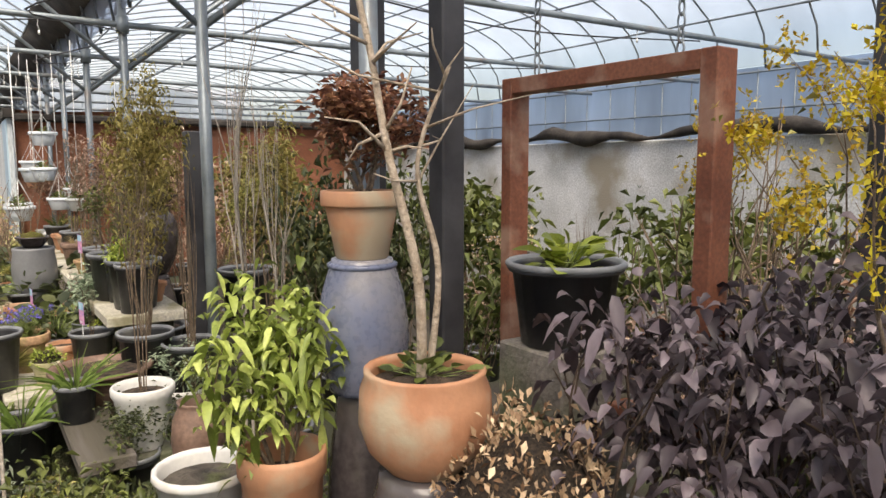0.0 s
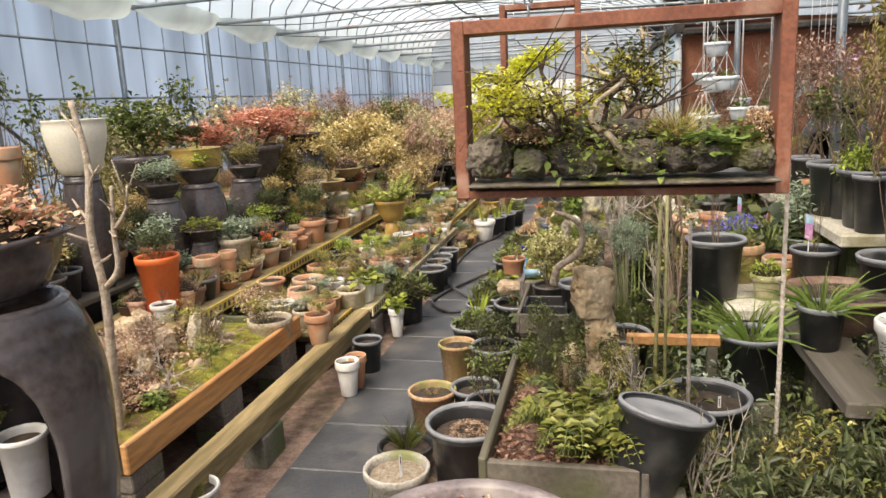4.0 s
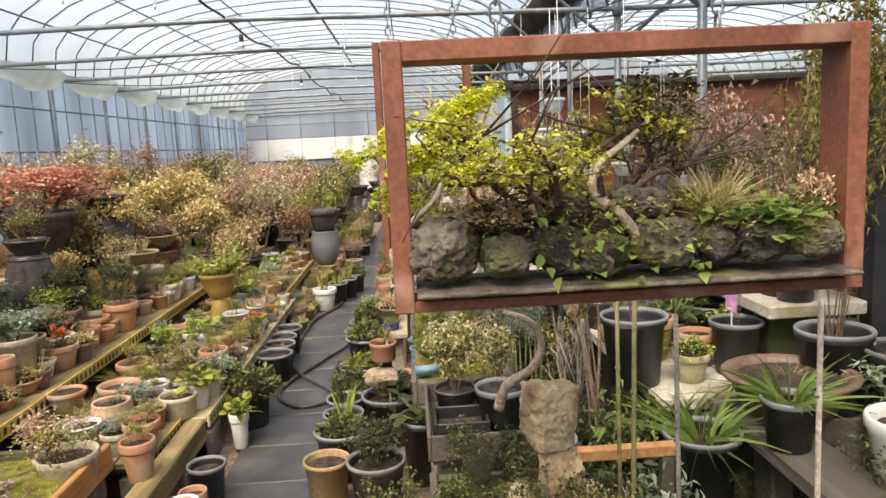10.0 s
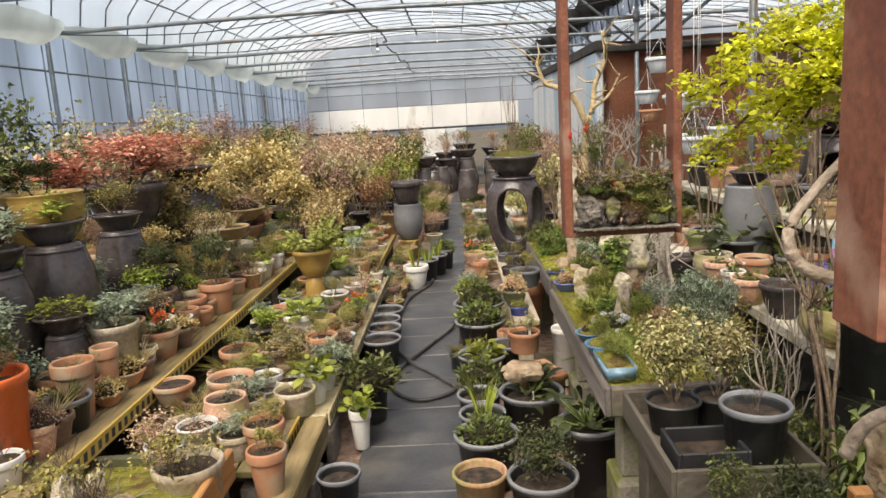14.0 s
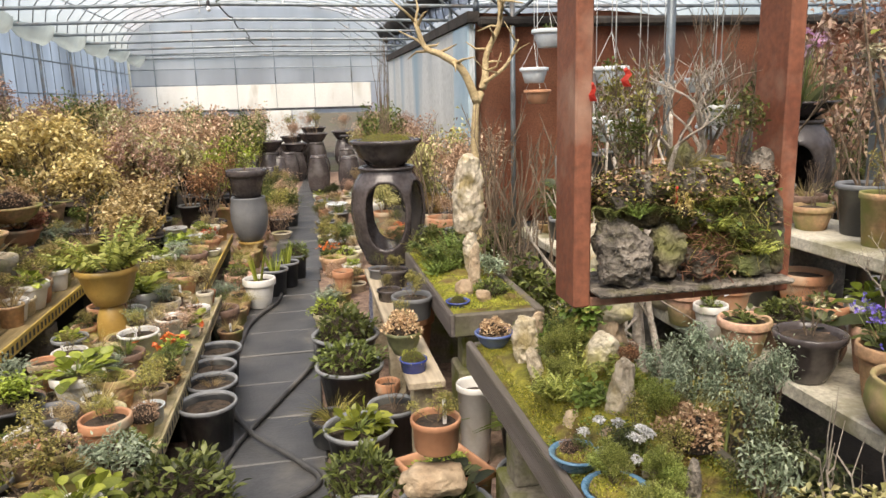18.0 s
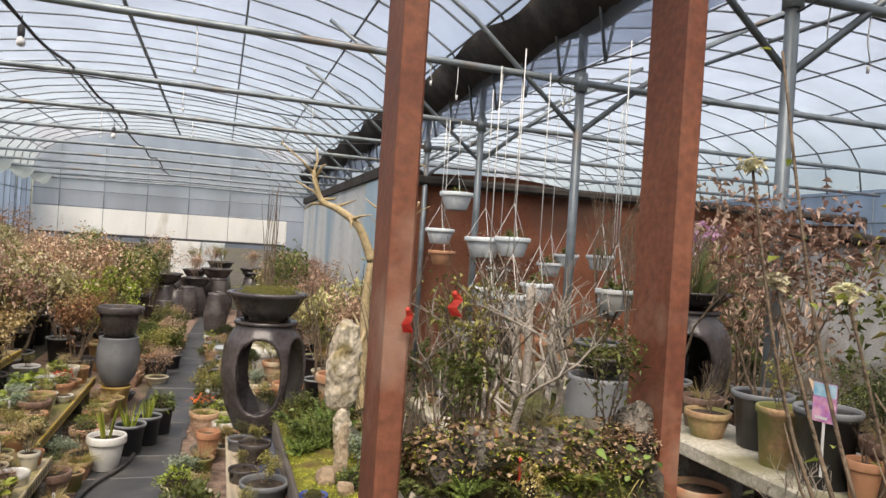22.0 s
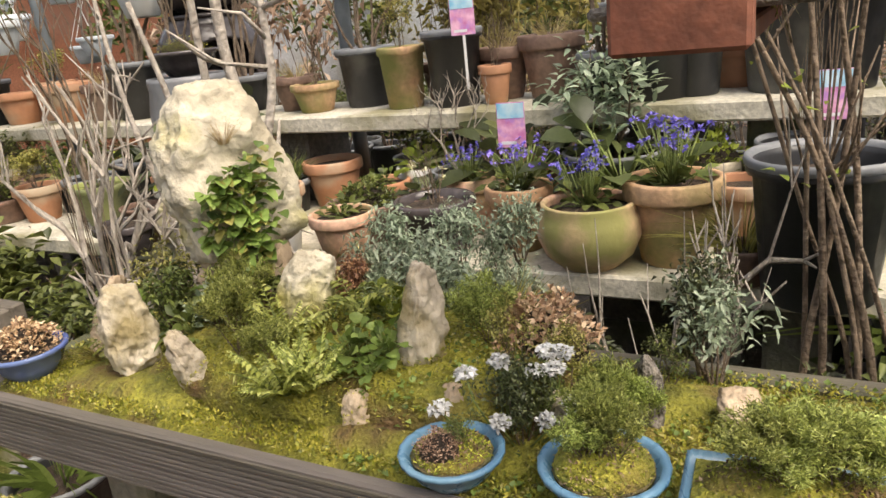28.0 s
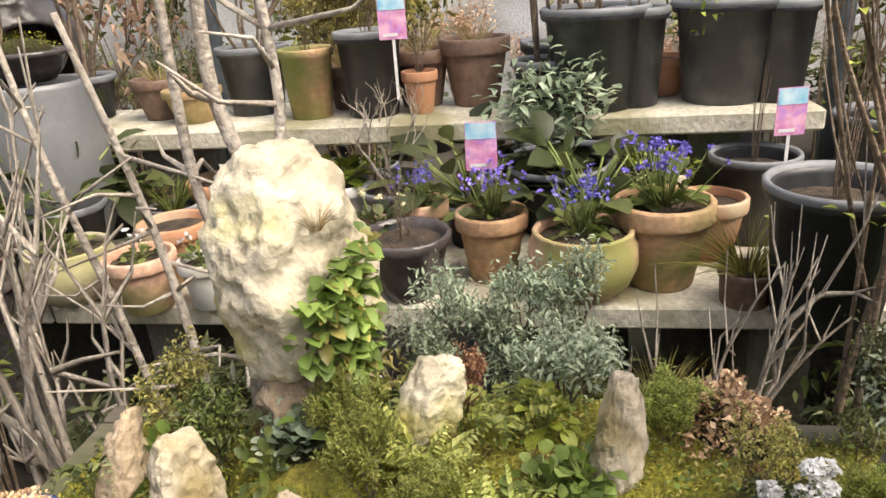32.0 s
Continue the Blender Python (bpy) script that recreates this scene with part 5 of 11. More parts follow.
# thin uprights and rails that hold the wall film
pieces_a = []
y = -4.8
while y < Y1:
    pieces_a.append(tube([(W0 - 0.02, y, 0.2), (W0 - 0.02, y, EAVE)], 0.008, None, 4))
    pieces_a.append(tube([(W2 + 0.02, y, 0.2), (W2 + 0.02, y, EAVE)], 0.008, None, 4))
    y += 0.45
for z in (1.05, 1.75, 2.3, 2.72):
    pieces_a.append(tube([(W0 - 0.01, Y0, z), (W0 - 0.01, Y1, z)], 0.012, None, 5))
    pieces_a.append(tube([(W2 + 0.01, Y0, z), (W2 + 0.01, Y1, z)], 0.012, None, 5))
x = W0 + 0.6
while x < W2:
    pieces_a.append(tube([(x, Y1 - 0.01, 1.3), (x, Y1 - 0.01, 3.5)], 0.014, None, 5))
    x += 1.0
for z in (2.0, 2.4, 2.75, 3.1):
    pieces_a.append(tube([(W0, Y1 - 0.012, z), (W2, Y1 - 0.012, z)], 0.012, None, 5))
vs, fs = join(pieces_a)
tagged(link_mesh("wall_rails", mesh_of("wall_rails", vs, fs, M["steel"], True)), "thin steel rails and uprights of the film walls", "", "", "structure")

# curtain gathered along the eave of the film wall, sagging between the posts
bm = bmesh.new()
rows = []
for i in range(0, 361):
    y = Y0 + (Y1 - Y0) * i / 360
    q = abs(math.sin((y - 0.1) * math.pi / 1.75)) ** 0.6
    sag, wide = 0.05 + 0.24 * q + 0.015 * math.sin(y * 9), 0.1 + 0.3 * q
    ring = []
    for k in range(13):
        u = k / 12
        crease = 0.018 * q * math.sin(u * 21 + 3 * math.sin(y * 1.7)) + 0.008 * math.sin(y * 23 + k)
        ring.append(bm.verts.new((W0 + 0.05 + wide * u + crease, y, 2.8 - 0.04 * u - sag * math.sin(math.pi * u) ** 0.8 + crease * 0.6)))
    rows.append(ring)
for a, b in zip(rows, rows[1:]):
    for k in range(12):
        bm.faces.new((a[k], a[k + 1], b[k + 1], b[k]))
structure("eave_curtain", bm, M["curtain"], "translucent plastic sheet hanging in swags along the eave", True)

# dark net folded along the gutter over the column row
bm = bmesh.new()
rows = []
for i in range(0, 201):
    y = Y0 + (Y1 - Y0) * i / 200
    ring = []
    for k, (dx, dz) in enumerate(((-0.3, 3.26), (-0.15, 3.12), (0.0, 3.0), (0.15, 3.12), (0.3, 3.26), (0.2, 3.22), (0, 3.12), (-0.2, 3.22))):
        ring.append(bm.verts.new((W1 + dx + 0.03 * math.sin(y * 3 + k), y, dz + 0.03 * math.sin(y * 5.3 + k * 2))))
    rows.append(ring)
for a, b in zip(rows, rows[1:]):
    for k in range(8):
        bm.faces.new((a[k], a[(k + 1) % 8], b[(k + 1) % 8], b[k]))
structure("gutter_net", bm, M["dark_net"], "dark shade net folded along the gutter", True)
# two black posts and white side curtain of the far bay
for x, y in ((2.52, 3.1), (2.32, 3.28), (3.3, 2.05), (2.2, 5.05)):
    h = 3.1 if x > 2.3 else 1.85
    structure("dark_post", box_bm(x - 0.045, x + 0.045, y - 0.045, y + 0.045, -0.03, h, 0.006), M["dark_steel"], "black square post")
structure("side_curtain", box_bm(6.6, 6.64, -4.5, 12.2, 0.0, 1.9, 0.01), M["weathered_sheet"], "whitish side curtain of the far bay")
bm = bmesh.new()
rows = []
for i in range(141):
    y = -4.5 + 16.7 * i / 140
    sag = 0.06 * abs(math.sin(y * 1.35)) + 0.02 * math.sin(y * 7)
    fat = 0.05 + 0.025 * math.sin(y * 3.1) + 0.012 * math.sin(y * 11)
    rows.append([bm.verts.new((6.55 + fat * math.cos(2 * math.pi * k / 8), y, 1.99 - sag + fat * math.sin(2 * math.pi * k / 8))) for k in range(8)])
for a, b in zip(rows, rows[1:]):
    for k in range(8):
        bm.faces.new((a[k], a[(k + 1) % 8], b[(k + 1) % 8], b[k]))
structure("side_net", bm, M["dark_net"], "black shade net rolled above the side curtain", True)


# ---- paved aisle ----
def aisle_shift(y):
    return 0.055 * max(0.0, y - 9.2) - 0.0009 * max(0.0, y - 9.2) ** 2


floor = tagged(new("floor"), "aisle of dark square paving slabs", "", "", "structure")
slab_meshes = []
for v in range(5):
    rnd = random.Random(v)
    bm = box_bm(-0.246, 0.246, -0.2225, 0.2225, -0.03, 0.0, 0.006)
    for q in bm.verts:
        q.co.z += rnd.uniform(-0.002, 0.002)
    me = bpy.data.meshes.new("slab")
    bm.to_mesh(me)
    bm.free()
    me.materials.append(M["slab"])
    slab_meshes.append(me)
rnd = random.Random(3)
y = 4.74 - 0.225 - 0.45 * 18
while y < 21:
    ob = link_mesh("slab", slab_meshes[rnd.randrange(5)], floor)
    ob.matrix_basis = pose(-0.427 + aisle_shift(y) + rnd.uniform(-0.006, 0.006), y, rnd.uniform(-0.004, 0.003), rnd.uniform(-0.4, 0.4), rnd.uniform(-0.5, 0.5), rnd.uniform(-0.6, 0.6))
    y += 0.45
bm = bmesh.new()
bmesh.ops.create_grid(bm, x_segments=24, y_segments=150, size=1)
for v in bm.verts:
    v.co = Vector((-0.5 + v.co.x * 1.4, 6 + v.co.y * 14, -0.022 + 0.012 * noise.noise(Vector((v.co.x * 12, v.co.y * 60, 0)))))
structure("earth_strip", bm, M["earth"], "reddish bare earth beside the slabs", True)


# hose lying on the slabs
def smooth_line(pts, n=10):
    out = []
    p = [Vector(q) for q in pts]
    p = [p[0]] + p + [p[-1]]
    for i in range(1, len(p) - 2):
        for k in range(n):
            t = k / n
            out.append(0.5 * ((2 * p[i]) + (-p[i - 1] + p[i + 1]) * t + (2 * p[i - 1] - 5 * p[i] + 4 * p[i + 1] - p[i + 2]) * t * t + (-p[i - 1] + 3 * p[i] - 3 * p[i + 1] + p[i + 2]) * t ** 3))
    out.append(p[-2])
    return out


hose_line = smooth_line([(-0.6, 10.3, 0.014), (-0.45, 9.95, 0.014), (-0.46, 9.5, 0.014), (-0.62, 9.0, 0.014), (-0.66, 8.4, 0.014), (-0.64, 7.7, 0.014), (-0.52, 7.25, 0.036), (-0.3, 6.95, 0.014), (-0.22, 6.75, 0.014), (-0.42, 6.62, 0.014), (-0.6, 6.85, 0.014), (-0.57, 7.15, 0.014), (-0.4, 7.6, 0.014), (-0.22, 8.1, 0.014), (-0.2, 8.5, 0.014)])
vs, fs = tube(hose_line, 0.013, None, 8)
tagged(link_mesh("garden_hose", mesh_of("garden_hose", vs, fs, M["rubber"], True)), "dark rubber hose looped on the paving slabs", "hose")

# ---- left side: timber rail, moss box and stepped benches ----
rail = thing("timber_rail", -0.84, 6.2, 0, "weathered mossy timber rail along the aisle", "rail")
part("beam", box_bm(-0.05, 0.05, -3.2, -0.3, 0.13, 0.25, 0.008), M["timber"], rail)
for y in (-3.0, -1.8, -0.6):
    part("block", box_bm(-0.06, 0.06, y - 0.1, y + 0.1, -0.03, 0.128, 0.006), M["block"], rail)

mbox = thing("moss_box", -1.5, 4.55, 0, "timber planting box filled with moss, raised on brick stacks", "planter")
part("front_board", box_bm(0.42, 0.45, -0.8, 0.83, 0.235, 0.36, 0.006), M["orange_timber"], mbox, "fresh orange timber board")
part("back_board", box_bm(-0.55, -0.52, -0.8, 0.83, 0.235, 0.36, 0.006), M["grey_timber"], mbox)
part("end_board", box_bm(-0.52, 0.42, -0.8, -0.77, 0.235, 0.355, 0.006), M["grey_timber"], mbox)
part("end_board", box_bm(-0.52, 0.42, 0.8, 0.83, 0.235, 0.355, 0.006), M["grey_timber"], mbox)
part("base", box_bm(-0.52, 0.42, -0.77, 0.8, 0.235, 0.27, 0.0), M["grey_timber"], mbox)
for y in (-0.68, 0.0, 0.66):
    for k in range(3):
        for x in (-0.4, 0.36):
            part("brick", box_bm(x - 0.08, x + 0.08, y - 0.1 + 0.01 * (k % 2), y + 0.1, -0.02 + k * 0.083, 0.06 + k * 0.083, 0.005), M["block"], mbox)


def moss_sheet(name, parent, x0, x1, y0, y1, z, bumps=0.02, seed=0, mat="moss", n=40):
    bm = bmesh.new()
    bmesh.ops.create_grid(bm, x_segments=n, y_segments=n, size=0.5)
    off = Vector((seed * 3.3, seed * 1.7, 0))
    for v in bm.verts:
        x, y = x0 + (v.co.x + 0.5) * (x1 - x0), y0 + (v.co.y + 0.5) * (y1 - y0)
        p = Vector((x, y, 0))
        edge = min(1, 6 * min(0.5 - abs(v.co.x), 0.5 - abs(v.co.y)) + 0.1)
        v.co = Vector((x, y, z + bumps * edge * (0.8 + 1.2 * noise.noise(p * 5 + off) + 0.6 * noise.noise(p * 13 + off) + 0.3 * noise.noise(p * 37 + off))))
    return part(name, bm, M[mat], parent, "", True)


def moss_tufts(parent, x0, x1, y0, y1, z, n, seed, leaf="moss_green", size=0.011):
    rng = np.random.default_rng(seed)
    b = np.stack([rng.uniform(x0, x1, n), rng.uniform(y0, y1, n), np.full(n, z)], 1)
    d = rng.normal(size=(n, 3)) * 0.6 + np.array((0, 0, 1))
    ln = size * rng.uniform(0.5, 1.4, n)
    me = leaves_mesh("moss_turf", b, d, ln, ln * 0.4, L[leaf], 0.1, 0.1, rng, simple=True)
    ob = link_mesh("moss_turf", me, parent)
    ob["kind"] = "stuff"
    return ob


moss_sheet("moss", mbox, -0.52, 0.42, -0.77, 0.8, 0.315, 0.02, 1)
moss_tufts(mbox, -0.5, 0.4, -0.75, 0.78, 0.325, 3500, 1)


def bench(name, x0, x1, y0, y1, z, label, mat="timber", legs=True, boards=5, edge=None):
    t = thing(name, (x0 + x1) / 2, (y0 + y1) / 2, 0, label, "bench")
    w, d = (x1 - x0) / 2, (y1 - y0) / 2
    bw = 2 * w / boards
    for i in range(boards):
        part("board", box_bm(-w + i * bw + 0.004, -w + (i + 1) * bw - 0.004, -d, d, z - 0.03, z, 0.004), M[mat], t)
    n = max(2, int(2 * d / 0.9))
    for i in range(n):
        yy = -d + 0.12 + (2 * d - 0.24) * i / (n - 1)
        part("bearer", box_bm(-w + 0.02, w - 0.02, yy - 0.03, yy + 0.03, z - 0.09, z - 0.03, 0.004), M["grey_timber"], t)
        for xx in (-w + 0.08, w - 0.08):
            if z > 0.16:
                part("block_leg", box_bm(xx - 0.06, xx + 0.06, yy - 0.09, yy + 0.09, -0.03, z - 0.09, 0.006), M["block"], t)
    if edge:
        part("edge_strip", box_bm(w + 0.002, w + 0.012, -d, d, z - 0.055, z + 0.012, 0.002), M[edge], t, "slotted plastic edging strip")
        slot = mesh_of("slot", [(0, 0, -0.04), (0, 0.028, -0.04), (0, 0.034, -0.005), (0, 0.006, -0.005)], [(0, 1, 2, 3)], M["dark_steel"])
        for i in range(int(2 * d / 0.055)):
            link_mesh("slot", slot, t).location = (w + 0.0135, -d + 0.03 + i * 0.055, z)
    return t


bench("low_bench", -1.5, -0.93, 5.42, 11.2, 0.24, "low mossy timber bench crowded with small pots", "mossy_timber", boards=4, edge="yellow_plastic")
bench("middle_bench", -2.12, -1.58, 4.9, 11.5, 0.42, "timber staging bench with a yellow edging strip", "timber", edge="yellow_plastic")
bench("upper_bench", -3.0, -2.15, 2.2, 12.5, 0.55, "grey timber staging at the back of the plants", "grey_timber")
bench("near_bench", -2.1, -1.55, 1.8, 3.6, 0.55, "timber bench with a yellow edging strip", "timber", edge="yellow_plastic")
bench("ground_bench", -4.2, -3.1, 2.0, 20.0, 0.35, "low staging along the film wall", "grey_timber")

bench("slotted_bench", -0.928, -0.8, 5.95, 8.9, 0.235, "narrow cream plastic staging with a slotted edge", "cream_plastic", boards=1, edge="cream_plastic")

# ---- right side: planting bed, moss trays, plank shelf and shelves ----
bed = thing("planting_bed", 0.58, 3.93, 0, "raised board-edged planting bed covered with bark chips", "planter")
part("front_board", box_bm(-0.235, -0.21, -0.5, 0.5, 0.42, 0.575, 0.005), M["grey_timber"], bed)
part("back_board", box_bm(0.21, 0.235, -0.5, 0.5, 0.42, 0.56, 0.005), M["grey_timber"], bed)
part("end_board", box_bm(-0.21, 0.21, 0.475, 0.5, 0.42, 0.565, 0.005), M["grey_timber"], bed)
part("end_board", box_bm(-0.21, 0.21, -0.5, -0.475, 0.42, 0.565, 0.005), M["grey_timber"], bed)
part("bottom", box_bm(-0.21, 0.21, -0.475, 0.475, 0.42, 0.46, 0), M["grey_timber"], bed)
for xx in (-0.15, 0.15):
    for yy in (-0.4, 0.0, 0.4):
        part("block_leg", box_bm(xx - 0.06, xx + 0.06, yy - 0.08, yy + 0.08, -0.03, 0.42, 0.006), M["block"], bed)
moss_sheet("bark_mulch", bed, -0.21, 0.21, -0.475, 0.475, 0.505, 0.03, 2, "bark_chips", 50)
rng_chip = np.random.default_rng(4)
n = 2200
b = np.stack([rng_chip.uniform(-0.205, 0.205, n), rng_chip.uniform(-0.47, 0.47, n), rng_chip.uniform(0.518, 0.54, n)], 1)
chips = link_mesh("loose_bark", leaves_mesh("loose_bark", b, rng_chip.normal(size=(n, 3)) * np.array((1, 1, 0.3)), 0.02, 0.011, L["chip"], 0.1, 0.05, rng_chip), bed)
chips["kind"] = "stuff"


def moss_tray(name, x0, x1, y0, y1, z, label, rot=0):
    t = thing(name, (x0 + x1) / 2, (y0 + y1) / 2, 0, label, "planter")
    w, d = (x1 - x0) / 2, (y1 - y0) / 2
    part("front_board", box_bm(-w, -w + 0.02, -d, d, z - 0.1, z, 0.004), M["deck_board"], t, "ribbed grey decking board")
    pieces = []
    for k in range(11):
        zz = z - 0.094 + k * 0.0082
        pieces.append(([(-w - 0.003, -d, zz), (-w - 0.003, d, zz), (-w - 0.003, d, zz + 0.0042), (-w - 0.003, -d, zz + 0.0042), (-w, -d, zz), (-w, d, zz), (-w, d, zz + 0.0042), (-w, -d, zz + 0.0042)], [(0, 3, 2, 1), (0, 1, 5, 4), (2, 3, 7, 6)]))
    vs, fs = join(pieces)
    link_mesh("rib", mesh_of("rib", vs, fs, M["deck_board"]), t)
    part("back_board", box_bm(w - 0.04, w, -d, d, z - 0.1, z, 0.005), M["grey_timber"], t)
    part("end_board", box_bm(-w + 0.02, w - 0.04, -d, -d + 0.035, z - 0.1, z - 0.004, 0.005), M["grey_timber"], t)
    part("end_board", box_bm(-w + 0.02, w - 0.04, d - 0.035, d, z - 0.1, z - 0.004, 0.005), M["grey_timber"], t)
    part("bottom", box_bm(-w + 0.02, w - 0.04, -d + 0.035, d - 0.035, z - 0.1, z - 0.06, 0), M["grey_timber"], t)
    for yy in (-d + 0.22, d - 0.22):
        for xx in (-w + 0.14, w - 0.14):
            part("leg", box_bm(xx - 0.055, xx + 0.055, yy - 0.055, yy + 0.055, 0.28, z - 0.1, 0.008), M["mossy_concrete"], t)
            part("foot_block", box_bm(xx - 0.08, xx + 0.08, yy - 0.1, yy + 0.1, -0.03, 0.28, 0.01), M["mossy_concrete"], t)
    moss_sheet("moss", t, -w + 0.02, w - 0.04, -d + 0.035, d - 0.035, z - 0.012, 0.022, int(y0 * 10))
    moss_tufts(t, -w + 0.022, w - 0.05, -d + 0.05, d - 0.05, z + 0.002, 14000, int(y0 * 10), size=0.008)
    return t


moss_tray("moss_tray", 0.3, 0.7, 5.0, 6.36, 0.68, "moss landscape tray of grey decking boards on concrete legs")
moss_tray("moss_tray", 0.365, 0.78, 6.96, 8.3, 0.585, "moss landscape tray of grey boards on concrete legs")
pot_tray = thing("pot_tray", 0.53, 4.7, 0, "board-edged tray on blocks holding black pots and a pale shrub", "planter")
for x0, x1, y0, y1 in ((-0.185, -0.172, -0.26, 0.26), (0.172, 0.185, -0.26, 0.26), (-0.172, 0.172, -0.26, -0.247), (-0.172, 0.172, 0.247, 0.26)):
    part("edge_board", box_bm(x0, x1, y0, y1, 0.6, 0.685, 0.003), M["grey_timber"], pot_tray)
part("bottom", box_bm(-0.172, 0.172, -0.247, 0.247, 0.585, 0.61, 0), M["grey_timber"], pot_tray)
for xx in (-0.1, 0.1):
    for yy in (-0.16, 0.16):
        part("block_leg", box_bm(xx - 0.05, xx + 0.05, yy - 0.05, yy + 0.05, 0.15, 0.585, 0.006), M["grey_timber"], pot_tray)
plank = thing("plank_shelf", 0.2, 7.75, 0, "narrow bare plank on posts carrying small bonsai pots", "shelf")
part("plank", box_bm(-0.07, 0.07, -1.15, 0.75, 0.42, 0.45, 0.004), M["pale_plank"], plank)
for yy in (-1.0, -0.2, 0.6):
    part("post", box_bm(-0.04, 0.04, yy - 0.04, yy + 0.04, -0.03, 0.42, 0.005), M["pale_plank"], plank)


def slab_shelf(name, x0, x1, y0, y1, z, label, thick=0.055, mat="shelf_board"):
    t = thing(name, (x0 + x1) / 2, (y0 + y1) / 2, 0, label, "shelf")
    w, d = (x1 - x0) / 2, (y1 - y0) / 2
    n = max(1, round(2 * d / 1.75))
    for i in range(n):
        a, b = -d + 2 * d * i / n, -d + 2 * d * (i + 1) / n
        part("board", box_bm(-w, w, a + 0.004, b - 0.004, z - thick, z, 0.006), M[mat], t)
        for yy in (a + 0.25, b - 0.25):
            part("pier", box_bm(-w + 0.09, w - 0.03, yy - 0.07, yy + 0.07, -0.03, z - thick, 0.01), M["block"], t)
    return t


slab_shelf("low_shelf", 1.25, 1.95, 4.9, 8.9, 0.58, "pale concrete board shelf crowded with pots")
slab_shelf("low_shelf", 1.44, 1.64, 3.9, 4.894, 0.58, "narrow weathered board shelf with leafy pots", 0.055, "deck_board")
slab_shelf("high_shelf", 1.72, 2.12, 4.98, 9.2, 0.9, "upper pale concrete board shelf crowded with pots")

def dead_branch(name, pts, r, mat, label, twig=4, seed=0):
    rng = np.random.default_rng(seed)
    line = smooth_line(pts, 6)
    pieces = [tube(line, r, r * 0.45, 8)]
    for k in range(twig):
        i = rng.integers(len(line) // 3, len(line) - 1)
        d = rng.normal(size=3) * np.array((1, 1, 0.6)) + np.array((0, 0, 0.5))
        a = np.array(line[i])
        pieces.append(tube([a, a + d * 0.06, a + d * 0.12 + rng.normal(size=3) * 0.03], r * 0.4, r * 0.12, 5))
    vs, fs = join(pieces)
    return tagged(link_mesh(name, mesh_of(name, vs, fs, M[mat], True)), label, "branch")


def trunk_part(parent, pts, r, seed, twigs, mat="pale_bark"):
    rng = np.random.default_rng(seed)
    line = smooth_line(pts, 6)
    trunk = link_mesh("trunk", mesh_of("trunk", *tube(line, r, r * 0.45, 8), M[mat], True), parent)
    for k in range(twigs):
        a = np.array(line[rng.integers(len(line) // 3, len(line) - 1)])
        d = rng.normal(size=3) * np.array((1, 1, 0.6)) + np.array((0, 0, 0.5))
        link_mesh("twig", mesh_of("twig", *tube([a, a + d * 0.06, a + d * 0.12 + rng.normal(size=3) * 0.03], r * 0.4, r * 0.12, 5), M[mat], True), trunk)
    return trunk


# ---- hanging frames of rusty steel with rock gardens ----
def rust_frame(x0, x1, y0, y1, z0, z1, bar, label, axis="x"):
    t = thing("steel_display", (x0 + x1) / 2, (y0 + y1) / 2, z0, label, "frame")
    w, d, h = (x1 - x0) / 2, (y1 - y0) / 2, z1 - z0
    if axis == "x":
        part("post", box_bm(-w, -w + bar, -d, d, 0, h, 0.003), M["corten"], t)
        part("post", box_bm(w - bar, w, -d, d, 0, h, 0.003), M["corten"], t)
        part("top_bar", box_bm(-w + bar, w - bar, -d + 0.001, d - 0.001, h - bar, h - 0.001, 0.002), M["corten"], t)
        part("bottom_bar", box_bm(-w + bar, w - bar, -d + 0.001, d - 0.001, 0.001, bar * 0.6, 0.002), M["corten"], t)
    else:
        part("post", box_bm(-w, w, -d, -d + bar, 0, h, 0.003), M["corten"], t)
        part("post", box_bm(-w, w, d - bar, d, 0, h, 0.003), M["corten"], t)
        part("top_bar", box_bm(-w + 0.001, w - 0.001, -d + bar, d - bar, h - bar, h - 0.001, 0.002), M["corten"], t)
        part("bottom_bar", box_bm(-w + 0.001, w - 0.001, -d + bar, d - bar, 0.001, bar * 0.7, 0.002), M["corten"], t)
    return t


def chain(x, y, z0, z1):
    pieces = []
    z, k = z0, 0
    while z < z1:
        pts = []
        for i in range(9):
            a = 2 * math.pi * i / 8
            u, v = 0.011 * math.cos(a), 0.021 * math.sin(a)
            pts.append((x + (u if k % 2 else 0), y + (0 if k % 2 else u), z + v))
        pieces.append(tube(pts, 0.003, None, 4, False))
        z += 0.034
        k += 1
    vs, fs = join(pieces)
    return tagged(link_mesh("hanging_chain", mesh_of("hanging_chain", vs, fs, M["steel"], True)), "steel link chain holding a rusty frame from the roof pipes", "chain")


F1 = (0.295, 1.155, 3.55, 3.645, 1.295, 1.772)
rust_frame(*F1, 0.036, "rusty steel picture frame hung on chains, holding a rock garden")
F2 = (0.214, 0.598, 5.178, 5.264, 1.14, 2.0)
rust_frame(*F2, 0.028, "tall rusty steel frame hung on chains, holding mossy rocks")
rust_frame(2.66, 2.74, 2.16, 2.98, 0.95, 1.95, 0.05, "rusty steel frame beside dark posts", "y")
for x, y, z in ((0.5, 3.6, 1.77), (0.9, 3.6, 1.77), (0.28, 5.24, 2.0), (0.54, 5.24, 2.0), (2.7, 2.3, 1.95), (2.7, 2.85, 1.95)):
    chain(x, y, z + 0.015, 2.68)


def rock_garden(name, x0, x1, yc, z, label):
    return thing(name, (x0 + x1) / 2, yc, z, label, "rock garden")


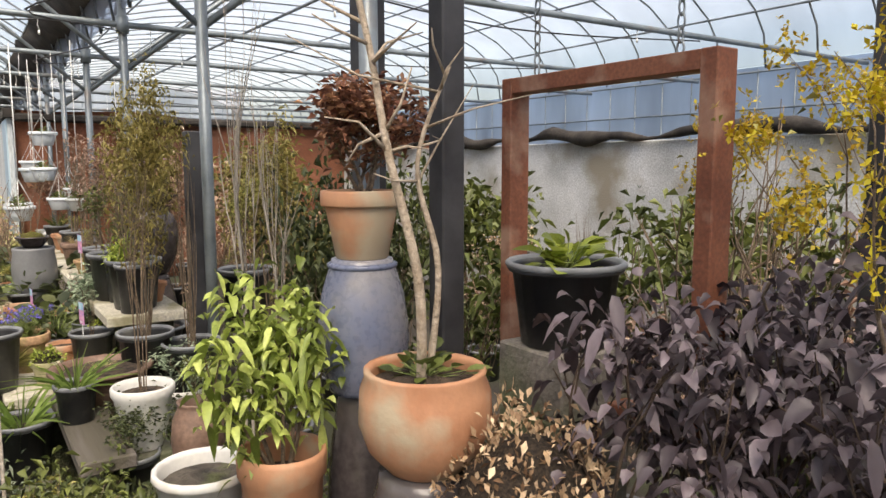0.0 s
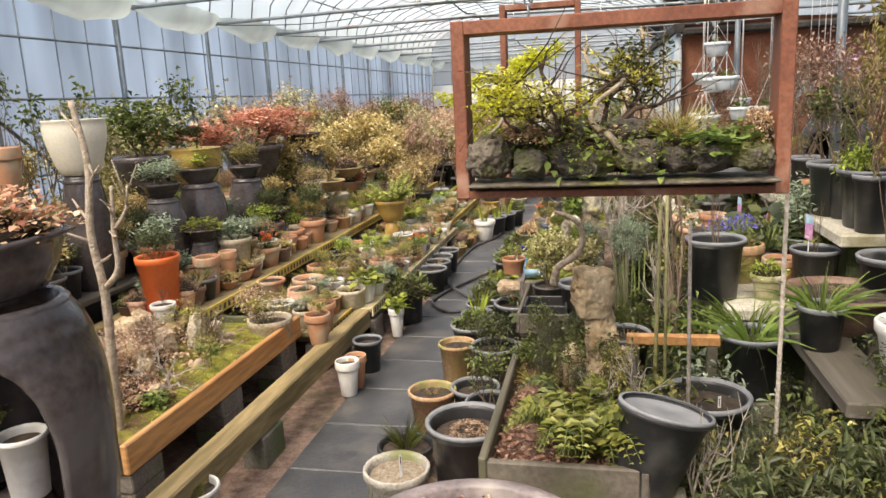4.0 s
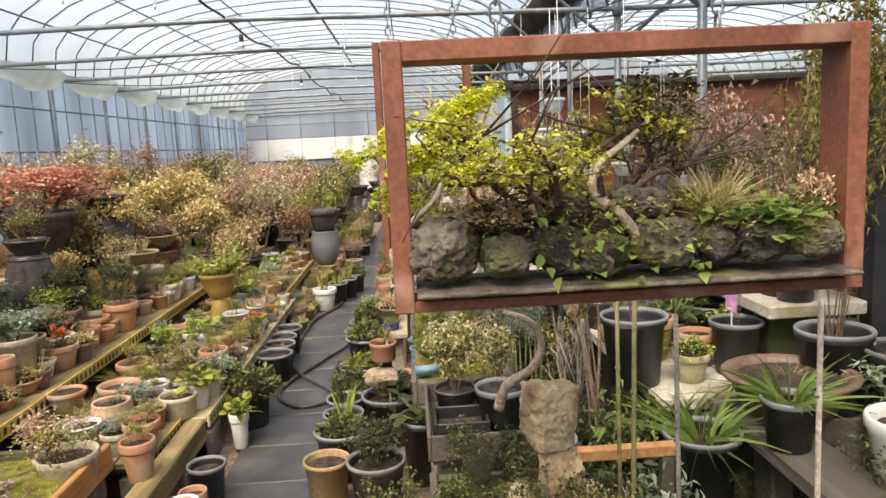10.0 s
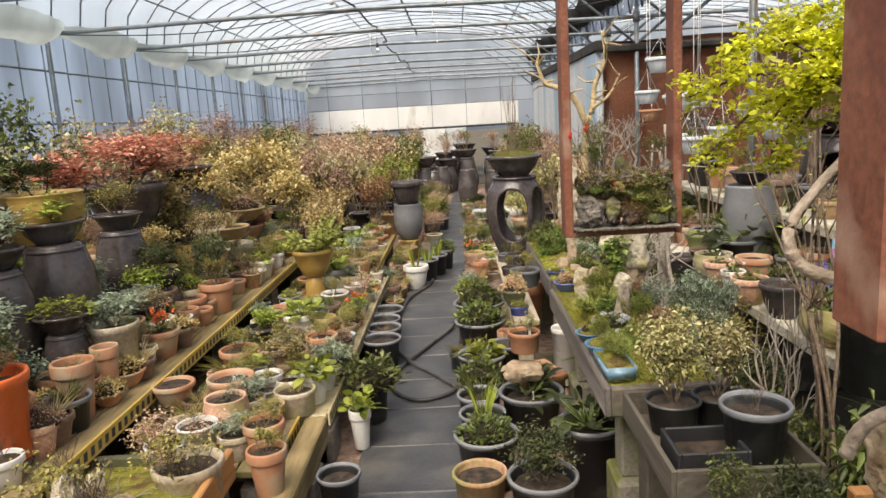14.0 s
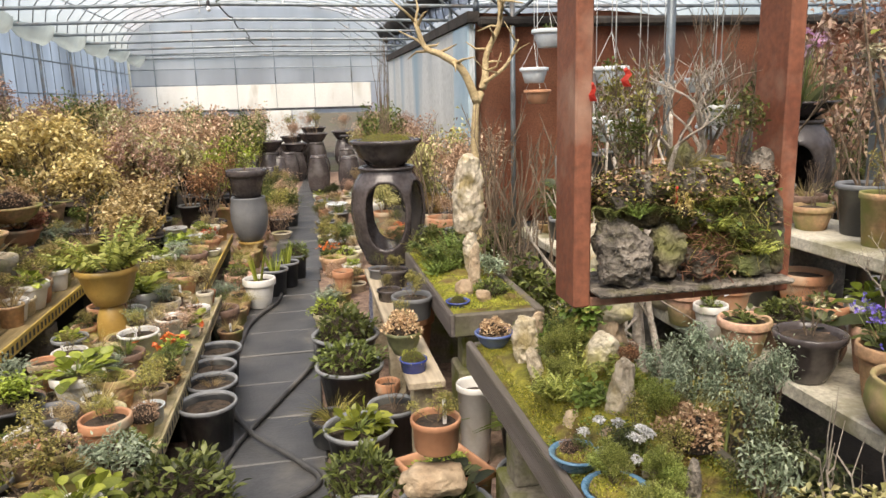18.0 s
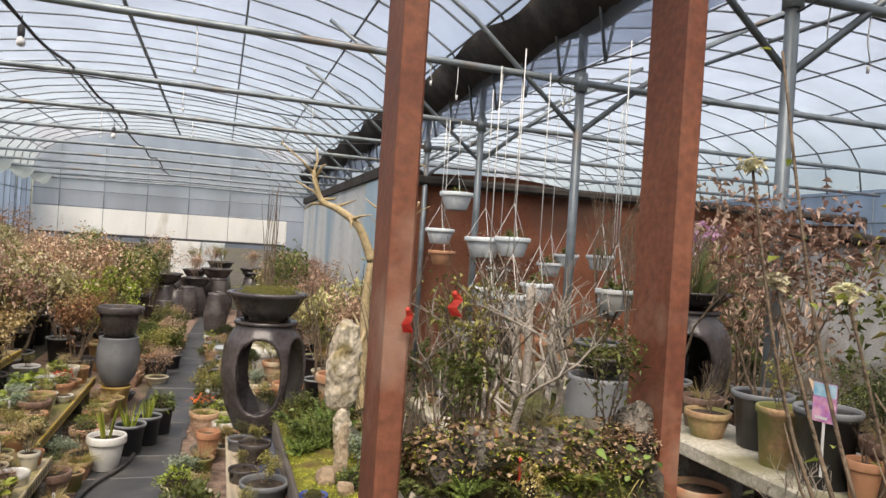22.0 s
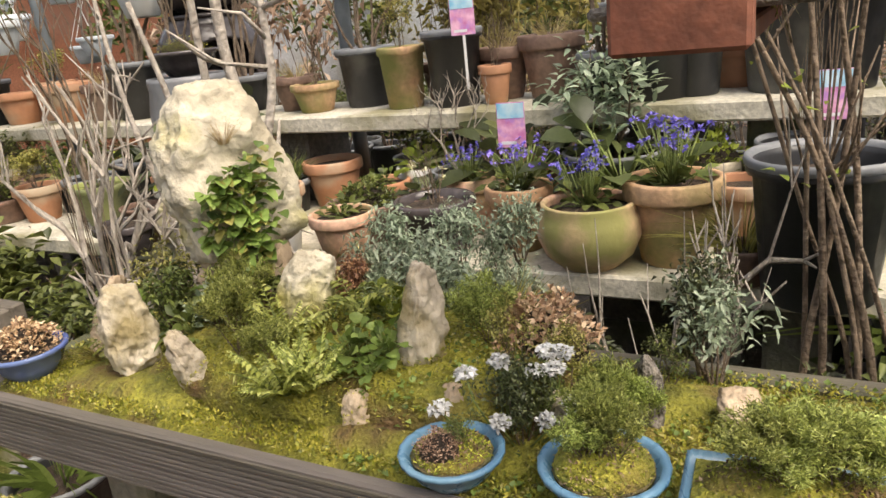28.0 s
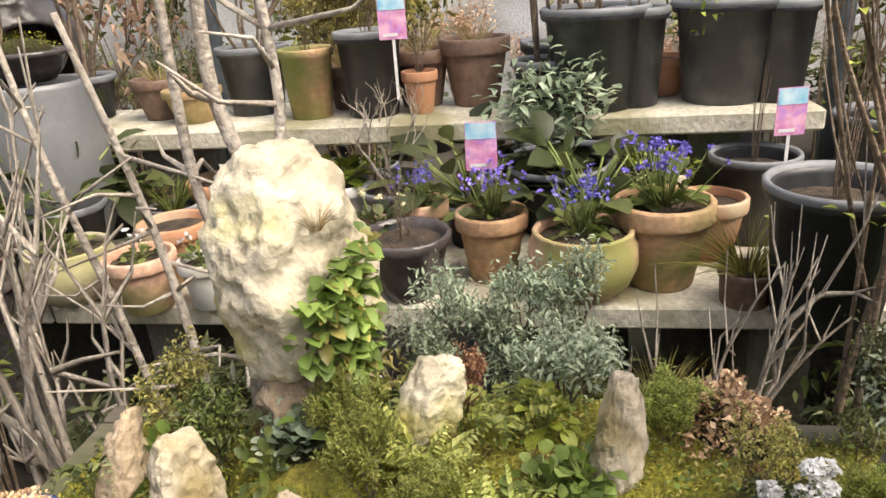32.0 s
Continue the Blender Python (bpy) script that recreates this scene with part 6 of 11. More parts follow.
rg = rock_garden("rock_garden", 0.335, 1.115, 3.6, 1.33, "dark mossy stones with a lime-leaved dwarf tree, ivy and tufted grass")
part("plate", box_bm(-0.39, 0.4, -0.1, 0.09, 0.0, 0.009, 0.003), M["mid_stone"], rg, "pale weathered base plate")
for i, (x, y, z, a, b, c, m) in enumerate(((-0.335, -0.03, 0.07, 0.058, 0.065, 0.062, "mid_stone"), (-0.225, -0.04, 0.05, 0.05, 0.055, 0.042, "dark_stone"), (-0.135, -0.02, 0.055, 0.04, 0.06, 0.046, "dark_stone"), (-0.05, -0.045, 0.045, 0.045, 0.05, 0.036, "mid_stone"), (0.055, -0.035, 0.06, 0.062, 0.06, 0.048, "mid_stone"), (0.16, -0.02, 0.05, 0.05, 0.055, 0.04, "dark_stone"), (0.24, -0.04, 0.06, 0.05, 0.06, 0.05, "dark_stone"), (0.34, -0.035, 0.055, 0.058, 0.06, 0.042, "mid_stone"), (-0.1, 0.02, 0.13, 0.055, 0.05, 0.038, "dark_stone"), (0.04, 0.015, 0.128, 0.062, 0.05, 0.038, "dark_stone"), (-0.26, 0.03, 0.085, 0.06, 0.045, 0.05, "litter_soil"), (0.17, 0.03, 0.085, 0.07, 0.045, 0.045, "litter_soil"), (0.3, 0.03, 0.085, 0.07, 0.045, 0.045, "litter_soil"), (0.0, 0.04, 0.06, 0.36, 0.04, 0.055, "soil"))):
    rock(x, y, 0.01 + z, a, b, c, m, 100 + i, "", 0, 0, 25 * (i % 3) - 25, 0.5, rg, "stone", 5)
for k, line in enumerate(([(-0.15, -0.01, 0.1), (-0.17, -0.02, 0.16), (-0.23, -0.01, 0.2), (-0.28, 0.0, 0.25), (-0.3, 0.0, 0.3)], [(-0.15, -0.01, 0.12), (-0.12, -0.02, 0.18), (-0.06, 0.0, 0.23), (0.0, 0.0, 0.27), (0.06, 0.0, 0.29)], [(-0.13, -0.02, 0.17), (-0.15, -0.02, 0.23), (-0.19, 0.0, 0.29), (-0.2, 0.0, 0.33)], [(0.0, 0.0, 0.14), (0.05, -0.01, 0.19), (0.11, 0.0, 0.2), (0.16, 0.01, 0.23)])):
    trunk_part(rg, line, 0.0075, 140 + k, 8, "dark_bark")
set_plant(rg, "lime_bonsai", 1, -0.16, 0.0, 0.12, 0.27, 0.36, 40)
set_plant(rg, "lime_bonsai", 2, -0.24, 0.02, 0.12, 0.22, 0.3, 160)
set_plant(rg, "lime_bonsai", 0, -0.04, 0.03, 0.13, 0.27, 0.3, 10)
set_plant(rg, "sparse_green", 0, 0.05, 0.03, 0.13, 0.26, 0.3, 70)
set_plant(rg, "sedge", 0, 0.15, -0.01, 0.11, 0.12, 0.12)
set_plant(rg, "straw_tuft", 1, 0.17, -0.01, 0.12, 0.12, 0.14)
set_plant(rg, "sedge", 1, 0.13, 0.0, 0.12, 0.11, 0.1)
for x, y, z, v, w in ((0.22, -0.05, 0.09, 1, 0.12), (0.29, -0.05, 0.095, 2, 0.13), (0.26, -0.07, 0.07, 0, 0.1)):
    set_plant(rg, "heuchera", v, x, y, z, 0.07, w)
set_plant(rg, "brown_heap", 0, -0.25, 0.0, 0.11, 0.045, 0.07)
set_plant(rg, "brown_heap", 1, 0.36, 0.0, 0.1, 0.07, 0.045)
set_plant(rg, "moss_ball", 0, -0.03, -0.07, 0.05, 0.035, 0.04)
set_plant(rg, "fern_green", 1, 0.18, -0.06, 0.05, 0.035, 0.04)
rng_l = np.random.default_rng(60)
ivy_spots = [(-0.03 + 0.09 * q[0], -0.085 - 0.01 * abs(q[1]), 0.075 + 0.035 * q[2]) for q in rng_l.normal(size=(90, 3)).clip(-1.6, 1.6)]
scatter("ivy", rg, ivy_spots, 0.019, "fresh", 61, wide=0.85, outward=(0, -0.9, 0.1))
scatter("ivy_trail", rg, front_spots(rng_l, 70, 0.0, -0.02, 0.1, 0.38, 0.075, 0.06, 0.0), 0.014, "fresh", 65, wide=0.8)
scatter("moss_cover", rg, front_spots(rng_l, 900, 0.0, -0.02, 0.09, 0.38, 0.072, 0.05, -0.4), 0.009, "moss_green", 62, wide=0.4)
scatter("withered_leaf_cover", rg, front_spots(rng_l, 260, 0.0, -0.01, 0.09, 0.38, 0.07, 0.06, 0.1), 0.017, "litter", 63)
scatter("green_leaf_cover", rg, front_spots(rng_l, 130, 0.0, -0.02, 0.09, 0.38, 0.075, 0.07, -0.2), 0.017, "green", 64)

rg2 = rock_garden("rock_garden", 0.25, 0.565, 5.225, 1.163, "pitted grey rocks piled with moss, ferns and withered leaves")
part("plate", box_bm(-0.165, 0.175, -0.085, 0.06, 0.0, 0.009, 0.003), M["grey_stone"], rg2, "pale base plate")
for i, (x, y, z, a, b, c, m, ro) in enumerate(((-0.11, -0.045, 0.064, 0.048, 0.045, 0.056, "grey_stone", 0.62), (-0.032, -0.04, 0.058, 0.033, 0.042, 0.05, "mid_stone", 0.7), (0.022, -0.045, 0.036, 0.03, 0.035, 0.03, "mid_stone", 0.7), (0.158, -0.02, 0.08, 0.02, 0.045, 0.075, "mid_stone", 0.6), (-0.06, 0.005, 0.13, 0.09, 0.05, 0.04, "litter_soil", 0.5), (0.06, 0.0, 0.115, 0.1, 0.05, 0.055, "litter_soil", 0.5), (0.085, -0.01, 0.07, 0.08, 0.05, 0.062, "litter_soil", 0.5), (0.01, -0.035, 0.17, 0.022, 0.025, 0.026, "grey_stone", 0.7), (-0.115, -0.02, 0.15, 0.028, 0.035, 0.026, "dark_stone", 0.6), (-0.06, -0.03, 0.158, 0.032, 0.03, 0.02, "mid_stone", 0.7), (0.125, -0.02, 0.16, 0.04, 0.035, 0.02, "mid_stone", 0.6), (0.08, -0.03, 0.15, 0.024, 0.03, 0.014, "dark_stone", 0.6), (0.11, -0.055, 0.03, 0.035, 0.02, 0.02, "dark_stone", 0.6))):
    rock(x, y, z, a, b, c, m, 20 + i, "", 0, 0, 0, ro, rg2, "stone", 5)
for i, (x, y, z, a, b, c, pk) in enumerate(((0.0, -0.02, 0.19, 0.026, 0.022, 0.045, 0.4), (0.142, -0.01, 0.165, 0.024, 0.03, 0.055, 0.3), (0.07, -0.03, 0.17, 0.022, 0.02, 0.03, 0.3), (-0.075, -0.035, 0.165, 0.024, 0.02, 0.03, 0.2))):
    rock(x, y, z, a, b, c, "grey_stone" if i % 2 else "mid_stone", 320 + i, "", 0, 8 * i - 10, 40 * i, 0.65, rg2, "stone", 5, pk)
rng_l = np.random.default_rng(50)
top_spots = lambda n: front_spots(rng_l, n, 0.0, -0.005, 0.15, 0.15, 0.055, 0.045, -0.2)
side_spots = lambda n: front_spots(rng_l, n, 0.085, -0.012, 0.085, 0.085, 0.055, 0.085, -0.85)
scatter("withered_leaf_cover", rg2, np.array(top_spots(900) + side_spots(160)), 0.008, "litter", 51)
scatter("moss_cover", rg2, np.array(top_spots(1100) + side_spots(900)), 0.006, "moss_green", 52, wide=0.4)
scatter("green_leaf_cover", rg2, np.array(top_spots(160) + side_spots(200)), 0.008, "green", 53)
scatter("pale_leaf_cover", rg2, np.array(top_spots(420) + side_spots(60)), 0.008, "dry_pale", 54, wide=0.8)
scatter("grass_cover", rg2, np.array(side_spots(420)), 0.03, "olive", 56, lift=-0.6, wide=0.05)
scatter("root_tangle", rg2, np.array(front_spots(rng_l, 260, 0.022, -0.045, 0.05, 0.035, 0.04, 0.045)), 0.026, "russet", 57, wide=0.07)
scatter("ivy", rg2, front_spots(rng_l, 60, 0.09, -0.025, 0.12, 0.065, 0.06, 0.07), 0.013, "fresh", 55, wide=0.6)
for x, y, z, st, v, h, w in ((0.03, 0.0, 0.17, "twigs_pale", 1, 0.24, 0.3), (-0.08, 0.02, 0.17, "sparse", 1, 0.2, 0.16), (-0.04, -0.01, 0.16, "twigs_pale", 2, 0.22, 0.3), (-0.12, -0.02, 0.165, "sparse_green", 1, 0.13, 0.12), (-0.06, 0.0, 0.16, "twigs", 1, 0.26, 0.2), (0.11, 0.0, 0.17, "sparse_green", 2, 0.14, 0.14), (-0.135, -0.05, 0.115, "fern_green", 0, 0.035, 0.035), (-0.09, -0.05, 0.12, "cypress", 0, 0.04, 0.04), (-0.02, -0.055, 0.105, "fern_green", 1, 0.04, 0.04), (0.04, -0.06, 0.09, "spray_fern", 0, 0.045, 0.05), (0.075, -0.06, 0.07, "fern_green", 0, 0.045, 0.05), (0.11, -0.06, 0.05, "spray_fern", 1, 0.045, 0.05), (0.05, -0.05, 0.12, "fern", 2, 0.04, 0.045), (0.14, -0.04, 0.03, "fern_green", 1, 0.05, 0.05), (0.0, -0.03, 0.19, "sedge", 0, 0.05, 0.05), (0.14, -0.02, 0.165, "dry_mound", 0, 0.025, 0.04), (0.09, -0.02, 0.16, "dry_mound", 1, 0.02, 0.04), (-0.05, -0.04, 0.155, "moss_ball", 1, 0.02, 0.03), (-0.02, -0.05, 0.12, "yellow_mound", 0, 0.03, 0.025), (0.015, -0.06, 0.105, "purple_small", 0, 0.03, 0.03)):
    set_plant(rg2, st, v, x, y, z, h, w)

# ---- onggi jars ----
def holed_jar(name, x, y, z, r, h, mat, windows, label, profile="jar", rz=0):
    """A jar with round-cornered openings cut through its wall: windows are (angle, half width, low, high) in degrees and parts of the height."""
    t = thing(name, x, y, z, label, "jar", "", rz)
    prof = [(r * a, h * b) for a, b in POT_PROFILES[profile][:7]]
    fine = []
    for (r0, h0), (r1, h1) in zip(prof, prof[1:]):
        n = max(1, int(abs(h1 - h0) / (h * 0.014)))
        for k in range(n):
            q = k / n
            fine.append((r0 + (r1 - r0) * q, h0 + (h1 - h0) * q))
    fine.append(prof[-1])
    seg = 112
    bm = bmesh.new()
    rows = []
    for i, (rr_, hh) in enumerate(fine):
        sm = sum(f[0] for f in fine[max(0, i - 4):i + 5]) / len(fine[max(0, i - 4):i + 5]) if 3 < i < len(fine) - 6 else rr_
        rows.append([bm.verts.new((sm * math.cos(2 * math.pi * k / seg), sm * math.sin(2 * math.pi * k / seg), hh)) for k in range(seg)])
    for i in range(len(rows) - 1):
        for k in range(seg):
            a, hh = 360 * (k + 0.5) / seg, (fine[i][1] + fine[i + 1][1]) / 2 / h
            inside = False
            for wa, hw, lo, hi in windows:
                da = (a - wa + 180) % 360 - 180
                u, v = da / hw, (hh - (lo + hi) / 2) / ((hi - lo) / 2)
                inside |= abs(u) ** 2.6 + abs(v) ** 2.6 < 1
            if not inside:
                bm.faces.new((rows[i][k], rows[i][(k + 1) % seg], rows[i + 1][(k + 1) % seg], rows[i + 1][k]))
    loose = [v for v in bm.verts if not v.link_faces]
    bmesh.ops.delete(bm, geom=loose, context="VERTS")
    rim_next = {v: [e.other_vert(v).co for e in v.link_edges if e.is_boundary] for v in bm.verts if v.is_boundary and 0.05 * h < v.co.z < 0.95 * h}
    for _ in range(14):
        moved = {v: v.co * 0.5 + sum((c for c in near), Vector()) * (0.5 / len(near)) for v, near in rim_next.items()}
        for v, co in moved.items():
            flat = math.hypot(v.co.x, v.co.y) / max(1e-6, math.hypot(co.x, co.y))
            v.co = Vector((co.x * flat, co.y * flat, co.z))
    bmesh.ops.recalc_face_normals(bm, faces=bm.faces[:])
    bmesh.ops.solidify(bm, geom=bm.faces[:], thickness=r * 0.07)
    part("wall", bm, M[mat], t, "", True)
    vs, fs = lathe([(prof[-1][0] * 0.98, h * 0.955), (prof[-1][0] * 1.06, h * 0.965), (prof[-1][0] * 1.07, h * 0.99), (prof[-1][0] * 1.0, h), (prof[-1][0] * 0.88, h * 0.995), (prof[-1][0] * 0.86, h * 0.955)], 40)
    link_mesh("lip", mesh_of("lip", vs, fs[:-1], M[mat], True), t)
    vs, fs = lathe([(r * 0.62, 0.0), (r * 0.62, h * 0.03), (0.001, h * 0.03)], 30)
    link_mesh("base", mesh_of("base", vs, fs, M[mat], True), t)
    return t


bj = holed_jar("cutaway_jar", -0.815, 3.05, 0.0, 0.245, 1.13, "onggi", [(281, 56, 0.28, 0.93)], "big dark onggi jar with a wide opening cut in its side", "shouldered")
basin = potted(-0.815, 3.05, 1.135, 0.225, 0.14, "basin", "onggi", "leaf_litter", 0.13, 0.23, "dark clay basin heaped with withered brown leaves, set on a cut-open jar", name="planter_bowl", rz=10)
basin.rotation_euler.y = radians(-8)
scatter("green_leaf_cover", basin, front_spots(np.random.default_rng(33), 160, 0, 0, 0.14, 0.2, 0.2, 0.12, 0.1), 0.024, "olive", 34)
scatter("russet_leaf_cover", basin, front_spots(np.random.default_rng(35), 260, 0, 0, 0.14, 0.21, 0.21, 0.13, 0.05), 0.024, "rust", 36)
tagged(link_mesh("inner_stand", pot_mesh("inverted", 0.13, 0.6, "onggi"), None, "", pose(-0.8, 3.02, 0.032)), "upturned dark pot inside the cut jar", "pot")
potted(-0.87, 2.97, 0.632, 0.055, 0.11, "flower", "terracotta", "bush", 0.17, 0.2, "small terracotta pot with a leafy plant inside the cut jar")
potted(-0.74, 3.0, 0.632, 0.06, 0.17, "nursery", "white_plastic", None, label="white plastic pot inside the cut jar")


def glass_jar(x, y, z):
    t = thing("glass_jar", x, y, z, "empty clear glass jar", "jar", "glass jars")
    prof = [(0.05, 0), (0.056, 0.006), (0.058, 0.02), (0.058, 0.09), (0.05, 0.11), (0.042, 0.118), (0.044, 0.122), (0.044, 0.14), (0.041, 0.14), (0.039, 0.118), (0.047, 0.106), (0.054, 0.088), (0.054, 0.02), (0.046, 0.008), (0.001, 0.008)]
    vs, fs = lathe(prof, 24)
    link_mesh("glass", mesh_of("glass", vs, fs, M["jar_glass"], True), t)
    return t


stand = thing("side_planter", -1.25, 2.55, 0, "timber planting box with moss and stones", "planter")
part("front_board", box_bm(0.3, 0.33, -0.5, 0.35, 0.45, 0.58, 0.005), M["orange_timber"], stand)
part("end_board", box_bm(-0.5, 0.3, 0.32, 0.35, 0.45, 0.575, 0.005), M["orange_timber"], stand)
part("base", box_bm(-0.5, 0.3, -0.5, 0.32, 0.45, 0.5, 0), M["grey_timber"], stand)
for xx in (-0.42, 0.24):
    for yy in (-0.42, 0.25):
        part("leg", box_bm(xx - 0.05, xx + 0.05, yy - 0.05, yy + 0.05, -0.03, 0.45, 0.005), M["block"], stand)
moss_sheet("moss", stand, -0.5, 0.3, -0.5, 0.32, 0.545, 0.02, 6)
moss_tufts(stand, -0.48, 0.28, -0.48, 0.3, 0.555, 1500, 6)
gs = thing("jar_stand", -0.78, 2.62, 0, "old concrete block beside the cut jar", "block")
part("block", box_bm(-0.14, 0.14, -0.1, 0.1, -0.03, 0.52, 0.008), M["block"], gs)
glass_jar(-0.84, 2.62, 0.52)
glass_jar(-0.71, 2.63, 0.52)

# openwork jar by the aisle
tagged(link_mesh("jar_pedestal", pot_mesh("inverted", 0.16, 0.42, "blue_onggi"), None, "", pose(0.33, 8.8, 0)), "upturned dark jar serving as a pedestal", "jar")
holed_jar("openwork_jar", 0.33, 8.8, 0.42, 0.25, 0.64, "onggi", [(250, 33, 0.17, 0.86), (318, 27, 0.17, 0.86), (70, 33, 0.17, 0.86), (150, 27, 0.17, 0.86)], "dark onggi jar with tall oval openings on an upturned jar", rz=8)
potted(0.33, 8.8, 1.06, 0.225, 0.17, "bowl", "onggi", "sticks", 0.62, 0.45, "wide dark bowl with moss and bare stems on the openwork jar", name="planter_bowl", soil="moss")
potted(0.36, 8.72, 0.44, 0.08, 0.07, "bowl", "onggi", "bush_dark", 0.16, 0.16, "small dark bowl with foliage inside the openwork jar")
# egg-shaped grey jar on a mustard stand with a bowl on top
tagged(link_mesh("clay_stand", pot_mesh("tall", 0.12, 0.2, "mustard_glaze"), None, "", pose(-0.74, 11.1, 0)), "mustard glazed clay stand", "stand")
tagged(link_mesh("grey_jar", pot_mesh("round", 0.175, 0.42, "grey_onggi"), None, "", pose(-0.74, 11.1, 0.2)), "smooth grey egg-shaped jar on a clay stand", "jar")
potted(-0.74, 11.1, 0.62, 0.185, 0.26, "flower", "onggi", "twigs", 0.2, 0.25, "dark clay bowl with bare twigs on the grey jar", name="planter_bowl")

# ---- stones on the moss trays and in the bed ----
def standing_stone(x, y, z, w, d, h, mat, v, label, ry=0, rz=0):
    t = rock(x, y, z + h * 0.47, w, d, h * 0.53, mat, v, label, 0, ry, rz, 0.4, None, "standing_stone", 5)
    return t


rock(0.53, 5.75, 0.68, 0.155, 0.36, 0.085, "moss", 71, "low mossy hill rising on the moss tray", 0, 0, 0, 0.25, None, "moss_mound", 5)
for x, y, z, sx, sy, sz, mat, v, ry, rz, ro, pk, lb in (
        (0.595, 5.97, 0.79, 0.085, 0.075, 0.1, "stump_stone", 72, 0, 0, 0.45, 0.0, "brown fluted rock under the cream stone"),
        (0.59, 5.985, 0.975, 0.106, 0.08, 0.15, "cut_stone", 3, -4, -28, 0.42, 0.22, "large cream limestone block standing on the moss tray"),
        (0.42, 6.08, 0.76, 0.045, 0.03, 0.085, "white_stone", 4, -7, -25, 0.5, 0.2, "slim pale stone standing on the moss tray"),
        (0.475, 6.19, 0.75, 0.03, 0.024, 0.075, "tan_stone", 8, 16, -25, 0.5, 0.5, "slim tan stone standing on the moss tray"),
        (0.405, 5.945, 0.735, 0.026, 0.022, 0.058, "white_stone", 5, -10, -25, 0.5, 0.35, "small pale stone standing on the moss tray"),
        (0.535, 5.815, 0.805, 0.042, 0.03, 0.068, "cut_stone", 6, 26, -60, 0.5, 0.2, "pale leaning stone on the moss tray"),
        (0.495, 5.595, 0.782, 0.034, 0.03, 0.1, "white_stone", 7, 6, -25, 0.45, 0.35, "white upright stone on the moss tray"),
        (0.513, 5.302, 0.72, 0.015, 0.02, 0.055, "grey_stone", 76, 3, 0, 0.4, 0.3, "slim grey stone behind the white flowers"),
        (0.4, 5.645, 0.708, 0.026, 0.022, 0.03, "tan_stone", 77, 0, 0, 0.5, 0.3, "small tan stone in the moss"),
        (0.43, 5.52, 0.712, 0.03, 0.022, 0.035, "tan_stone", 78, 0, 30, 0.5, 0.3, "small tan stone in the moss"),
        (0.53, 5.2, 0.705, 0.036, 0.028, 0.024, "tan_stone", 79, 0, 10, 0.5, 0.2, "small tan stone on the moss tray"),
        (0.475, 5.4, 0.708, 0.024, 0.02, 0.026, "white_stone", 80, 0, 70, 0.5, 0.2, "small pale stone among the white flowers")):
    rock(x, y, z, sx, sy, sz, mat, v, lb, 0, ry, rz, ro, None, "standing_stone" if sz > 0.05 else "rock", 5, pk)
rock(0.6, 7.62, 1.0, 0.078, 0.06, 0.21, "white_stone", 13, "broad pitted pillar stone standing on a slimmer stone", 0, 0, 15, 0.55, None, "standing_stone", 5, 0.05)
rock(0.615, 7.62, 0.7, 0.045, 0.04, 0.13, "white_stone", 84, "slim pitted stone under the pillar stone", 0, -4, 0, 0.6, None, "standing_stone", 5, 0.0)
standing_stone(0.58, 7.42, 0.56, 0.03, 0.03, 0.24, "tan_stone", 14, "slim pitted stone on the moss tray", 3, 0)
rock(0.5, 7.3, 0.6, 0.04, 0.05, 0.05, "tan_stone", 15, "low tan stone on the moss tray")
rock(0.56, 7.16, 0.6, 0.035, 0.03, 0.03, "tan_stone", 16, "low tan stone on the moss tray")
rock(0.662, 4.05, 0.89, 0.082, 0.062, 0.098, "sand_stone", 17, "blocky sandstone top of a rock column in the planting bed", 0, 3, 20, 0.4, None, "rock", 5)
rock(0.69, 4.06, 0.735, 0.066, 0.06, 0.1, "sand_stone", 18, "craggy sandstone block in the middle of a rock column", 0, -4, 30, 0.45, None, "rock", 5)
rock(0.712, 4.07, 0.6, 0.085, 0.072, 0.09, "sand_stone", 19, "sandstone foot of a rock column in the planting bed", 0, 0, 70, 0.45, None, "rock", 5)
rock(0.58, 4.1, 0.6, 0.042, 0.04, 0.09, "sand_stone", 28, "small sandstone leaning on the rock column", 0, 8, 0, 0.45, None, "rock", 5, 0.3)
for i, (x, y, s) in enumerate(((0.62, 4.3, 0.055), (0.5, 3.95, 0.04), (0.47, 4.25, 0.045), (0.72, 4.3, 0.06))):
    rock(x, y, 0.51 + s * 0.6, s, s * 0.8, s * 0.8, "sand_stone", 30 + i, "tan stone lying in the planting bed", 0, 0, 70 * i)
for i, (x, y, sx, sz) in enumerate(((-1.64, 4.64, 0.1, 0.15), (-1.52, 4.74, 0.06, 0.1), (-1.42, 4.87, 0.06, 0.12), (-1.42, 4.42, 0.05, 0.075), (-1.5, 4.52, 0.055, 0.09), (-1.28, 4.63, 0.045, 0.03), (-1.74, 4.48, 0.08, 0.12), (-1.72, 4.88, 0.07, 0.13), (-1.33, 5.06, 0.035, 0.03), (-1.24, 4.24, 0.04, 0.05), (-1.4, 4.12, 0.065, 0.1), (-1.56, 4.2, 0.085, 0.14), (-1.3, 4.0, 0.06, 0.08), (-1.62, 5.1, 0.06, 0.07), (-1.5, 5.2, 0.04, 0.04))):
    rock(x, y, 0.31 + sz * 0.8, sx, sx * 0.8, sz, ("sand_stone", "tan_stone", "white_stone", "sand_stone")[i % 4], 240 + i, "craggy sand-coloured stone on the moss box", 0, 6 * (i % 3) - 6, 50 * i, 0.5, None, "rock", 5, 0.15 * (i % 3))


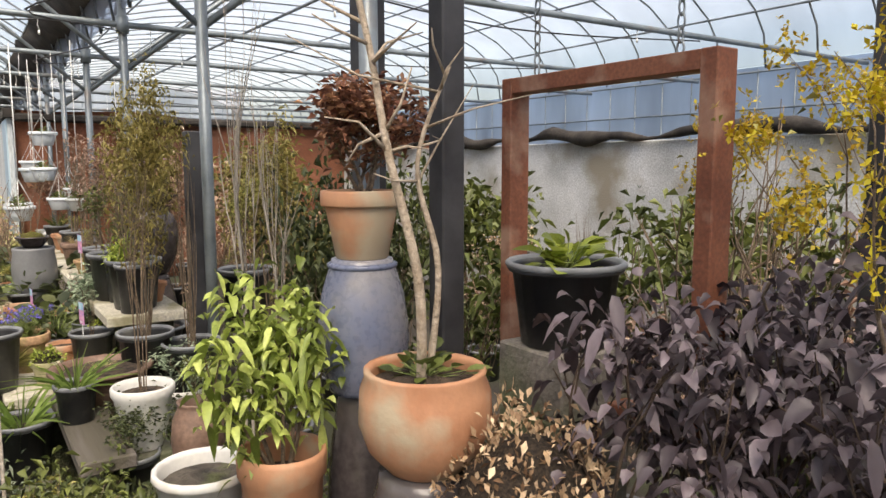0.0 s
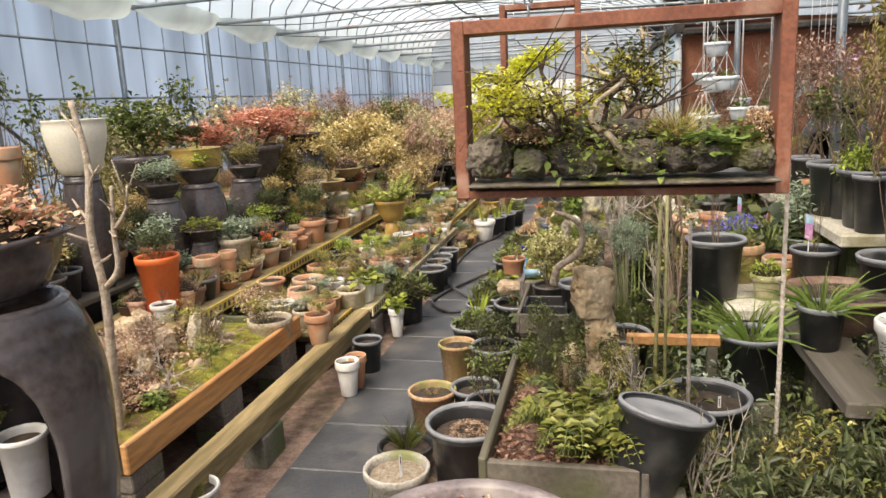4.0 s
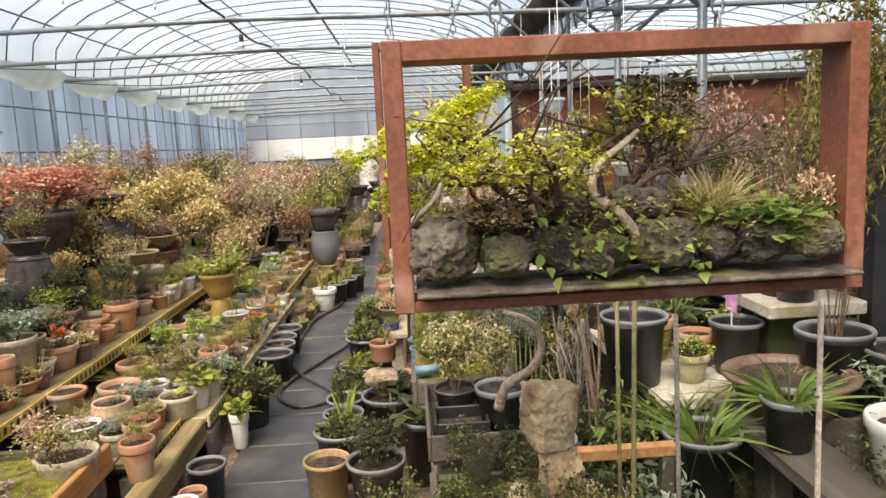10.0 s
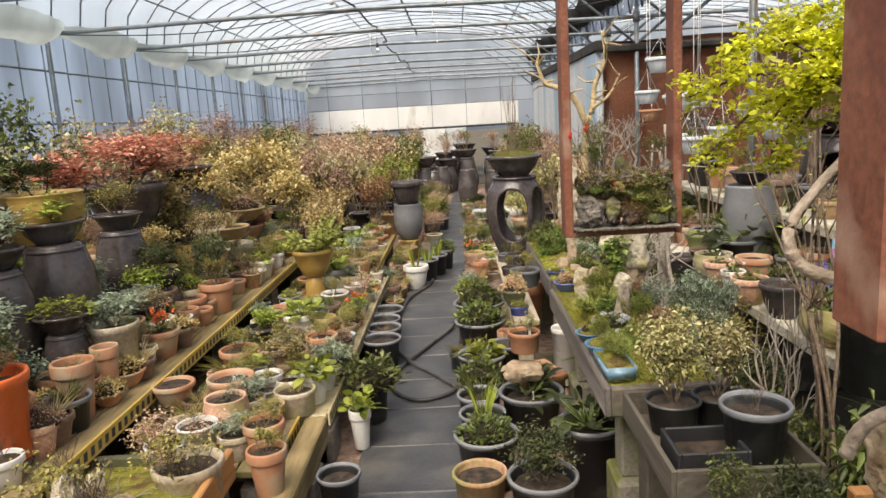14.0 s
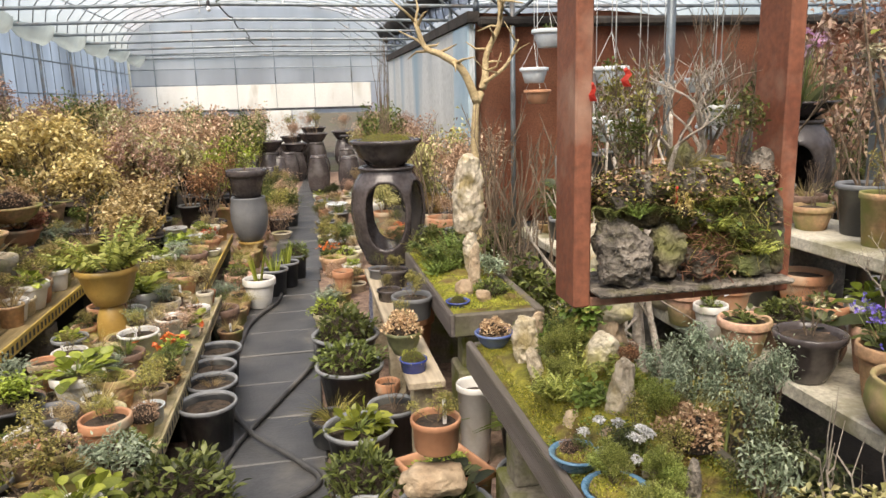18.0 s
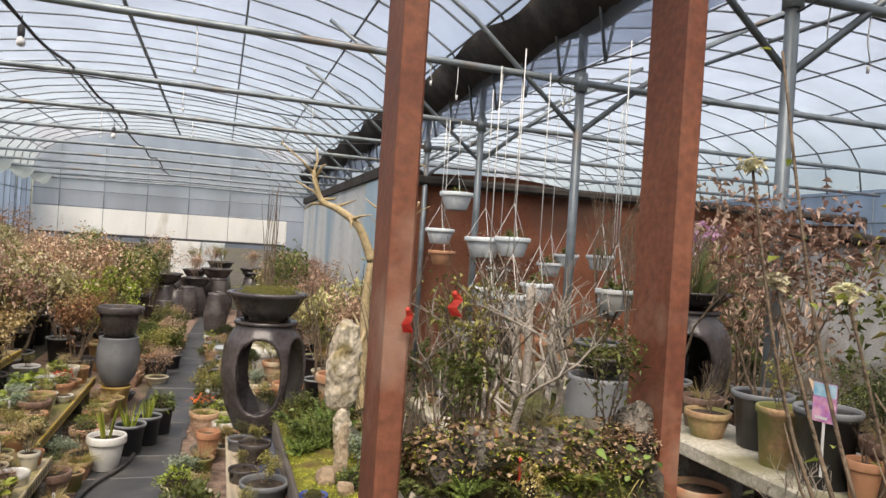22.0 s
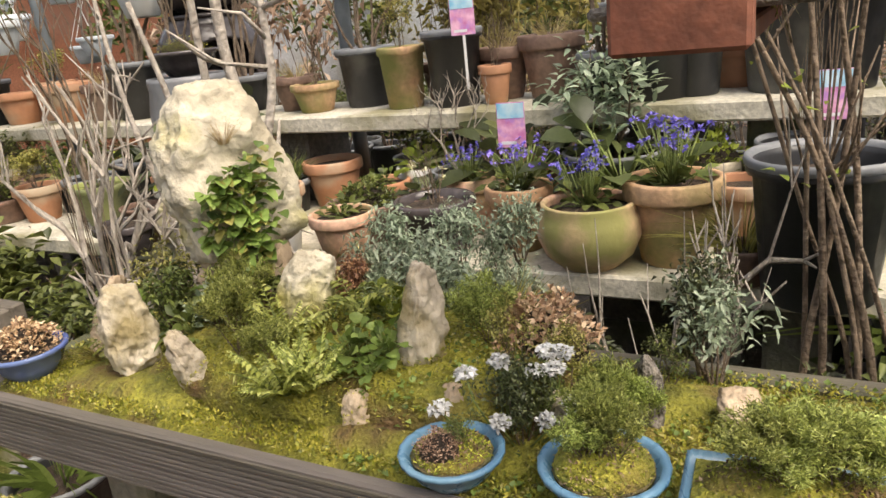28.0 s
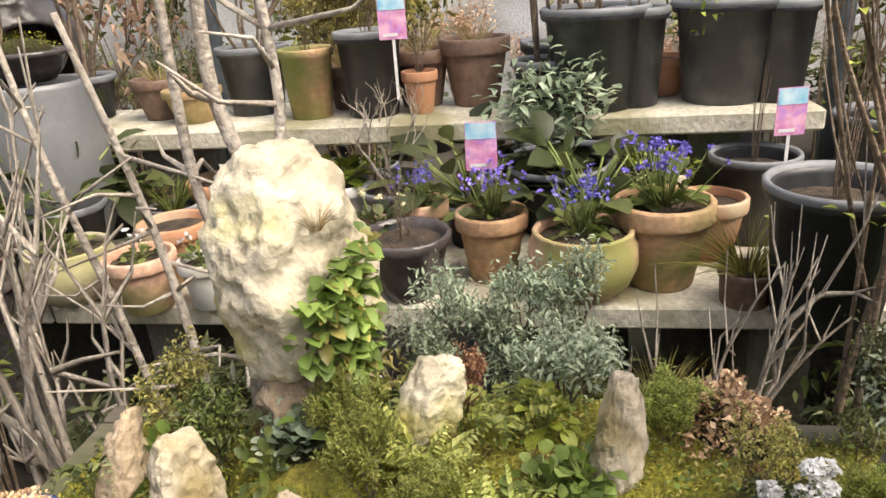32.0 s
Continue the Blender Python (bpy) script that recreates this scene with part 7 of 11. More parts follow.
dead_branch("driftwood", [(0.526, 4.02, 0.927), (0.547, 4.0, 0.993), (0.606, 3.98, 1.039), (0.63, 3.97, 1.094), (0.614, 3.96, 1.149), (0.582, 3.95, 1.176), (0.539, 3.96, 1.189)], 0.014, "pale_bark", "pale bent driftwood branch standing on a rock", 0, 3)
dead = thing("dead_tree", -1.17, 3.9, 0.3, "bare pale forked dead tree with broken stubs beside the jar", "dead tree")
trunk_rng = np.random.default_rng(17)
for pts, r0 in (([(-0.06, 0.05, 0), (-0.02, 0.02, 0.3), (0.01, 0.0, 0.6), (-0.005, -0.01, 0.85), (0.01, 0.01, 1.1), (-0.03, 0.02, 1.33)], 0.021), ([(0.0, 0, 0.62), (0.08, 0.0, 0.7), (0.095, -0.01, 0.85), (0.12, -0.02, 1.02)], 0.014), ([(0.1, -0.01, 0.86), (0.15, 0.0, 0.93), (0.17, 0.0, 1.02)], 0.008)):
    line = smooth_line(pts, 6)
    limb = link_mesh("trunk" if r0 > 0.02 else "limb", mesh_of("trunk", *tube(line, r0, r0 * 0.5, 9), M["pale_bark"], True), dead)
    for k in range(6):
        a = np.array(line[len(line) // 2 + (len(line) // 2 - 1) * k // 6])
        d = trunk_rng.normal(size=3) * np.array((0.07, 0.05, 0.03)) + np.array((0, 0, 0.05))
        link_mesh("stub", mesh_of("stub", *tube([a, a + d * 0.5, a + d + trunk_rng.normal(size=3) * 0.01], r0 * 0.4, r0 * 0.15, 6), M["pale_bark"], True), limb)
for k, (x, y, h, w) in enumerate(((-1.3, 4.35, 0.3, 0.34), (-1.5, 4.35, 0.34, 0.3), (-1.6, 4.05, 0.36, 0.3), (-1.35, 4.95, 0.26, 0.26))):
    dry = thing("withered_shrub", x, y, 0.3, "low withered twiggy shrub between the stones of the moss box", "shrub")
    set_plant(dry, ("gnarled", "pink_twigs", "twigs")[k % 3], k % 3, 0, 0, 0, h, w)
for k, (x, y) in enumerate(((-1.2, 4.15), (-1.36, 4.28), (-1.5, 4.62), (-1.62, 4.42), (-1.3, 4.78), (-1.46, 5.0), (-1.25, 4.5), (-1.7, 4.7))):
    low = thing("moss_plant", x, y, 0.3, "low leafy rosette growing in the moss box", "plant")
    set_plant(low, ("round_leaf", "dry_mound", "sedge", "heuchera")[k % 4], k % 3, 0, 0, 0, 0.1, 0.13)
bt_tree = thing("bare_tree", 0.9, 8.7, -0.03, "yellowish-grey lichened bare tree with forked limbs", "tree")
for line, r0, tw in (([(0, 0, 0), (0.02, 0.01, 0.7), (0, 0, 1.2), (0.02, 0.0, 1.52)], 0.042, 3), ([(0.02, 0, 1.48), (-0.07, 0.0, 1.68), (-0.2, 0.03, 1.78), (-0.3, 0.05, 1.83), (-0.36, 0.05, 2.0)], 0.03, 10), ([(0.02, 0, 1.48), (0.08, 0.02, 1.62), (0.1, 0.04, 1.78), (0.18, 0.0, 1.98), (0.16, 0.0, 2.2)], 0.028, 10), ([(0.07, 0, 1.6), (0.2, -0.05, 1.7), (0.28, -0.06, 1.86)], 0.015, 6)):
    limb = dead_branch("limb", line, r0, "straw_bark", "", tw, int(r0 * 3000))
    for key in ("label", "category"):
        if key in limb:
            del limb[key]
    limb.parent = bt_tree


# ---- hanging baskets ----


def hanging_basket(x, y, z, top, mat="pale_plastic", r=0.13, style=None):
    t = thing("hanging_basket", x, y, z, "pale plastic hanging basket on thin white cords" if mat == "pale_plastic" else "terracotta plastic hanging pot on cords", "hanging pot", "hanging baskets")
    link_mesh("bowl", pot_mesh("flower", r, r * 1.05, mat), t)
    link_mesh("soil", soil_mesh(r * 0.85, "soil"), t).location.z = r * 0.9
    apex = min(0.34, top - z - 0.05)
    for k in range(3):
        a = 2 * math.pi * k / 3 + 0.4
        vs, fs = tube([(r * math.cos(a), r * math.sin(a), r * 0.93), (0, 0, apex)], 0.0022, None, 4)
        link_mesh("cord", mesh_of("cord", vs, fs, M["white_wire"]), t)
    vs, fs = tube([(0, 0, apex - 0.02), (0, 0, top - z)], 0.0035, None, 5)
    link_mesh("hook", mesh_of("hook", vs, fs, M["white_wire"], True), t)
    if style:
        set_plant(t, style, 0, 0, 0, r * 0.8, 0.12, 0.12)
    return t


# ---- near the start of the walk ----
tagged(link_mesh("upturned_jar", pot_mesh("inverted", 0.2, 0.92, "onggi"), None, "", pose(2.06, 2.52, 0)), "upturned dark jar used as a plant stand", "jar")
tp = potted(2.06, 2.52, 0.92, 0.165, 0.26, "round", "terracotta", "broad", 0.12, 0.18, "large terracotta pot with a pale bare trunk on an upturned jar", rz=0, name="potted_bare_shrub")


trunk_part(tp, [(-0.01, 0, 0.2), (-0.03, -0.02, 0.48), (-0.08, 0.03, 0.78), (-0.1, 0.08, 1.03), (-0.16, 0.1, 1.3)], 0.014, 12, 9)
trunk_part(tp, [(0.02, 0.02, 0.2), (0.04, 0.0, 0.5), (0.0, 0.03, 0.75), (0.06, -0.02, 0.98)], 0.01, 13, 7)
urn = thing("blue_urn", 2.075, 2.87, 1.03, "upturned blue-grey glazed jar", "jar")
link_mesh("body", pot_mesh("upturned", 0.13, 0.38, "blue_onggi"), urn)
link_mesh("foot_ring", mesh_of("foot_ring", *lathe([(0.09, 0.352), (0.099, 0.356), (0.099, 0.366), (0.09, 0.37)], 24), M["blue_onggi"], True), urn)
tagged(link_mesh("urn_base", pot_mesh("inverted", 0.13, 1.03, "onggi"), None, "", pose(2.075, 2.87, 0)), "upturned dark jar under a blue jar", "jar")
potted(2.075, 2.87, 1.41, 0.112, 0.19, "flower", "terracotta", "russet_bush", 0.34, 0.36, "sand-coloured terracotta pot with a russet shrub on a blue jar", rz=0)


def block_stand(x, y, r, h):
    t = thing("block_stand", x, y, 0, "rough concrete block stand under a pot", "stand", "block stands")
    k = max(1, round(h / 0.19))
    for i in range(k):
        part("block", box_bm(-r, r, -r, r, -0.02 + (h + 0.02) * i / k, -0.02 + (h + 0.02) * (i + 1) / k - 0.002, 0.006), M["block"], t)
    return t


def jar_stand(x, y, z, r, h):
    t = thing("jar_stand", x, y, z, "upturned dark glazed jar under a pot", "jar", "upturned jars")
    r *= 0.98
    link_mesh("body", pot_mesh("upturned", r, h, "onggi"), t)
    key = ("ring", round(r, 3), round(h, 3))
    if key not in pot_cache:
        vs, fs = lathe([(r * 0.72, h * 0.925), (r * 0.765, h * 0.935), (r * 0.765, h * 0.955), (r * 0.71, h * 0.965)], 20)
        pot_cache[key] = mesh_of("foot_ring", vs, fs[:-1], M["onggi"], True)
    link_mesh("foot_ring", pot_cache[key], t)
    return t


# ---- potted plants, space by space ----
# ground pots along the aisle's right side
potted(-0.03, 8.00, 0.000, 0.182, 0.20, "nursery", "black_plastic", "green_mound", 0.16, 0.17, "black plastic pot with a green cushion plant beside the aisle", rim="grey_rim")
potted(-0.04, 7.51, 0.000, 0.162, 0.20, "nursery", "black_plastic", "green_mound", 0.14, 0.17, "black plastic pot with a green cushion plant beside the aisle", rim="grey_rim")
potted(-0.05, 6.81, 0.000, 0.137, 0.20, "nursery", "black_plastic", "lettuce", 0.2, 0.2, "black plastic pot with light green rosette leaves beside the aisle", rim="grey_rim")
potted(-0.07, 6.38, 0.000, 0.110, 0.20, "nursery", "black_plastic", "green_mound", 0.13, 0.14, "black plastic pot with a green cushion plant beside the aisle", rim="grey_rim")
potted(-0.09, 6.15, 0.000, 0.102, 0.22, "nursery", "black_plastic", "seedlings", 0.2, 0.25, "black plastic pot with young seedlings beside the aisle", rim="grey_rim")
potted(-0.08, 5.92, 0.000, 0.104, 0.22, "nursery", "black_plastic", "iris", 0.22, 0.2, "black plastic pot with upright iris leaves beside the aisle", rim="grey_rim")
potted(0.11, 6.98, 0.000, 0.107, 0.20, "nursery", "black_plastic", "twigs", 0.2, 0.2, "black plastic pot with bare twigs beside the aisle", rim="grey_rim")
potted(-0.07, 5.70, 0.000, 0.135, 0.22, "nursery", "black_plastic", "green_mound", 0.1, 0.12, "black plastic pot with a green cushion plant beside the aisle", rim="grey_rim")
potted(-0.11, 5.38, 0.000, 0.106, 0.22, "nursery", "old_terracotta", None, 0.2, None, "mossy old terracotta pot with bare soil beside the aisle")
potted(0.12, 5.28, 0.000, 0.127, 0.24, "nursery", "black_plastic", "bush_dark", 0.22, 0.25, "black plastic pot with a dark green shrub beside the aisle", rim="grey_rim")
potted(-0.09, 4.67, 0.000, 0.114, 0.24, "nursery", "old_terracotta", "straw_tuft", 0.08, 0.1, "mossy old terracotta pot with a dry grass tuft beside the aisle")
potted(0.11, 4.71, 0.000, 0.112, 0.24, "nursery", "black_plastic", "twigs", 0.12, 0.15, "black plastic pot with bare twigs beside the aisle", rim="grey_rim")
potted(0.19, 4.10, 0.000, 0.159, 0.36, "nursery", "black_plastic", "dry_mound", 0.03, 0.09, "black plastic pot with a withered plant beside the aisle", rim="grey_rim")
potted(0.16, 6.08, 0.000, 0.149, 0.25, "nursery", "black_plastic", "broad_dark", 0.25, 0.25, "black plastic pot with broad dark leaves beside the aisle", rim="grey_rim")
potted(0.23, 4.42, 0.000, 0.108, 0.30, "nursery", "black_plastic", "sparse_green", 0.3, 0.3, "black plastic pot with a sparse green shrub beside the aisle", rim="grey_rim")
potted(0.35, 5.59, 0.000, 0.129, 0.30, "nursery", "black_plastic", "broad_dark", 0.3, 0.3, "black plastic pot with broad dark leaves beside the aisle", rim="grey_rim")
potted(0.12, 7.26, 0.000, 0.057, 0.20, "flower", "terracotta", None, 0.2, None, "terracotta pot with bare soil beside the aisle")
potted(0.04, 9.56, 0.000, 0.081, 0.20, "flower", "terracotta", None, 0.2, None, "terracotta pot with bare soil beside the aisle")
potted(0.43, 6.81, 0.000, 0.076, 0.34, "nursery", "white_plastic", None, 0.2, None, "white plastic pot with bare soil under the moss tray")
potted(-0.10, 4.07, 0.000, 0.129, 0.17, "shallow", "concrete", None, 0.2, None, "grey concrete pot with bare soil beside the aisle", soil="gravel")
mulch = thing("round_planter", 0.39, 3.04, -0.055, "purple-grey round planter of bark chips and cut dry stems", "planter")
link_mesh("pot", mesh_of("pot", *lathe([(0.2, 0.0), (0.21, 0.02), (0.272, 0.54), (0.3, 0.555), (0.308, 0.575), (0.306, 0.612), (0.3, 0.62), (0.266, 0.622), (0.26, 0.612), (0.255, 0.56)], 40, 1.0, 0.006, 5), M["basin_clay"], True), mulch)
link_mesh("bark", soil_mesh(0.262, "bark_chips"), mulch).location.z = 0.582
mulch_rng = np.random.default_rng(52)
ang, rad = mulch_rng.uniform(0, 6.283, 900), 0.25 * np.sqrt(mulch_rng.uniform(0, 1, 900))
b = np.stack([rad * np.cos(ang), rad * np.sin(ang), 0.592 + 0.026 * (1 - (rad / 0.26) ** 2)], 1)
link_mesh("loose_bark", leaves_mesh("loose_bark", b, mulch_rng.normal(size=(900, 3)) * np.array((1, 1, 0.3)), 0.018, 0.01, L["chip"], 0.1, 0.05, mulch_rng), mulch)["kind"] = "stuff"
for k in range(34):
    a, q = mulch_rng.uniform(0, 6.283), 0.2 * math.sqrt(mulch_rng.uniform(0, 1))
    c = np.array((q * math.cos(a), q * math.sin(a), 0.58))
    up = np.array((mulch_rng.normal() * 0.012, mulch_rng.normal() * 0.012, mulch_rng.uniform(0.05, 0.1)))
    link_mesh("cut_stem", mesh_of("cut_stem", *tube([c, c + up * 0.5, c + up], 0.0045, 0.004, 6), M["straw_bark"], True), mulch)
for k in range(7):
    set_plant(mulch, "seedlings", k % 3, 0.08 + 0.05 * (k % 4), 0.13 - 0.06 * k, 0.6, 0.04, 0.05)
# clumps at the aisle
potted(-0.14, 4.35, 0.000, 0.122, 0.12, "shallow", "black_plastic", "grass", 0.2, 0.22, "black plastic pot with green grass beside the aisle")
potted(-0.14, 7.12, 0.000, 0.106, 0.12, "shallow", "black_plastic", "sedge", 0.16, 0.2, "black plastic pot with arching sedge beside the aisle")
# bonsai pots on the plank
potted(0.27, 7.42, 0.450, 0.097, 0.11, "shallow", "grey_onggi", "bush_olive", 0.14, 0.15, "grey glazed pot with an olive green shrub on the plank shelf")
potted(0.16, 6.93, 0.450, 0.076, 0.10, "bowl", "moss_onggi", "brown_heap", 0.08, 0.08, "moss-grown pot heaped with brown leaves on the plank shelf")
potted(0.17, 6.73, 0.450, 0.053, 0.05, "shallow", "blue_glaze", "moss_ball", 0.04, 0.06, "blue glazed pot with a mossy mound on the plank shelf")
potted(0.26, 8.03, 0.450, 0.079, 0.10, "shallow", "onggi", "bush_olive", 0.1, 0.12, "dark glazed pot with an olive green shrub on the plank shelf")
potted(0.14, 6.09, 0.450, 0.073, 0.10, "shallow", "terracotta", "bush_olive", 0.1, 0.12, "terracotta pot with an olive green shrub on the plank shelf")
potted(0.30, 7.80, 0.000, 0.140, 0.40, "flower", "terracotta", None, 0.2, None, "terracotta pot with bare soil beside the plank shelf")
# pots on the moss trays
potted(0.375, 6.285, 0.680, 0.062, 0.052, "bowl", "blue_glaze", "brown_heap", 0.045, 0.05, "blue glazed pot with withered moss and dry leaves on the moss tray")
def moss_dome(parent, r, h, z, seed, stretch=1.0):
    rng = np.random.default_rng(seed)
    vs, fs = lathe([(r, 0.0), (r * 0.96, h * 0.4), (r * 0.8, h * 0.72), (r * 0.5, h * 0.93), (r * 0.2, h), (0.001, h)], 24, stretch, 0.03, seed)
    link_mesh("moss", mesh_of("moss", vs, fs, M["moss"], True), parent).location.z = z
    a, q = rng.uniform(0, 6.283, 1500), np.sqrt(rng.uniform(0, 1, 1500))
    spots = np.stack([r * q * np.cos(a), r * q * np.sin(a) * stretch, z + h * np.sqrt(np.clip(1 - q ** 2.6, 0, 1))], 1)
    scatter("moss_turf", parent, spots[:1100], 0.005, "moss_green", seed + 1, 0.9, 0.35)
    scatter("brown_moss_turf", parent, spots[1100:], 0.0055, "litter", seed + 2, 0.8, 0.4)


t1 = potted(0.345, 5.486, 0.680, 0.058, 0.040, "bowl", "teal_glaze", None, label="teal glazed bowl with withered moss and a tiny shrub on the moss tray", name="bonsai_dish", soil="litter_soil")
moss_dome(t1, 0.044, 0.012, 0.032, 410)
set_plant(t1, "dry_mound", 0, 0.012, -0.01, 0.04, 0.025, 0.028)
set_plant(t1, "sparse_green", 1, -0.005, 0.012, 0.04, 0.05, 0.05)
set_plant(t1, "heuchera", 1, -0.012, 0.0, 0.04, 0.03, 0.03)
t2 = potted(0.36, 5.318, 0.680, 0.065, 0.048, "bowl", "teal_glaze", None, label="teal glazed bowl with a mossy mound and a little conifer on the moss tray", name="bonsai_dish", soil="litter_soil")
moss_dome(t2, 0.051, 0.028, 0.036, 420)
for k, (x, y) in enumerate(((0.005, -0.01), (0.018, -0.002), (-0.008, -0.018))):
    set_plant(t2, "hinoki", k, x, y, 0.056, 0.095 - 0.015 * k, 0.062, 80 * k)
potted(0.43, 7.11, 0.565, 0.053, 0.04, "bowl", "blue_glaze", "moss_ball", 0.03, 0.04, "blue glazed pot with a mossy mound on the moss tray")
# front shelf pots
potted(1.32, 5.60, 0.580, 0.122, 0.16, "round", "pink_clay", "blue_flowers", 0.13, 0.12, "pale pink clay pot with violet-blue flowers on the low concrete shelf")
potted(1.39, 5.42, 0.580, 0.111, 0.20, "flower", "old_terracotta", "blue_flowers", 0.14, 0.15, "mossy old terracotta pot with violet-blue flowers on the low concrete shelf")
potted(1.42, 5.81, 0.580, 0.086, 0.17, "flower", "old_terracotta", "blue_flowers", 0.12, 0.12, "mossy old terracotta pot with violet-blue flowers on the low concrete shelf")
potted(1.54, 6.00, 0.580, 0.070, 0.16, "flower", "pink_clay", "blue_flowers", 0.1, 0.1, "pale pink clay pot with violet-blue flowers on the low concrete shelf")
potted(1.26, 6.26, 0.580, 0.089, 0.13, "flower", "pink_clay", "broad", 0.08, 0.1, "pale pink clay pot with broad green leaves on the low concrete shelf")
potted(1.65, 6.37, 0.580, 0.092, 0.12, "flower", "terracotta", "broad", 0.08, 0.1, "terracotta pot with broad green leaves on the low concrete shelf")
potted(1.42, 6.09, 0.580, 0.082, 0.14, "round", "brown_clay", "primula", 0.09, 0.1, "brown clay pot with cream primroses on the low concrete shelf")
potted(1.22, 5.12, 0.580, 0.134, 0.28, "nursery", "black_plastic", "sticks", 0.5, 0.25, "black plastic pot with bare upright stems on the low concrete shelf", rim="grey_rim")
potted(1.28, 5.26, 0.580, 0.056, 0.08, "shallow", "brown_clay", "sedge", 0.2, 0.2, "brown clay pot with arching sedge on the low concrete shelf")
potted(1.42, 7.41, 0.580, 0.106, 0.16, "bowl", "moss_onggi", "broad", 0.06, 0.1, "moss-grown pot with broad green leaves on the low concrete shelf")
potted(1.30, 7.07, 0.580, 0.073, 0.12, "nursery", "brown_clay", "twigs", 0.1, 0.1, "brown clay pot with bare twigs on the low concrete shelf")
potted(1.29, 6.84, 0.580, 0.112, 0.14, "round", "buff_clay", "broad", 0.08, 0.09, "buff clay pot with broad green leaves on the low concrete shelf")
potted(1.24, 6.62, 0.580, 0.082, 0.14, "flower", "pink_clay", "pansy", 0.07, 0.08, "pale pink clay pot with white pansies on the low concrete shelf")
potted(1.26, 6.47, 0.580, 0.063, 0.12, "flower", "white_plastic", "pansy", 0.08, 0.09, "white plastic pot with white pansies on the low concrete shelf")
potted(1.77, 5.65, 0.580, 0.141, 0.18, "nursery", "black_plastic", "bush_grey", 0.36, 0.36, "black plastic pot with grey-green leaves on the low concrete shelf", rim="grey_rim")
potted(1.70, 6.10, 0.580, 0.095, 0.14, "nursery", "black_plastic", "twigs_pale", 0.35, 0.3, "black plastic pot with pale bare branches on the low concrete shelf", rim="grey_rim")
potted(1.67, 5.16, 0.580, 0.107, 0.22, "nursery", "black_plastic", "sticks", 0.25, 0.15, "black plastic pot with bare upright stems on the low concrete shelf", rim="grey_rim")
potted(1.17, 7.01, 0.580, 0.094, 0.10, "flower", "onggi", None, 0.2, None, "dark glazed pot with bare soil on the low concrete shelf")
potted(1.31, 6.00, 0.580, 0.104, 0.16, "bowl", "onggi", "twigs", 0.2, 0.2, "dark glazed pot with bare twigs on the low concrete shelf")
# upper shelf pots
potted(1.87, 6.37, 0.900, 0.081, 0.20, "tall", "old_terracotta", "sparse", 0.2, 0.15, "mossy old terracotta pot with thin sparse stems on the upper concrete shelf")
potted(1.87, 6.04, 0.900, 0.052, 0.12, "flower", "terracotta", "twigs", 0.2, 0.15, "terracotta pot with bare twigs on the upper concrete shelf")
potted(1.87, 6.18, 0.900, 0.096, 0.23, "nursery", "black_plastic", "twigs", 0.2, 0.2, "black plastic pot with bare twigs on the upper concrete shelf", rim="grey_rim")
potted(1.87, 5.44, 0.900, 0.083, 0.25, "nursery", "black_plastic", "sparse_green", 0.3, 0.2, "black plastic pot with a sparse green shrub on the upper concrete shelf", rim="grey_rim")
potted(1.87, 5.24, 0.900, 0.071, 0.19, "nursery", "black_plastic", "bush_bright", 0.25, 0.18, "black plastic pot with bright green leaves on the upper concrete shelf", rim="grey_rim")
potted(1.87, 5.07, 0.900, 0.088, 0.25, "nursery", "black_plastic", "sticks", 0.3, 0.2, "black plastic pot with bare upright stems on the upper concrete shelf", rim="grey_rim")
potted(1.87, 6.74, 0.900, 0.088, 0.10, "flower", "old_terracotta", "twigs", 0.25, 0.2, "mossy old terracotta pot with bare twigs on the upper concrete shelf")
# near the start of the walk
block_stand(1.66, 3.10, 0.10, 0.500)
potted(1.675, 3.10, 0.500, 0.14, 0.315, "nursery", "white_plastic", None, 0.2, None, "white plastic pot with bare soil on a block stand", soil="dark_stone")
block_stand(1.74, 3.40, 0.07, 0.620)
potted(1.74, 3.40, 0.620, 0.085, 0.29, "jar", "brown_clay", "sparse_green", 0.2, 0.15, "brown clay pot with a sparse green shrub on a block stand")
block_stand(1.72, 4.16, 0.10, 0.500)
potted(1.72, 4.16, 0.500, 0.120, 0.27, "bowl", "white_plastic", "sticks", 0.9, 0.3, "white plastic pot with bare upright stems on a block stand")
block_stand(1.82, 2.85, 0.10, 0.350)
potted(1.815, 2.85, 0.350, 0.118, 0.57, "tall", "terracotta", "laurel", 0.58, 0.38, "terracotta pot with bright green leaves on a block stand")
block_stand(2.20, 2.30, 0.14, 0.600)
potted(2.20, 2.30, 0.600, 0.170, 0.22, "nursery", "black_plastic", "dry_mound", 0.3, 0.24, "black plastic pot with a withered plant on a block stand", rim="grey_rim")
block_stand(2.62, 2.62, 0.14, 1.140)
potted(2.62, 2.62, 1.140, 0.170, 0.24, "nursery", "black_plastic", "lettuce", 0.16, 0.24, "black plastic pot with light green rosette leaves on a block stand", rim="grey_rim")
block_stand(2.42, 2.10, 0.12, 0.300)
potted(2.42, 2.10, 0.300, 0.150, 0.30, "flower", "terracotta", "purple_shrub", 1.0, 0.62, "terracotta pot with a large dusky purple shrub on a block stand")
block_stand(2.62, 1.86, 0.12, 0.300)
potted(2.62, 1.86, 0.300, 0.150, 0.30, "flower", "pink_clay", "purple_shrub", 1.05, 0.65, "pale pink clay pot with a large dusky purple shrub on a block stand")
block_stand(2.50, 1.55, 0.12, 0.300)
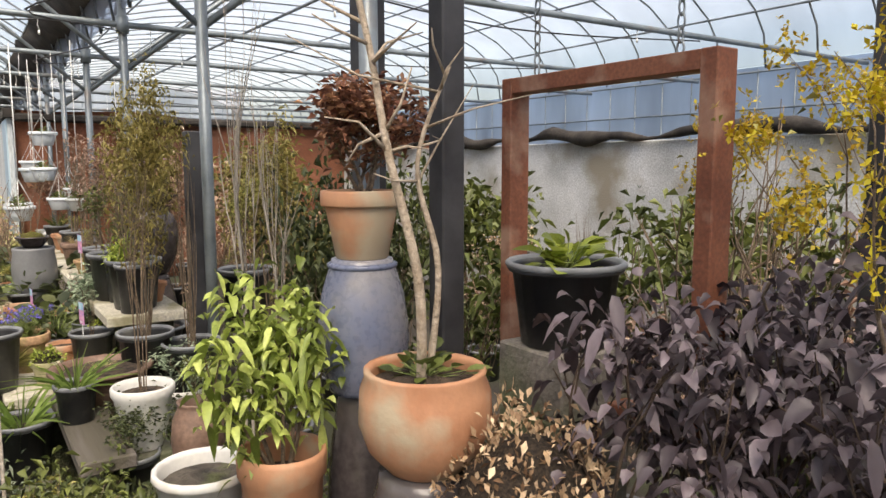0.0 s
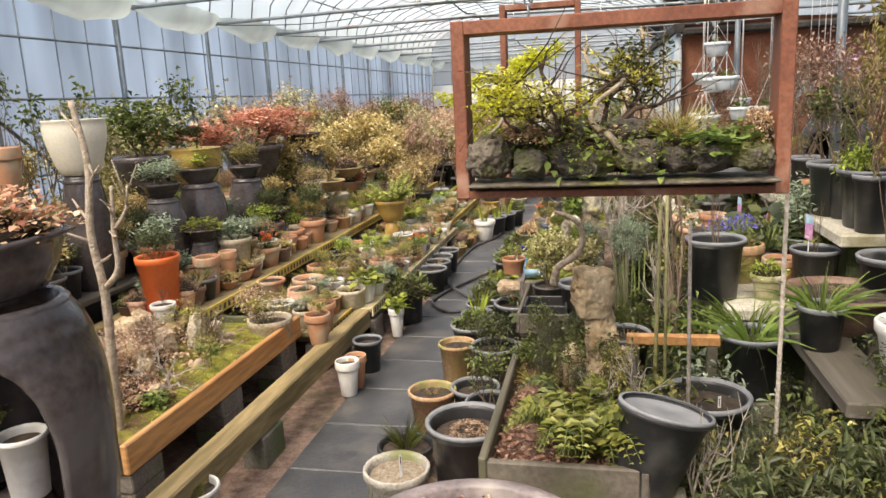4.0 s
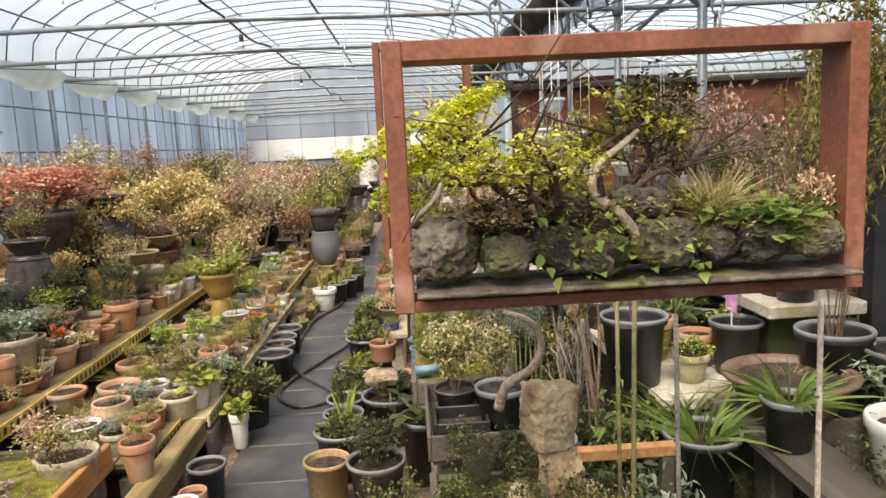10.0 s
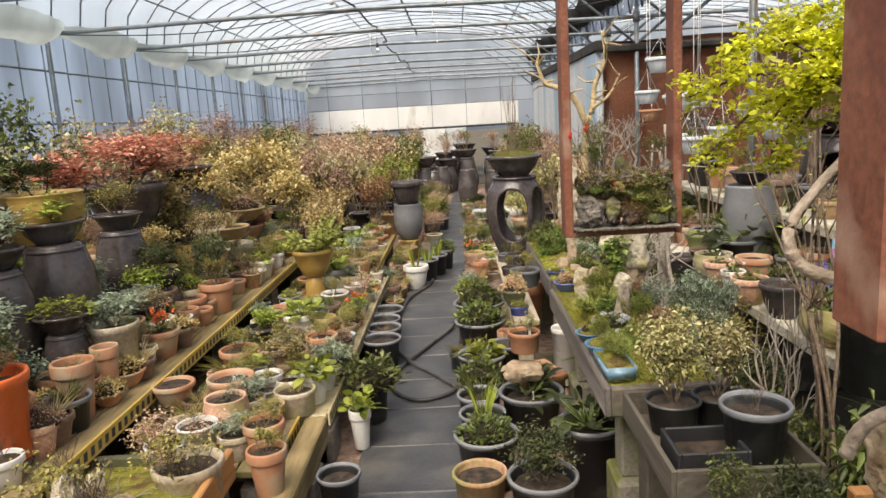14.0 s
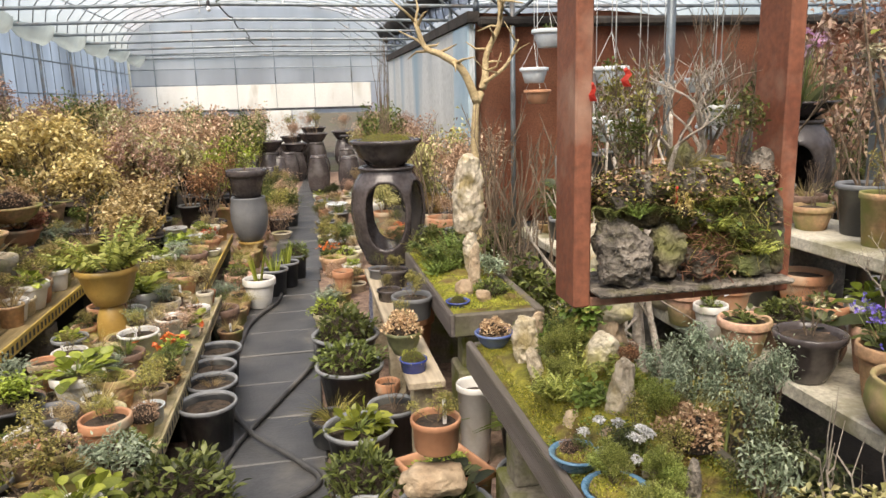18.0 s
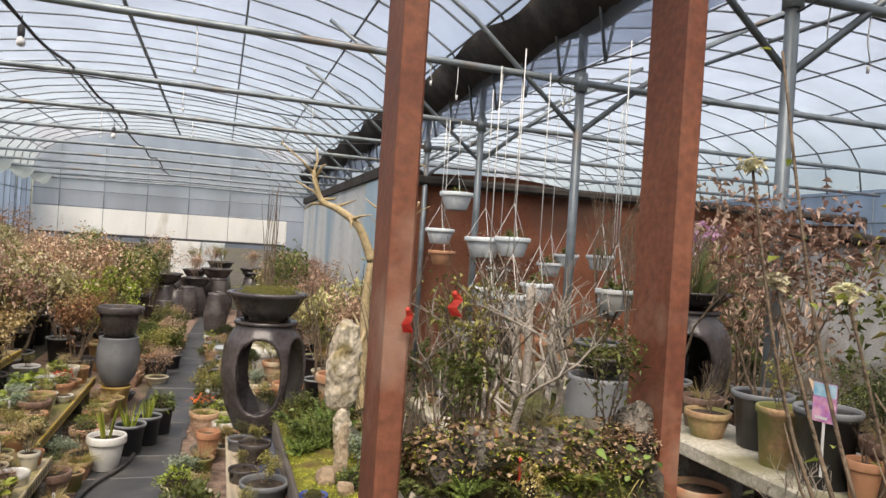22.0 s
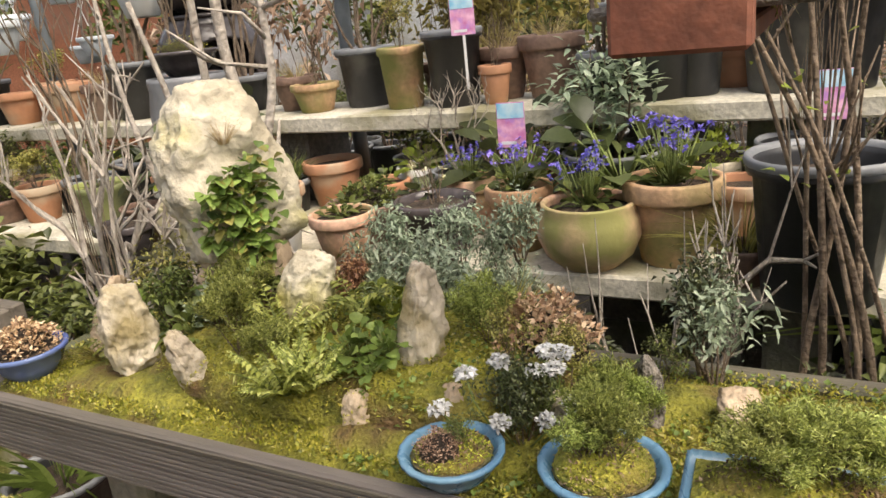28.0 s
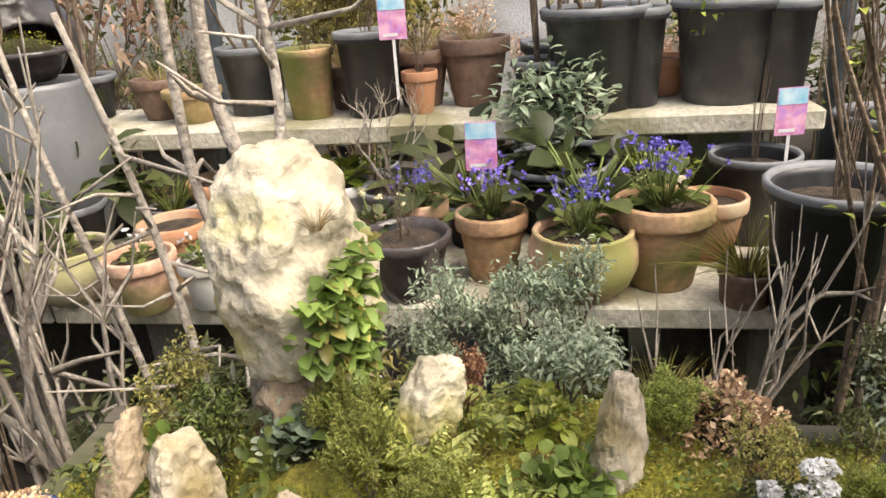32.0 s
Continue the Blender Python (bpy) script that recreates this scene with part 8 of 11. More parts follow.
potted(2.50, 1.55, 0.300, 0.150, 0.30, "flower", "terracotta", "purple_shrub", 1.0, 0.62, "terracotta pot with a large dusky purple shrub on a block stand")
block_stand(2.85, 2.00, 0.12, 0.300)
potted(2.85, 2.00, 0.300, 0.150, 0.30, "flower", "terracotta", "purple_shrub", 1.0, 0.62, "terracotta pot with a large dusky purple shrub on a block stand")
block_stand(2.12, 1.85, 0.08, 0.450)
potted(2.12, 1.85, 0.450, 0.100, 0.20, "flower", "terracotta", "broad_dark", 0.3, 0.3, "terracotta pot with broad dark leaves on a block stand")
block_stand(1.30, 2.30, 0.08, 0.350)
potted(1.30, 2.30, 0.350, 0.100, 0.20, "nursery", "black_plastic", "lettuce", 0.3, 0.35, "black plastic pot with light green rosette leaves on a block stand", rim="grey_rim")
block_stand(2.05, 4.65, 0.11, 0.500)
potted(2.05, 4.65, 0.500, 0.140, 0.30, "nursery", "black_plastic", "sticks", 0.9, 0.4, "black plastic pot with bare upright stems on a block stand", rim="grey_rim")
block_stand(1.86, 4.78, 0.10, 0.550)
potted(1.86, 4.78, 0.550, 0.130, 0.30, "nursery", "black_plastic", "willow", 1.3, 0.5, "black plastic pot with fine willowy stems on a block stand", rim="grey_rim")
block_stand(1.06, 4.2, 0.13, 0.200)
potted(1.06, 4.2, 0.200, 0.157, 0.26, "nursery", "black_plastic", None, 0.2, None, "black plastic pot with bare soil on a block stand", rim="grey_rim")
potted(1.64, 4.68, 0.580, 0.216, 0.16, "basin", "brown_clay", "straw_tuft", 0.06, 0.12, "wide brown clay basin with dry grass on the narrow shelf")
block_stand(1.32, 4.89, 0.10, 0.200)
potted(1.32, 4.89, 0.200, 0.119, 0.30, "nursery", "black_plastic", "spider", 0.25, 0.35, "black plastic pot with arching striped leaves on a block stand", rim="grey_rim")
block_stand(2.05, 5.60, 0.17, 0.580)
potted(2.05, 5.60, 0.580, 0.207, 0.12, "nursery", "black_plastic", "sticks", 0.3, 0.3, "black plastic pot with bare upright stems on a block stand", rim="grey_rim")
block_stand(2.65, 5.61, 0.13, 0.600)
potted(2.65, 5.61, 0.600, 0.167, 0.40, "nursery", "black_plastic", "sparse", 0.7, 0.4, "black plastic pot with thin sparse stems on a block stand", rim="grey_rim")
block_stand(1.99, 4.59, 0.08, 0.200)
potted(1.99, 4.59, 0.200, 0.106, 0.40, "nursery", "white_plastic", "bush_grey", 0.3, 0.3, "white plastic pot with grey-green leaves on a block stand")
block_stand(0.50, 5.65, 0.10, 0.200)
potted(0.50, 5.65, 0.200, 0.128, 0.28, "nursery", "black_plastic", None, 0.2, None, "black plastic pot with bare soil on a block stand", rim="grey_rim")
block_stand(1.65, 4.11, 0.09, 0.150)
potted(1.65, 4.11, 0.150, 0.111, 0.35, "nursery", "black_plastic", "bush_dark", 0.3, 0.35, "black plastic pot with a dark green shrub on a block stand", rim="grey_rim")
# hanging baskets
hanging_basket(1.96, 10.30, 1.89, 2.66, "pale_plastic", 0.145, "broad")
hanging_basket(1.83, 10.30, 1.59, 2.66, "pale_plastic", 0.125)
hanging_basket(1.80, 8.62, 1.53, 2.66, "pale_plastic", 0.116, "broad")
hanging_basket(2.11, 9.60, 1.33, 2.66, "pale_plastic", 0.100, "broad")
hanging_basket(1.57, 8.40, 1.23, 2.66, "pale_plastic", 0.109, "broad")
hanging_basket(1.89, 8.40, 1.27, 2.66, "pale_plastic", 0.106, "broad")
hanging_basket(2.64, 9.80, 1.38, 2.66, "pale_plastic", 0.105, "broad")
hanging_basket(2.79, 9.80, 1.46, 2.66, "pale_plastic", 0.105, "broad")
hanging_basket(2.65, 9.00, 1.47, 2.66, "pale_plastic", 0.101, "broad")
hanging_basket(2.65, 8.80, 1.17, 2.66, "pale_plastic", 0.100, "broad")
hanging_basket(1.86, 10.30, 1.41, 2.66, "terracotta", 0.117)
hanging_basket(1.95, 7.60, 1.30, 2.66, "pale_plastic", 0.100, "broad")
hanging_basket(2.75, 9.00, 1.13, 2.66, "pale_plastic", 0.100)
hanging_basket(1.55, 8.00, 1.21, 2.66, "pale_plastic", 0.118, "broad")
hanging_basket(1.75, 9.00, 1.51, 2.66, "pale_plastic", 0.130)
# left staging, from the aisle inwards
potted(-1.24, 5.98, 0.240, 0.105, 0.20, "bowl", "terracotta", None, 0.2, None, "terracotta pot with bare soil on the low bench")
potted(-1.20, 5.77, 0.240, 0.100, 0.18, "round", "pink_clay", "purple_small", 0.05, 0.07, "pale pink clay pot with a small purple plant on the low bench")
potted(-0.95, 5.99, 0.240, 0.096, 0.12, "shallow", "buff_clay", "straw_tuft", 0.08, 0.1, "buff clay pot with a dry grass tuft on the low bench")
potted(-0.88, 6.11, 0.240, 0.072, 0.16, "flower", "white_plastic", "lettuce", 0.15, 0.2, "white plastic pot with light green rosette leaves on the low bench")
potted(-0.95, 6.70, 0.240, 0.089, 0.16, "flower", "terracotta", "bush_olive", 0.1, 0.12, "terracotta pot with an olive green shrub on the low bench")
potted(-1.18, 6.51, 0.240, 0.080, 0.16, "flower", "terracotta", "straw_tuft", 0.1, 0.12, "terracotta pot with a dry grass tuft on the low bench")
potted(-1.32, 6.87, 0.240, 0.115, 0.18, "nursery", "black_plastic", "bush_bright", 0.14, 0.18, "black plastic pot with bright green leaves on the low bench")
potted(-1.16, 6.81, 0.240, 0.088, 0.16, "bowl", "grey_onggi", None, 0.2, None, "grey glazed pot with bare soil on the low bench")
potted(-1.37, 7.39, 0.240, 0.069, 0.16, "flower", "terracotta", None, 0.2, None, "terracotta pot with bare soil on the low bench")
potted(-0.93, 7.94, 0.240, 0.083, 0.16, "nursery", "white_plastic", None, 0.2, None, "white plastic pot with bare soil on the low bench")
potted(-1.06, 7.48, 0.240, 0.089, 0.14, "flower", "brown_clay", "grass", 0.14, 0.14, "brown clay pot with green grass on the low bench")
potted(-1.34, 5.66, 0.240, 0.090, 0.12, "shallow", "buff_clay", "straw_tuft", 0.12, 0.14, "buff clay pot with a dry grass tuft on the low bench")
potted(-0.97, 5.53, 0.240, 0.085, 0.16, "flower", "terracotta", "bush_olive", 0.1, 0.14, "terracotta pot with an olive green shrub on the low bench")
potted(-1.16, 5.21, 0.240, 0.122, 0.16, "shallow", "buff_clay", None, 0.2, None, "buff clay pot with bare soil on the low bench")
potted(-0.88, 5.24, 0.240, 0.073, 0.18, "flower", "terracotta", "bush_olive", 0.1, 0.13, "terracotta pot with an olive green shrub on the low bench")
potted(-0.66, 6.42, 0.000, 0.102, 0.22, "nursery", "black_plastic", "green_mound", 0.14, 0.17, "black plastic pot with a green cushion plant beside the aisle", rim="grey_rim")
potted(-0.67, 6.09, 0.000, 0.054, 0.20, "flower", "white_plastic", "lettuce", 0.16, 0.17, "white plastic pot with light green rosette leaves beside the aisle")
potted(-0.68, 7.21, 0.000, 0.124, 0.20, "nursery", "black_plastic", None, 0.2, None, "black plastic pot with bare soil beside the aisle", rim="grey_rim")
potted(-0.69, 7.46, 0.000, 0.115, 0.20, "nursery", "black_plastic", "straw_tuft", 0.08, 0.1, "black plastic pot with a dry grass tuft beside the aisle", rim="grey_rim")
potted(-0.71, 7.67, 0.000, 0.114, 0.20, "nursery", "black_plastic", "twigs", 0.1, 0.1, "black plastic pot with bare twigs beside the aisle", rim="grey_rim")
potted(-0.71, 7.93, 0.000, 0.118, 0.20, "nursery", "black_plastic", None, 0.2, None, "black plastic pot with bare soil beside the aisle", rim="grey_rim")
potted(-0.58, 9.43, 0.000, 0.119, 0.22, "flower", "white_plastic", "iris", 0.26, 0.2, "white plastic pot with upright iris leaves beside the aisle")
potted(-0.48, 9.76, 0.000, 0.103, 0.20, "nursery", "black_plastic", "iris", 0.2, 0.2, "black plastic pot with upright iris leaves beside the aisle", rim="grey_rim")
potted(-0.39, 9.99, 0.000, 0.097, 0.20, "nursery", "black_plastic", "iris", 0.2, 0.18, "black plastic pot with upright iris leaves beside the aisle", rim="grey_rim")
potted(-0.32, 10.27, 0.000, 0.095, 0.20, "nursery", "black_plastic", "green_mound", 0.12, 0.12, "black plastic pot with a green cushion plant beside the aisle", rim="grey_rim")
potted(-0.67, 5.10, 0.000, 0.066, 0.20, "flower", "white_plastic", None, 0.2, None, "white plastic pot with bare soil beside the aisle")
potted(-0.66, 5.21, 0.000, 0.059, 0.19, "flower", "terracotta", None, 0.2, None, "terracotta pot with bare soil beside the aisle")
potted(-0.67, 5.46, 0.000, 0.085, 0.19, "nursery", "black_plastic", None, 0.2, None, "black plastic pot with bare soil beside the aisle", rim="grey_rim")
potted(-0.81, 3.77, 0.000, 0.100, 0.20, "nursery", "white_plastic", "moss_ball", 0.04, 0.06, "white plastic pot with a mossy mound beside the aisle")
potted(-1.03, 8.24, 0.000, 0.121, 0.32, "nursery", "white_plastic", None, 0.2, None, "white plastic pot with bare soil beside the aisle")
potted(-0.88, 8.46, 0.000, 0.076, 0.30, "nursery", "white_plastic", "twigs", 0.1, 0.1, "white plastic pot with bare twigs beside the aisle")
# middle and upper staging
jar_stand(-1.80, 5.17, 0.420, 0.10, 0.033)
potted(-1.80, 5.17, 0.453, 0.124, 0.32, "tall", "orange_plastic", "bush_dark", 0.2, 0.26, "bright orange plastic pot with a dark green shrub on the staging")
jar_stand(-2.30, 5.27, 0.550, 0.14, 0.689)
potted(-2.30, 5.27, 1.239, 0.175, 0.32, "vase", "cream_pot", "sparse", 0.16, 0.28, "cream pot with thin sparse stems on the staging")
jar_stand(-2.25, 6.40, 0.550, 0.16, 0.437)
potted(-2.25, 6.40, 0.987, 0.206, 0.32, "vase", "mustard_glaze", "pine", 0.25, 0.35, "mustard glazed pot with a small pine on the staging")
potted(-1.90, 6.36, 0.420, 0.110, 0.21, "tall", "old_terracotta", "bush_grey", 0.2, 0.28, "mossy old terracotta pot with grey-green leaves on the staging")
potted(-1.75, 5.86, 0.420, 0.060, 0.23, "flower", "terracotta", None, 0.2, None, "terracotta pot with bare soil on the staging")
potted(-1.75, 5.60, 0.420, 0.085, 0.25, "flower", "terracotta", "straw_tuft", 0.08, 0.1, "terracotta pot with a dry grass tuft on the staging")
potted(-1.80, 6.07, 0.420, 0.115, 0.28, "tall", "buff_clay", "bush_grey", 0.2, 0.28, "buff clay pot with grey-green leaves on the staging")
potted(-1.75, 6.83, 0.420, 0.069, 0.14, "flower", "terracotta", "sticks", 0.15, 0.12, "terracotta pot with bare upright stems on the staging")
potted(-1.75, 7.15, 0.420, 0.060, 0.11, "flower", "terracotta", None, 0.2, None, "terracotta pot with bare soil on the staging")
potted(-1.95, 6.70, 0.420, 0.159, 0.22, "nursery", "onggi", "yellow_flowers", 0.16, 0.24, "dark glazed pot with yellow daisies on the staging")
potted(-1.85, 7.57, 0.420, 0.116, 0.17, "tall", "moss_onggi", "bush", 0.35, 0.25, "moss-grown pot with a leafy green shrub on the staging")
potted(-2.00, 8.97, 0.800, 0.168, 0.10, "bowl", "old_terracotta", "dry_mound", 0.12, 0.14, "mossy old terracotta pot with a withered plant on the staging")
potted(-1.80, 8.02, 0.420, 0.080, 0.10, "flower", "brown_clay", None, 0.2, None, "brown clay pot with bare soil on the staging")
tagged(link_mesh("clay_stand", pot_mesh("inverted", 0.085, 0.22, "mustard_glaze"), None, "", pose(-1.25, 8.07, 0.24)), "upturned mustard glazed pot under a bowl", "stand")
potted(-1.25, 8.07, 0.460, 0.15, 0.2, "bowl", "mustard_glaze", "spray_fern", 0.36, 0.32, "mustard glazed pot with bright green leaves on the staging")
potted(-1.90, 8.20, 0.750, 0.147, 0.10, "bowl", "old_terracotta", "straw_tuft", 0.2, 0.2, "mossy old terracotta pot with a dry grass tuft on the staging")
potted(-1.80, 7.40, 0.420, 0.135, 0.14, "tall", "moss_onggi", "bush_dark", 0.35, 0.25, "moss-grown pot with a dark green shrub on the staging")
potted(-1.75, 7.75, 0.420, 0.072, 0.10, "flower", "terracotta", None, 0.2, None, "terracotta pot with bare soil on the staging")
potted(-1.95, 8.66, 0.420, 0.112, 0.10, "jar", "grey_onggi", None, 0.2, None, "grey glazed pot with bare soil on the staging")
potted(-1.72, 6.98, 0.420, 0.066, 0.10, "flower", "terracotta", None, 0.2, None, "terracotta pot with bare soil on the staging")
jar_stand(-2.40, 4.28, 0.550, 0.16, 0.540)
potted(-2.40, 4.28, 1.090, 0.205, 0.32, "nursery", "onggi", "bush_bright", 0.36, 0.42, "dark glazed pot with bright green leaves on the staging")
jar_stand(-2.20, 3.77, 0.550, 0.10, 0.444)
potted(-2.20, 3.77, 0.994, 0.129, 0.32, "nursery", "black_plastic", "sparse", 0.2, 0.2, "black plastic pot with thin sparse stems on the staging")
jar_stand(-2.60, 5.05, 0.550, 0.09, 0.556)
potted(-2.60, 5.05, 1.106, 0.085, 0.32, "flower", "terracotta", "sparse_green", 0.5, 0.3, "terracotta pot with a sparse green shrub on the staging")
jar_stand(-1.65, 3.26, 0.550, 0.09, 0.042)
potted(-1.65, 3.26, 0.592, 0.098, 0.32, "tall", "old_terracotta", "bush_grey", 0.16, 0.3, "mossy old terracotta pot with grey-green leaves on the staging")
potted(-1.55, 3.35, 0.550, 0.068, 0.30, "round", "cream_pot", None, 0.2, None, "cream pot with bare soil on the staging")
potted(-1.75, 3.66, 0.550, 0.063, 0.30, "flower", "pink_clay", "broad", 0.08, 0.1, "pale pink clay pot with broad green leaves on the staging")
potted(-1.50, 5.95, 0.330, 0.097, 0.10, "flower", "terracotta", None, 0.2, None, "terracotta pot with bare soil on the staging")
# tall shrubs and upturned jars of the left staging
jar_stand(-2.50, 7.86, 0.550, 0.22, 0.365)
potted(-2.50, 7.86, 0.915, 0.279, 0.32, "bowl", "onggi", "rust_tree", 0.55, 1.0, "dark glazed pot with a rust-red spreading tree on the staging")
potted(-2.20, 13.14, 0.550, 0.272, 0.24, "flower", "terracotta", "pink_twigs", 0.4, 0.45, "terracotta pot with pinkish dry twigs on the staging")
potted(-1.95, 8.39, 0.420, 0.153, 0.27, "bowl", "buff_clay", "straw_tuft", 0.2, 0.25, "buff clay pot with a dry grass tuft on the staging")
jar_stand(-2.50, 6.16, 0.550, 0.16, 0.410)
potted(-2.50, 6.16, 0.960, 0.200, 0.32, "bowl", "onggi", "bush", 0.5, 0.6, "dark glazed pot with a leafy green shrub on the staging")
potted(-2.00, 6.97, 0.420, 0.140, 0.23, "bowl", "brown_clay", "bush_bright", 0.2, 0.25, "brown clay pot with bright green leaves on the staging")
jar_stand(-2.90, 11.07, 0.550, 0.17, 0.352)
potted(-2.90, 11.07, 0.902, 0.215, 0.32, "nursery", "onggi", "pink_twigs", 0.7, 0.7, "dark glazed pot with pinkish dry twigs on the staging")
jar_stand(-3.00, 9.93, 0.550, 0.15, 0.295)
potted(-3.00, 9.93, 0.845, 0.189, 0.32, "nursery", "onggi", "white_blossom", 0.8, 0.75, "dark glazed pot with a pale blossoming small tree on the staging")
potted(-2.10, 9.38, 0.420, 0.178, 0.10, "nursery", "onggi", "gold_tree", 0.75, 0.65, "dark glazed pot with a golden-leaved small tree on the staging")
potted(-2.20, 11.03, 0.550, 0.217, 0.10, "nursery", "onggi", "gold_tree", 0.6, 0.6, "dark glazed pot with a golden-leaved small tree on the staging")
jar_stand(-2.60, 21.43, 0.550, 0.24, 0.121)
potted(-2.60, 21.43, 0.671, 0.304, 0.26, "nursery", "onggi", "lime_tree", 0.7, 0.6, "dark glazed pot with a lime-leaved small tree on the staging")
PLACED.append((-2.35, 8.66, 0.32, 0.55))
jar_stand(-2.35, 8.66, 0.550, 0.27, 0.600)
PLACED.append((-2.15, 6.29, 0.22, 0.55))
jar_stand(-2.15, 6.29, 0.550, 0.19, 0.512)
PLACED.append((-2.25, 7.18, 0.20, 0.55))
jar_stand(-2.25, 7.18, 0.550, 0.17, 0.448)
PLACED.append((-2.00, 7.11, 0.14, 0.42))
jar_stand(-2.00, 7.11, 0.420, 0.13, 0.223)
PLACED.append((-1.95, 5.92, 0.13, 0.42))
jar_stand(-1.95, 5.92, 0.420, 0.11, 0.285)
PLACED.append((-2.20, 5.89, 0.17, 0.55))
for x, y, z, r, st, h, w, words in ((-2.35, 8.66, 1.15, 0.2, "gold_tree", 0.4, 0.5, "wide dark bowl with a golden shrub"), (-2.15, 6.29, 1.062, 0.15, "bush_bright", 0.16, 0.3, "wide dark bowl with bright broad leaves"), (-2.25, 7.18, 0.998, 0.14, "bush_olive", 0.22, 0.34, "wide dark bowl with an olive shrublet"), (-2.0, 7.11, 0.643, 0.12, "bush_dark", 0.2, 0.28, "dark bowl with a dark green shrublet"), (-1.95, 5.92, 0.705, 0.12, "sedum", 0.07, 0.14, "dark bowl with light green stonecrop"), (-2.2, 5.89, 1.012, 0.13, "bush_grey", 0.2, 0.3, "dark bowl with grey-green shoots")):
    potted(x, y, z, r, r * 0.75, "bowl", "onggi", st, h, w, words + " on an upturned jar")
jar_stand(-2.20, 5.89, 0.550, 0.15, 0.462)

# ---- the crowd of lesser pots ----
fill_rnd = random.Random(21)


def clear(x, y, r, z, tight=0.8):
    return all((a - x) ** 2 + (b - y) ** 2 > (tight * (r + q)) ** 2 or abs(c - z) > 0.25 for a, b, q, c in PLACED)


def fill(x0, x1, y0, y1, z, n, kinds, r_range, where, group, tight=0.85):
    """Sets up to n pots at random on a stretch where there is room. kinds: (weight, pot, material, plant, height, spread, words)."""
    total = sum(k[0] for k in kinds)
    done = 0
    for _ in range(n * 8):
        if done == n:
            break
        r = fill_rnd.uniform(*r_range)
        x, y = fill_rnd.uniform(x0 + r, x1 - r), fill_rnd.uniform(y0 + r, y1 - r)
        if not clear(x, y, r, z, tight):
            continue
        u, k = fill_rnd.uniform(0, total), 0
        while u > kinds[k][0]:
            u -= kinds[k][0]
            k += 1
        _, pot, mat, style, ph, pw, words = kinds[k]
        s = fill_rnd.uniform(0.8, 1.25)
        potted(x, y, z, r, r * fill_rnd.uniform(1.35, 1.9) if pot not in ("shallow", "bowl") else r * 0.9, pot, mat, style, ph * s, pw * s, words + where, group=group, rim="grey_rim" if mat == "black_plastic" else None)
        done += 1


WORDS = {"flower": "%s flower pot with small shoots", "bowl": "%s bowl with a small shrub", "tall": "tall %s pot with a leafy shrub", "nursery": "%s pot with a green shrub", "vase": "%s vase-shaped pot with a shrub"}
SMALL = [(2, "flower", "terracotta", "bush_olive", 0.16, 0.19, "small terracotta pot with an olive shrublet"), (1, "flower", "terracotta", None, 0.08, 0.09, "small terracotta pot of bare soil"), (2, "flower", "brown_clay", "straw_tuft", 0.13, 0.15, "brown clay pot with dry tufts"), (2, "nursery", "black_plastic", "grass", 0.18, 0.19, "black plastic pot with grass"), (2, "bowl", "old_terracotta", "sparse_green", 0.23, 0.24, "old clay bowl with a sparse shrub"), (2, "flower", "white_plastic", "lettuce", 0.12, 0.14, "white pot with pale green leaves"), (2, "flower", "buff_clay", "sedum", 0.08, 0.09, "buff clay pot with light green stonecrop"), (2, "shallow", "brown_clay", "green_mound", 0.07, 0.09, "shallow brown pot with a green cushion"), (1, "flower", "terracotta", "orange_flowers", 0.10, 0.11, "terracotta pot with orange flowers"), (1, "nursery", "onggi", "bush", 0.20, 0.22, "dark pot with a green shrub"), (3, "tall", "old_terracotta", "straw_tuft", 0.14, 0.15, "mossy clay pot with straw-coloured tufts"), (2, "flower", "buff_clay", "bush_grey", 0.17, 0.18, "buff clay pot with grey-green shoots"), (1, "flower", "white_plastic", "twigs", 0.12, 0.13, "white plastic pot with dry twigs"), (2, "bowl", "grey_onggi", "pink_twigs", 0.21, 0.24, "grey bowl with pinkish dry twigs"), (2, "flower", "old_terracotta", "sedge", 0.11, 0.14, "mossy clay pot with sedge"), (1, "flower", "brown_clay", "yellow_mound", 0.07, 0.09, "brown pot with a yellowing plant"), (2, "shallow", "buff_clay", "sparse", 0.18, 0.19, "buff tray with thin stems"), (2, "flower", "pink_clay", "dry_mound", 0.07, 0.08, "pink clay pot with a withered cushion"), (2, "flower", "cream_pot", "bush_straw", 0.16, 0.17, "cream pot with a straw-coloured shrublet"), (2, "bowl", "terracotta", "yellow_mound", 0.06, 0.08, "terracotta bowl with a yellowing cushion"), (2, "nursery", "pale_plastic", "sparse", 0.14, 0.15, "pale plastic pot with thin stems")]
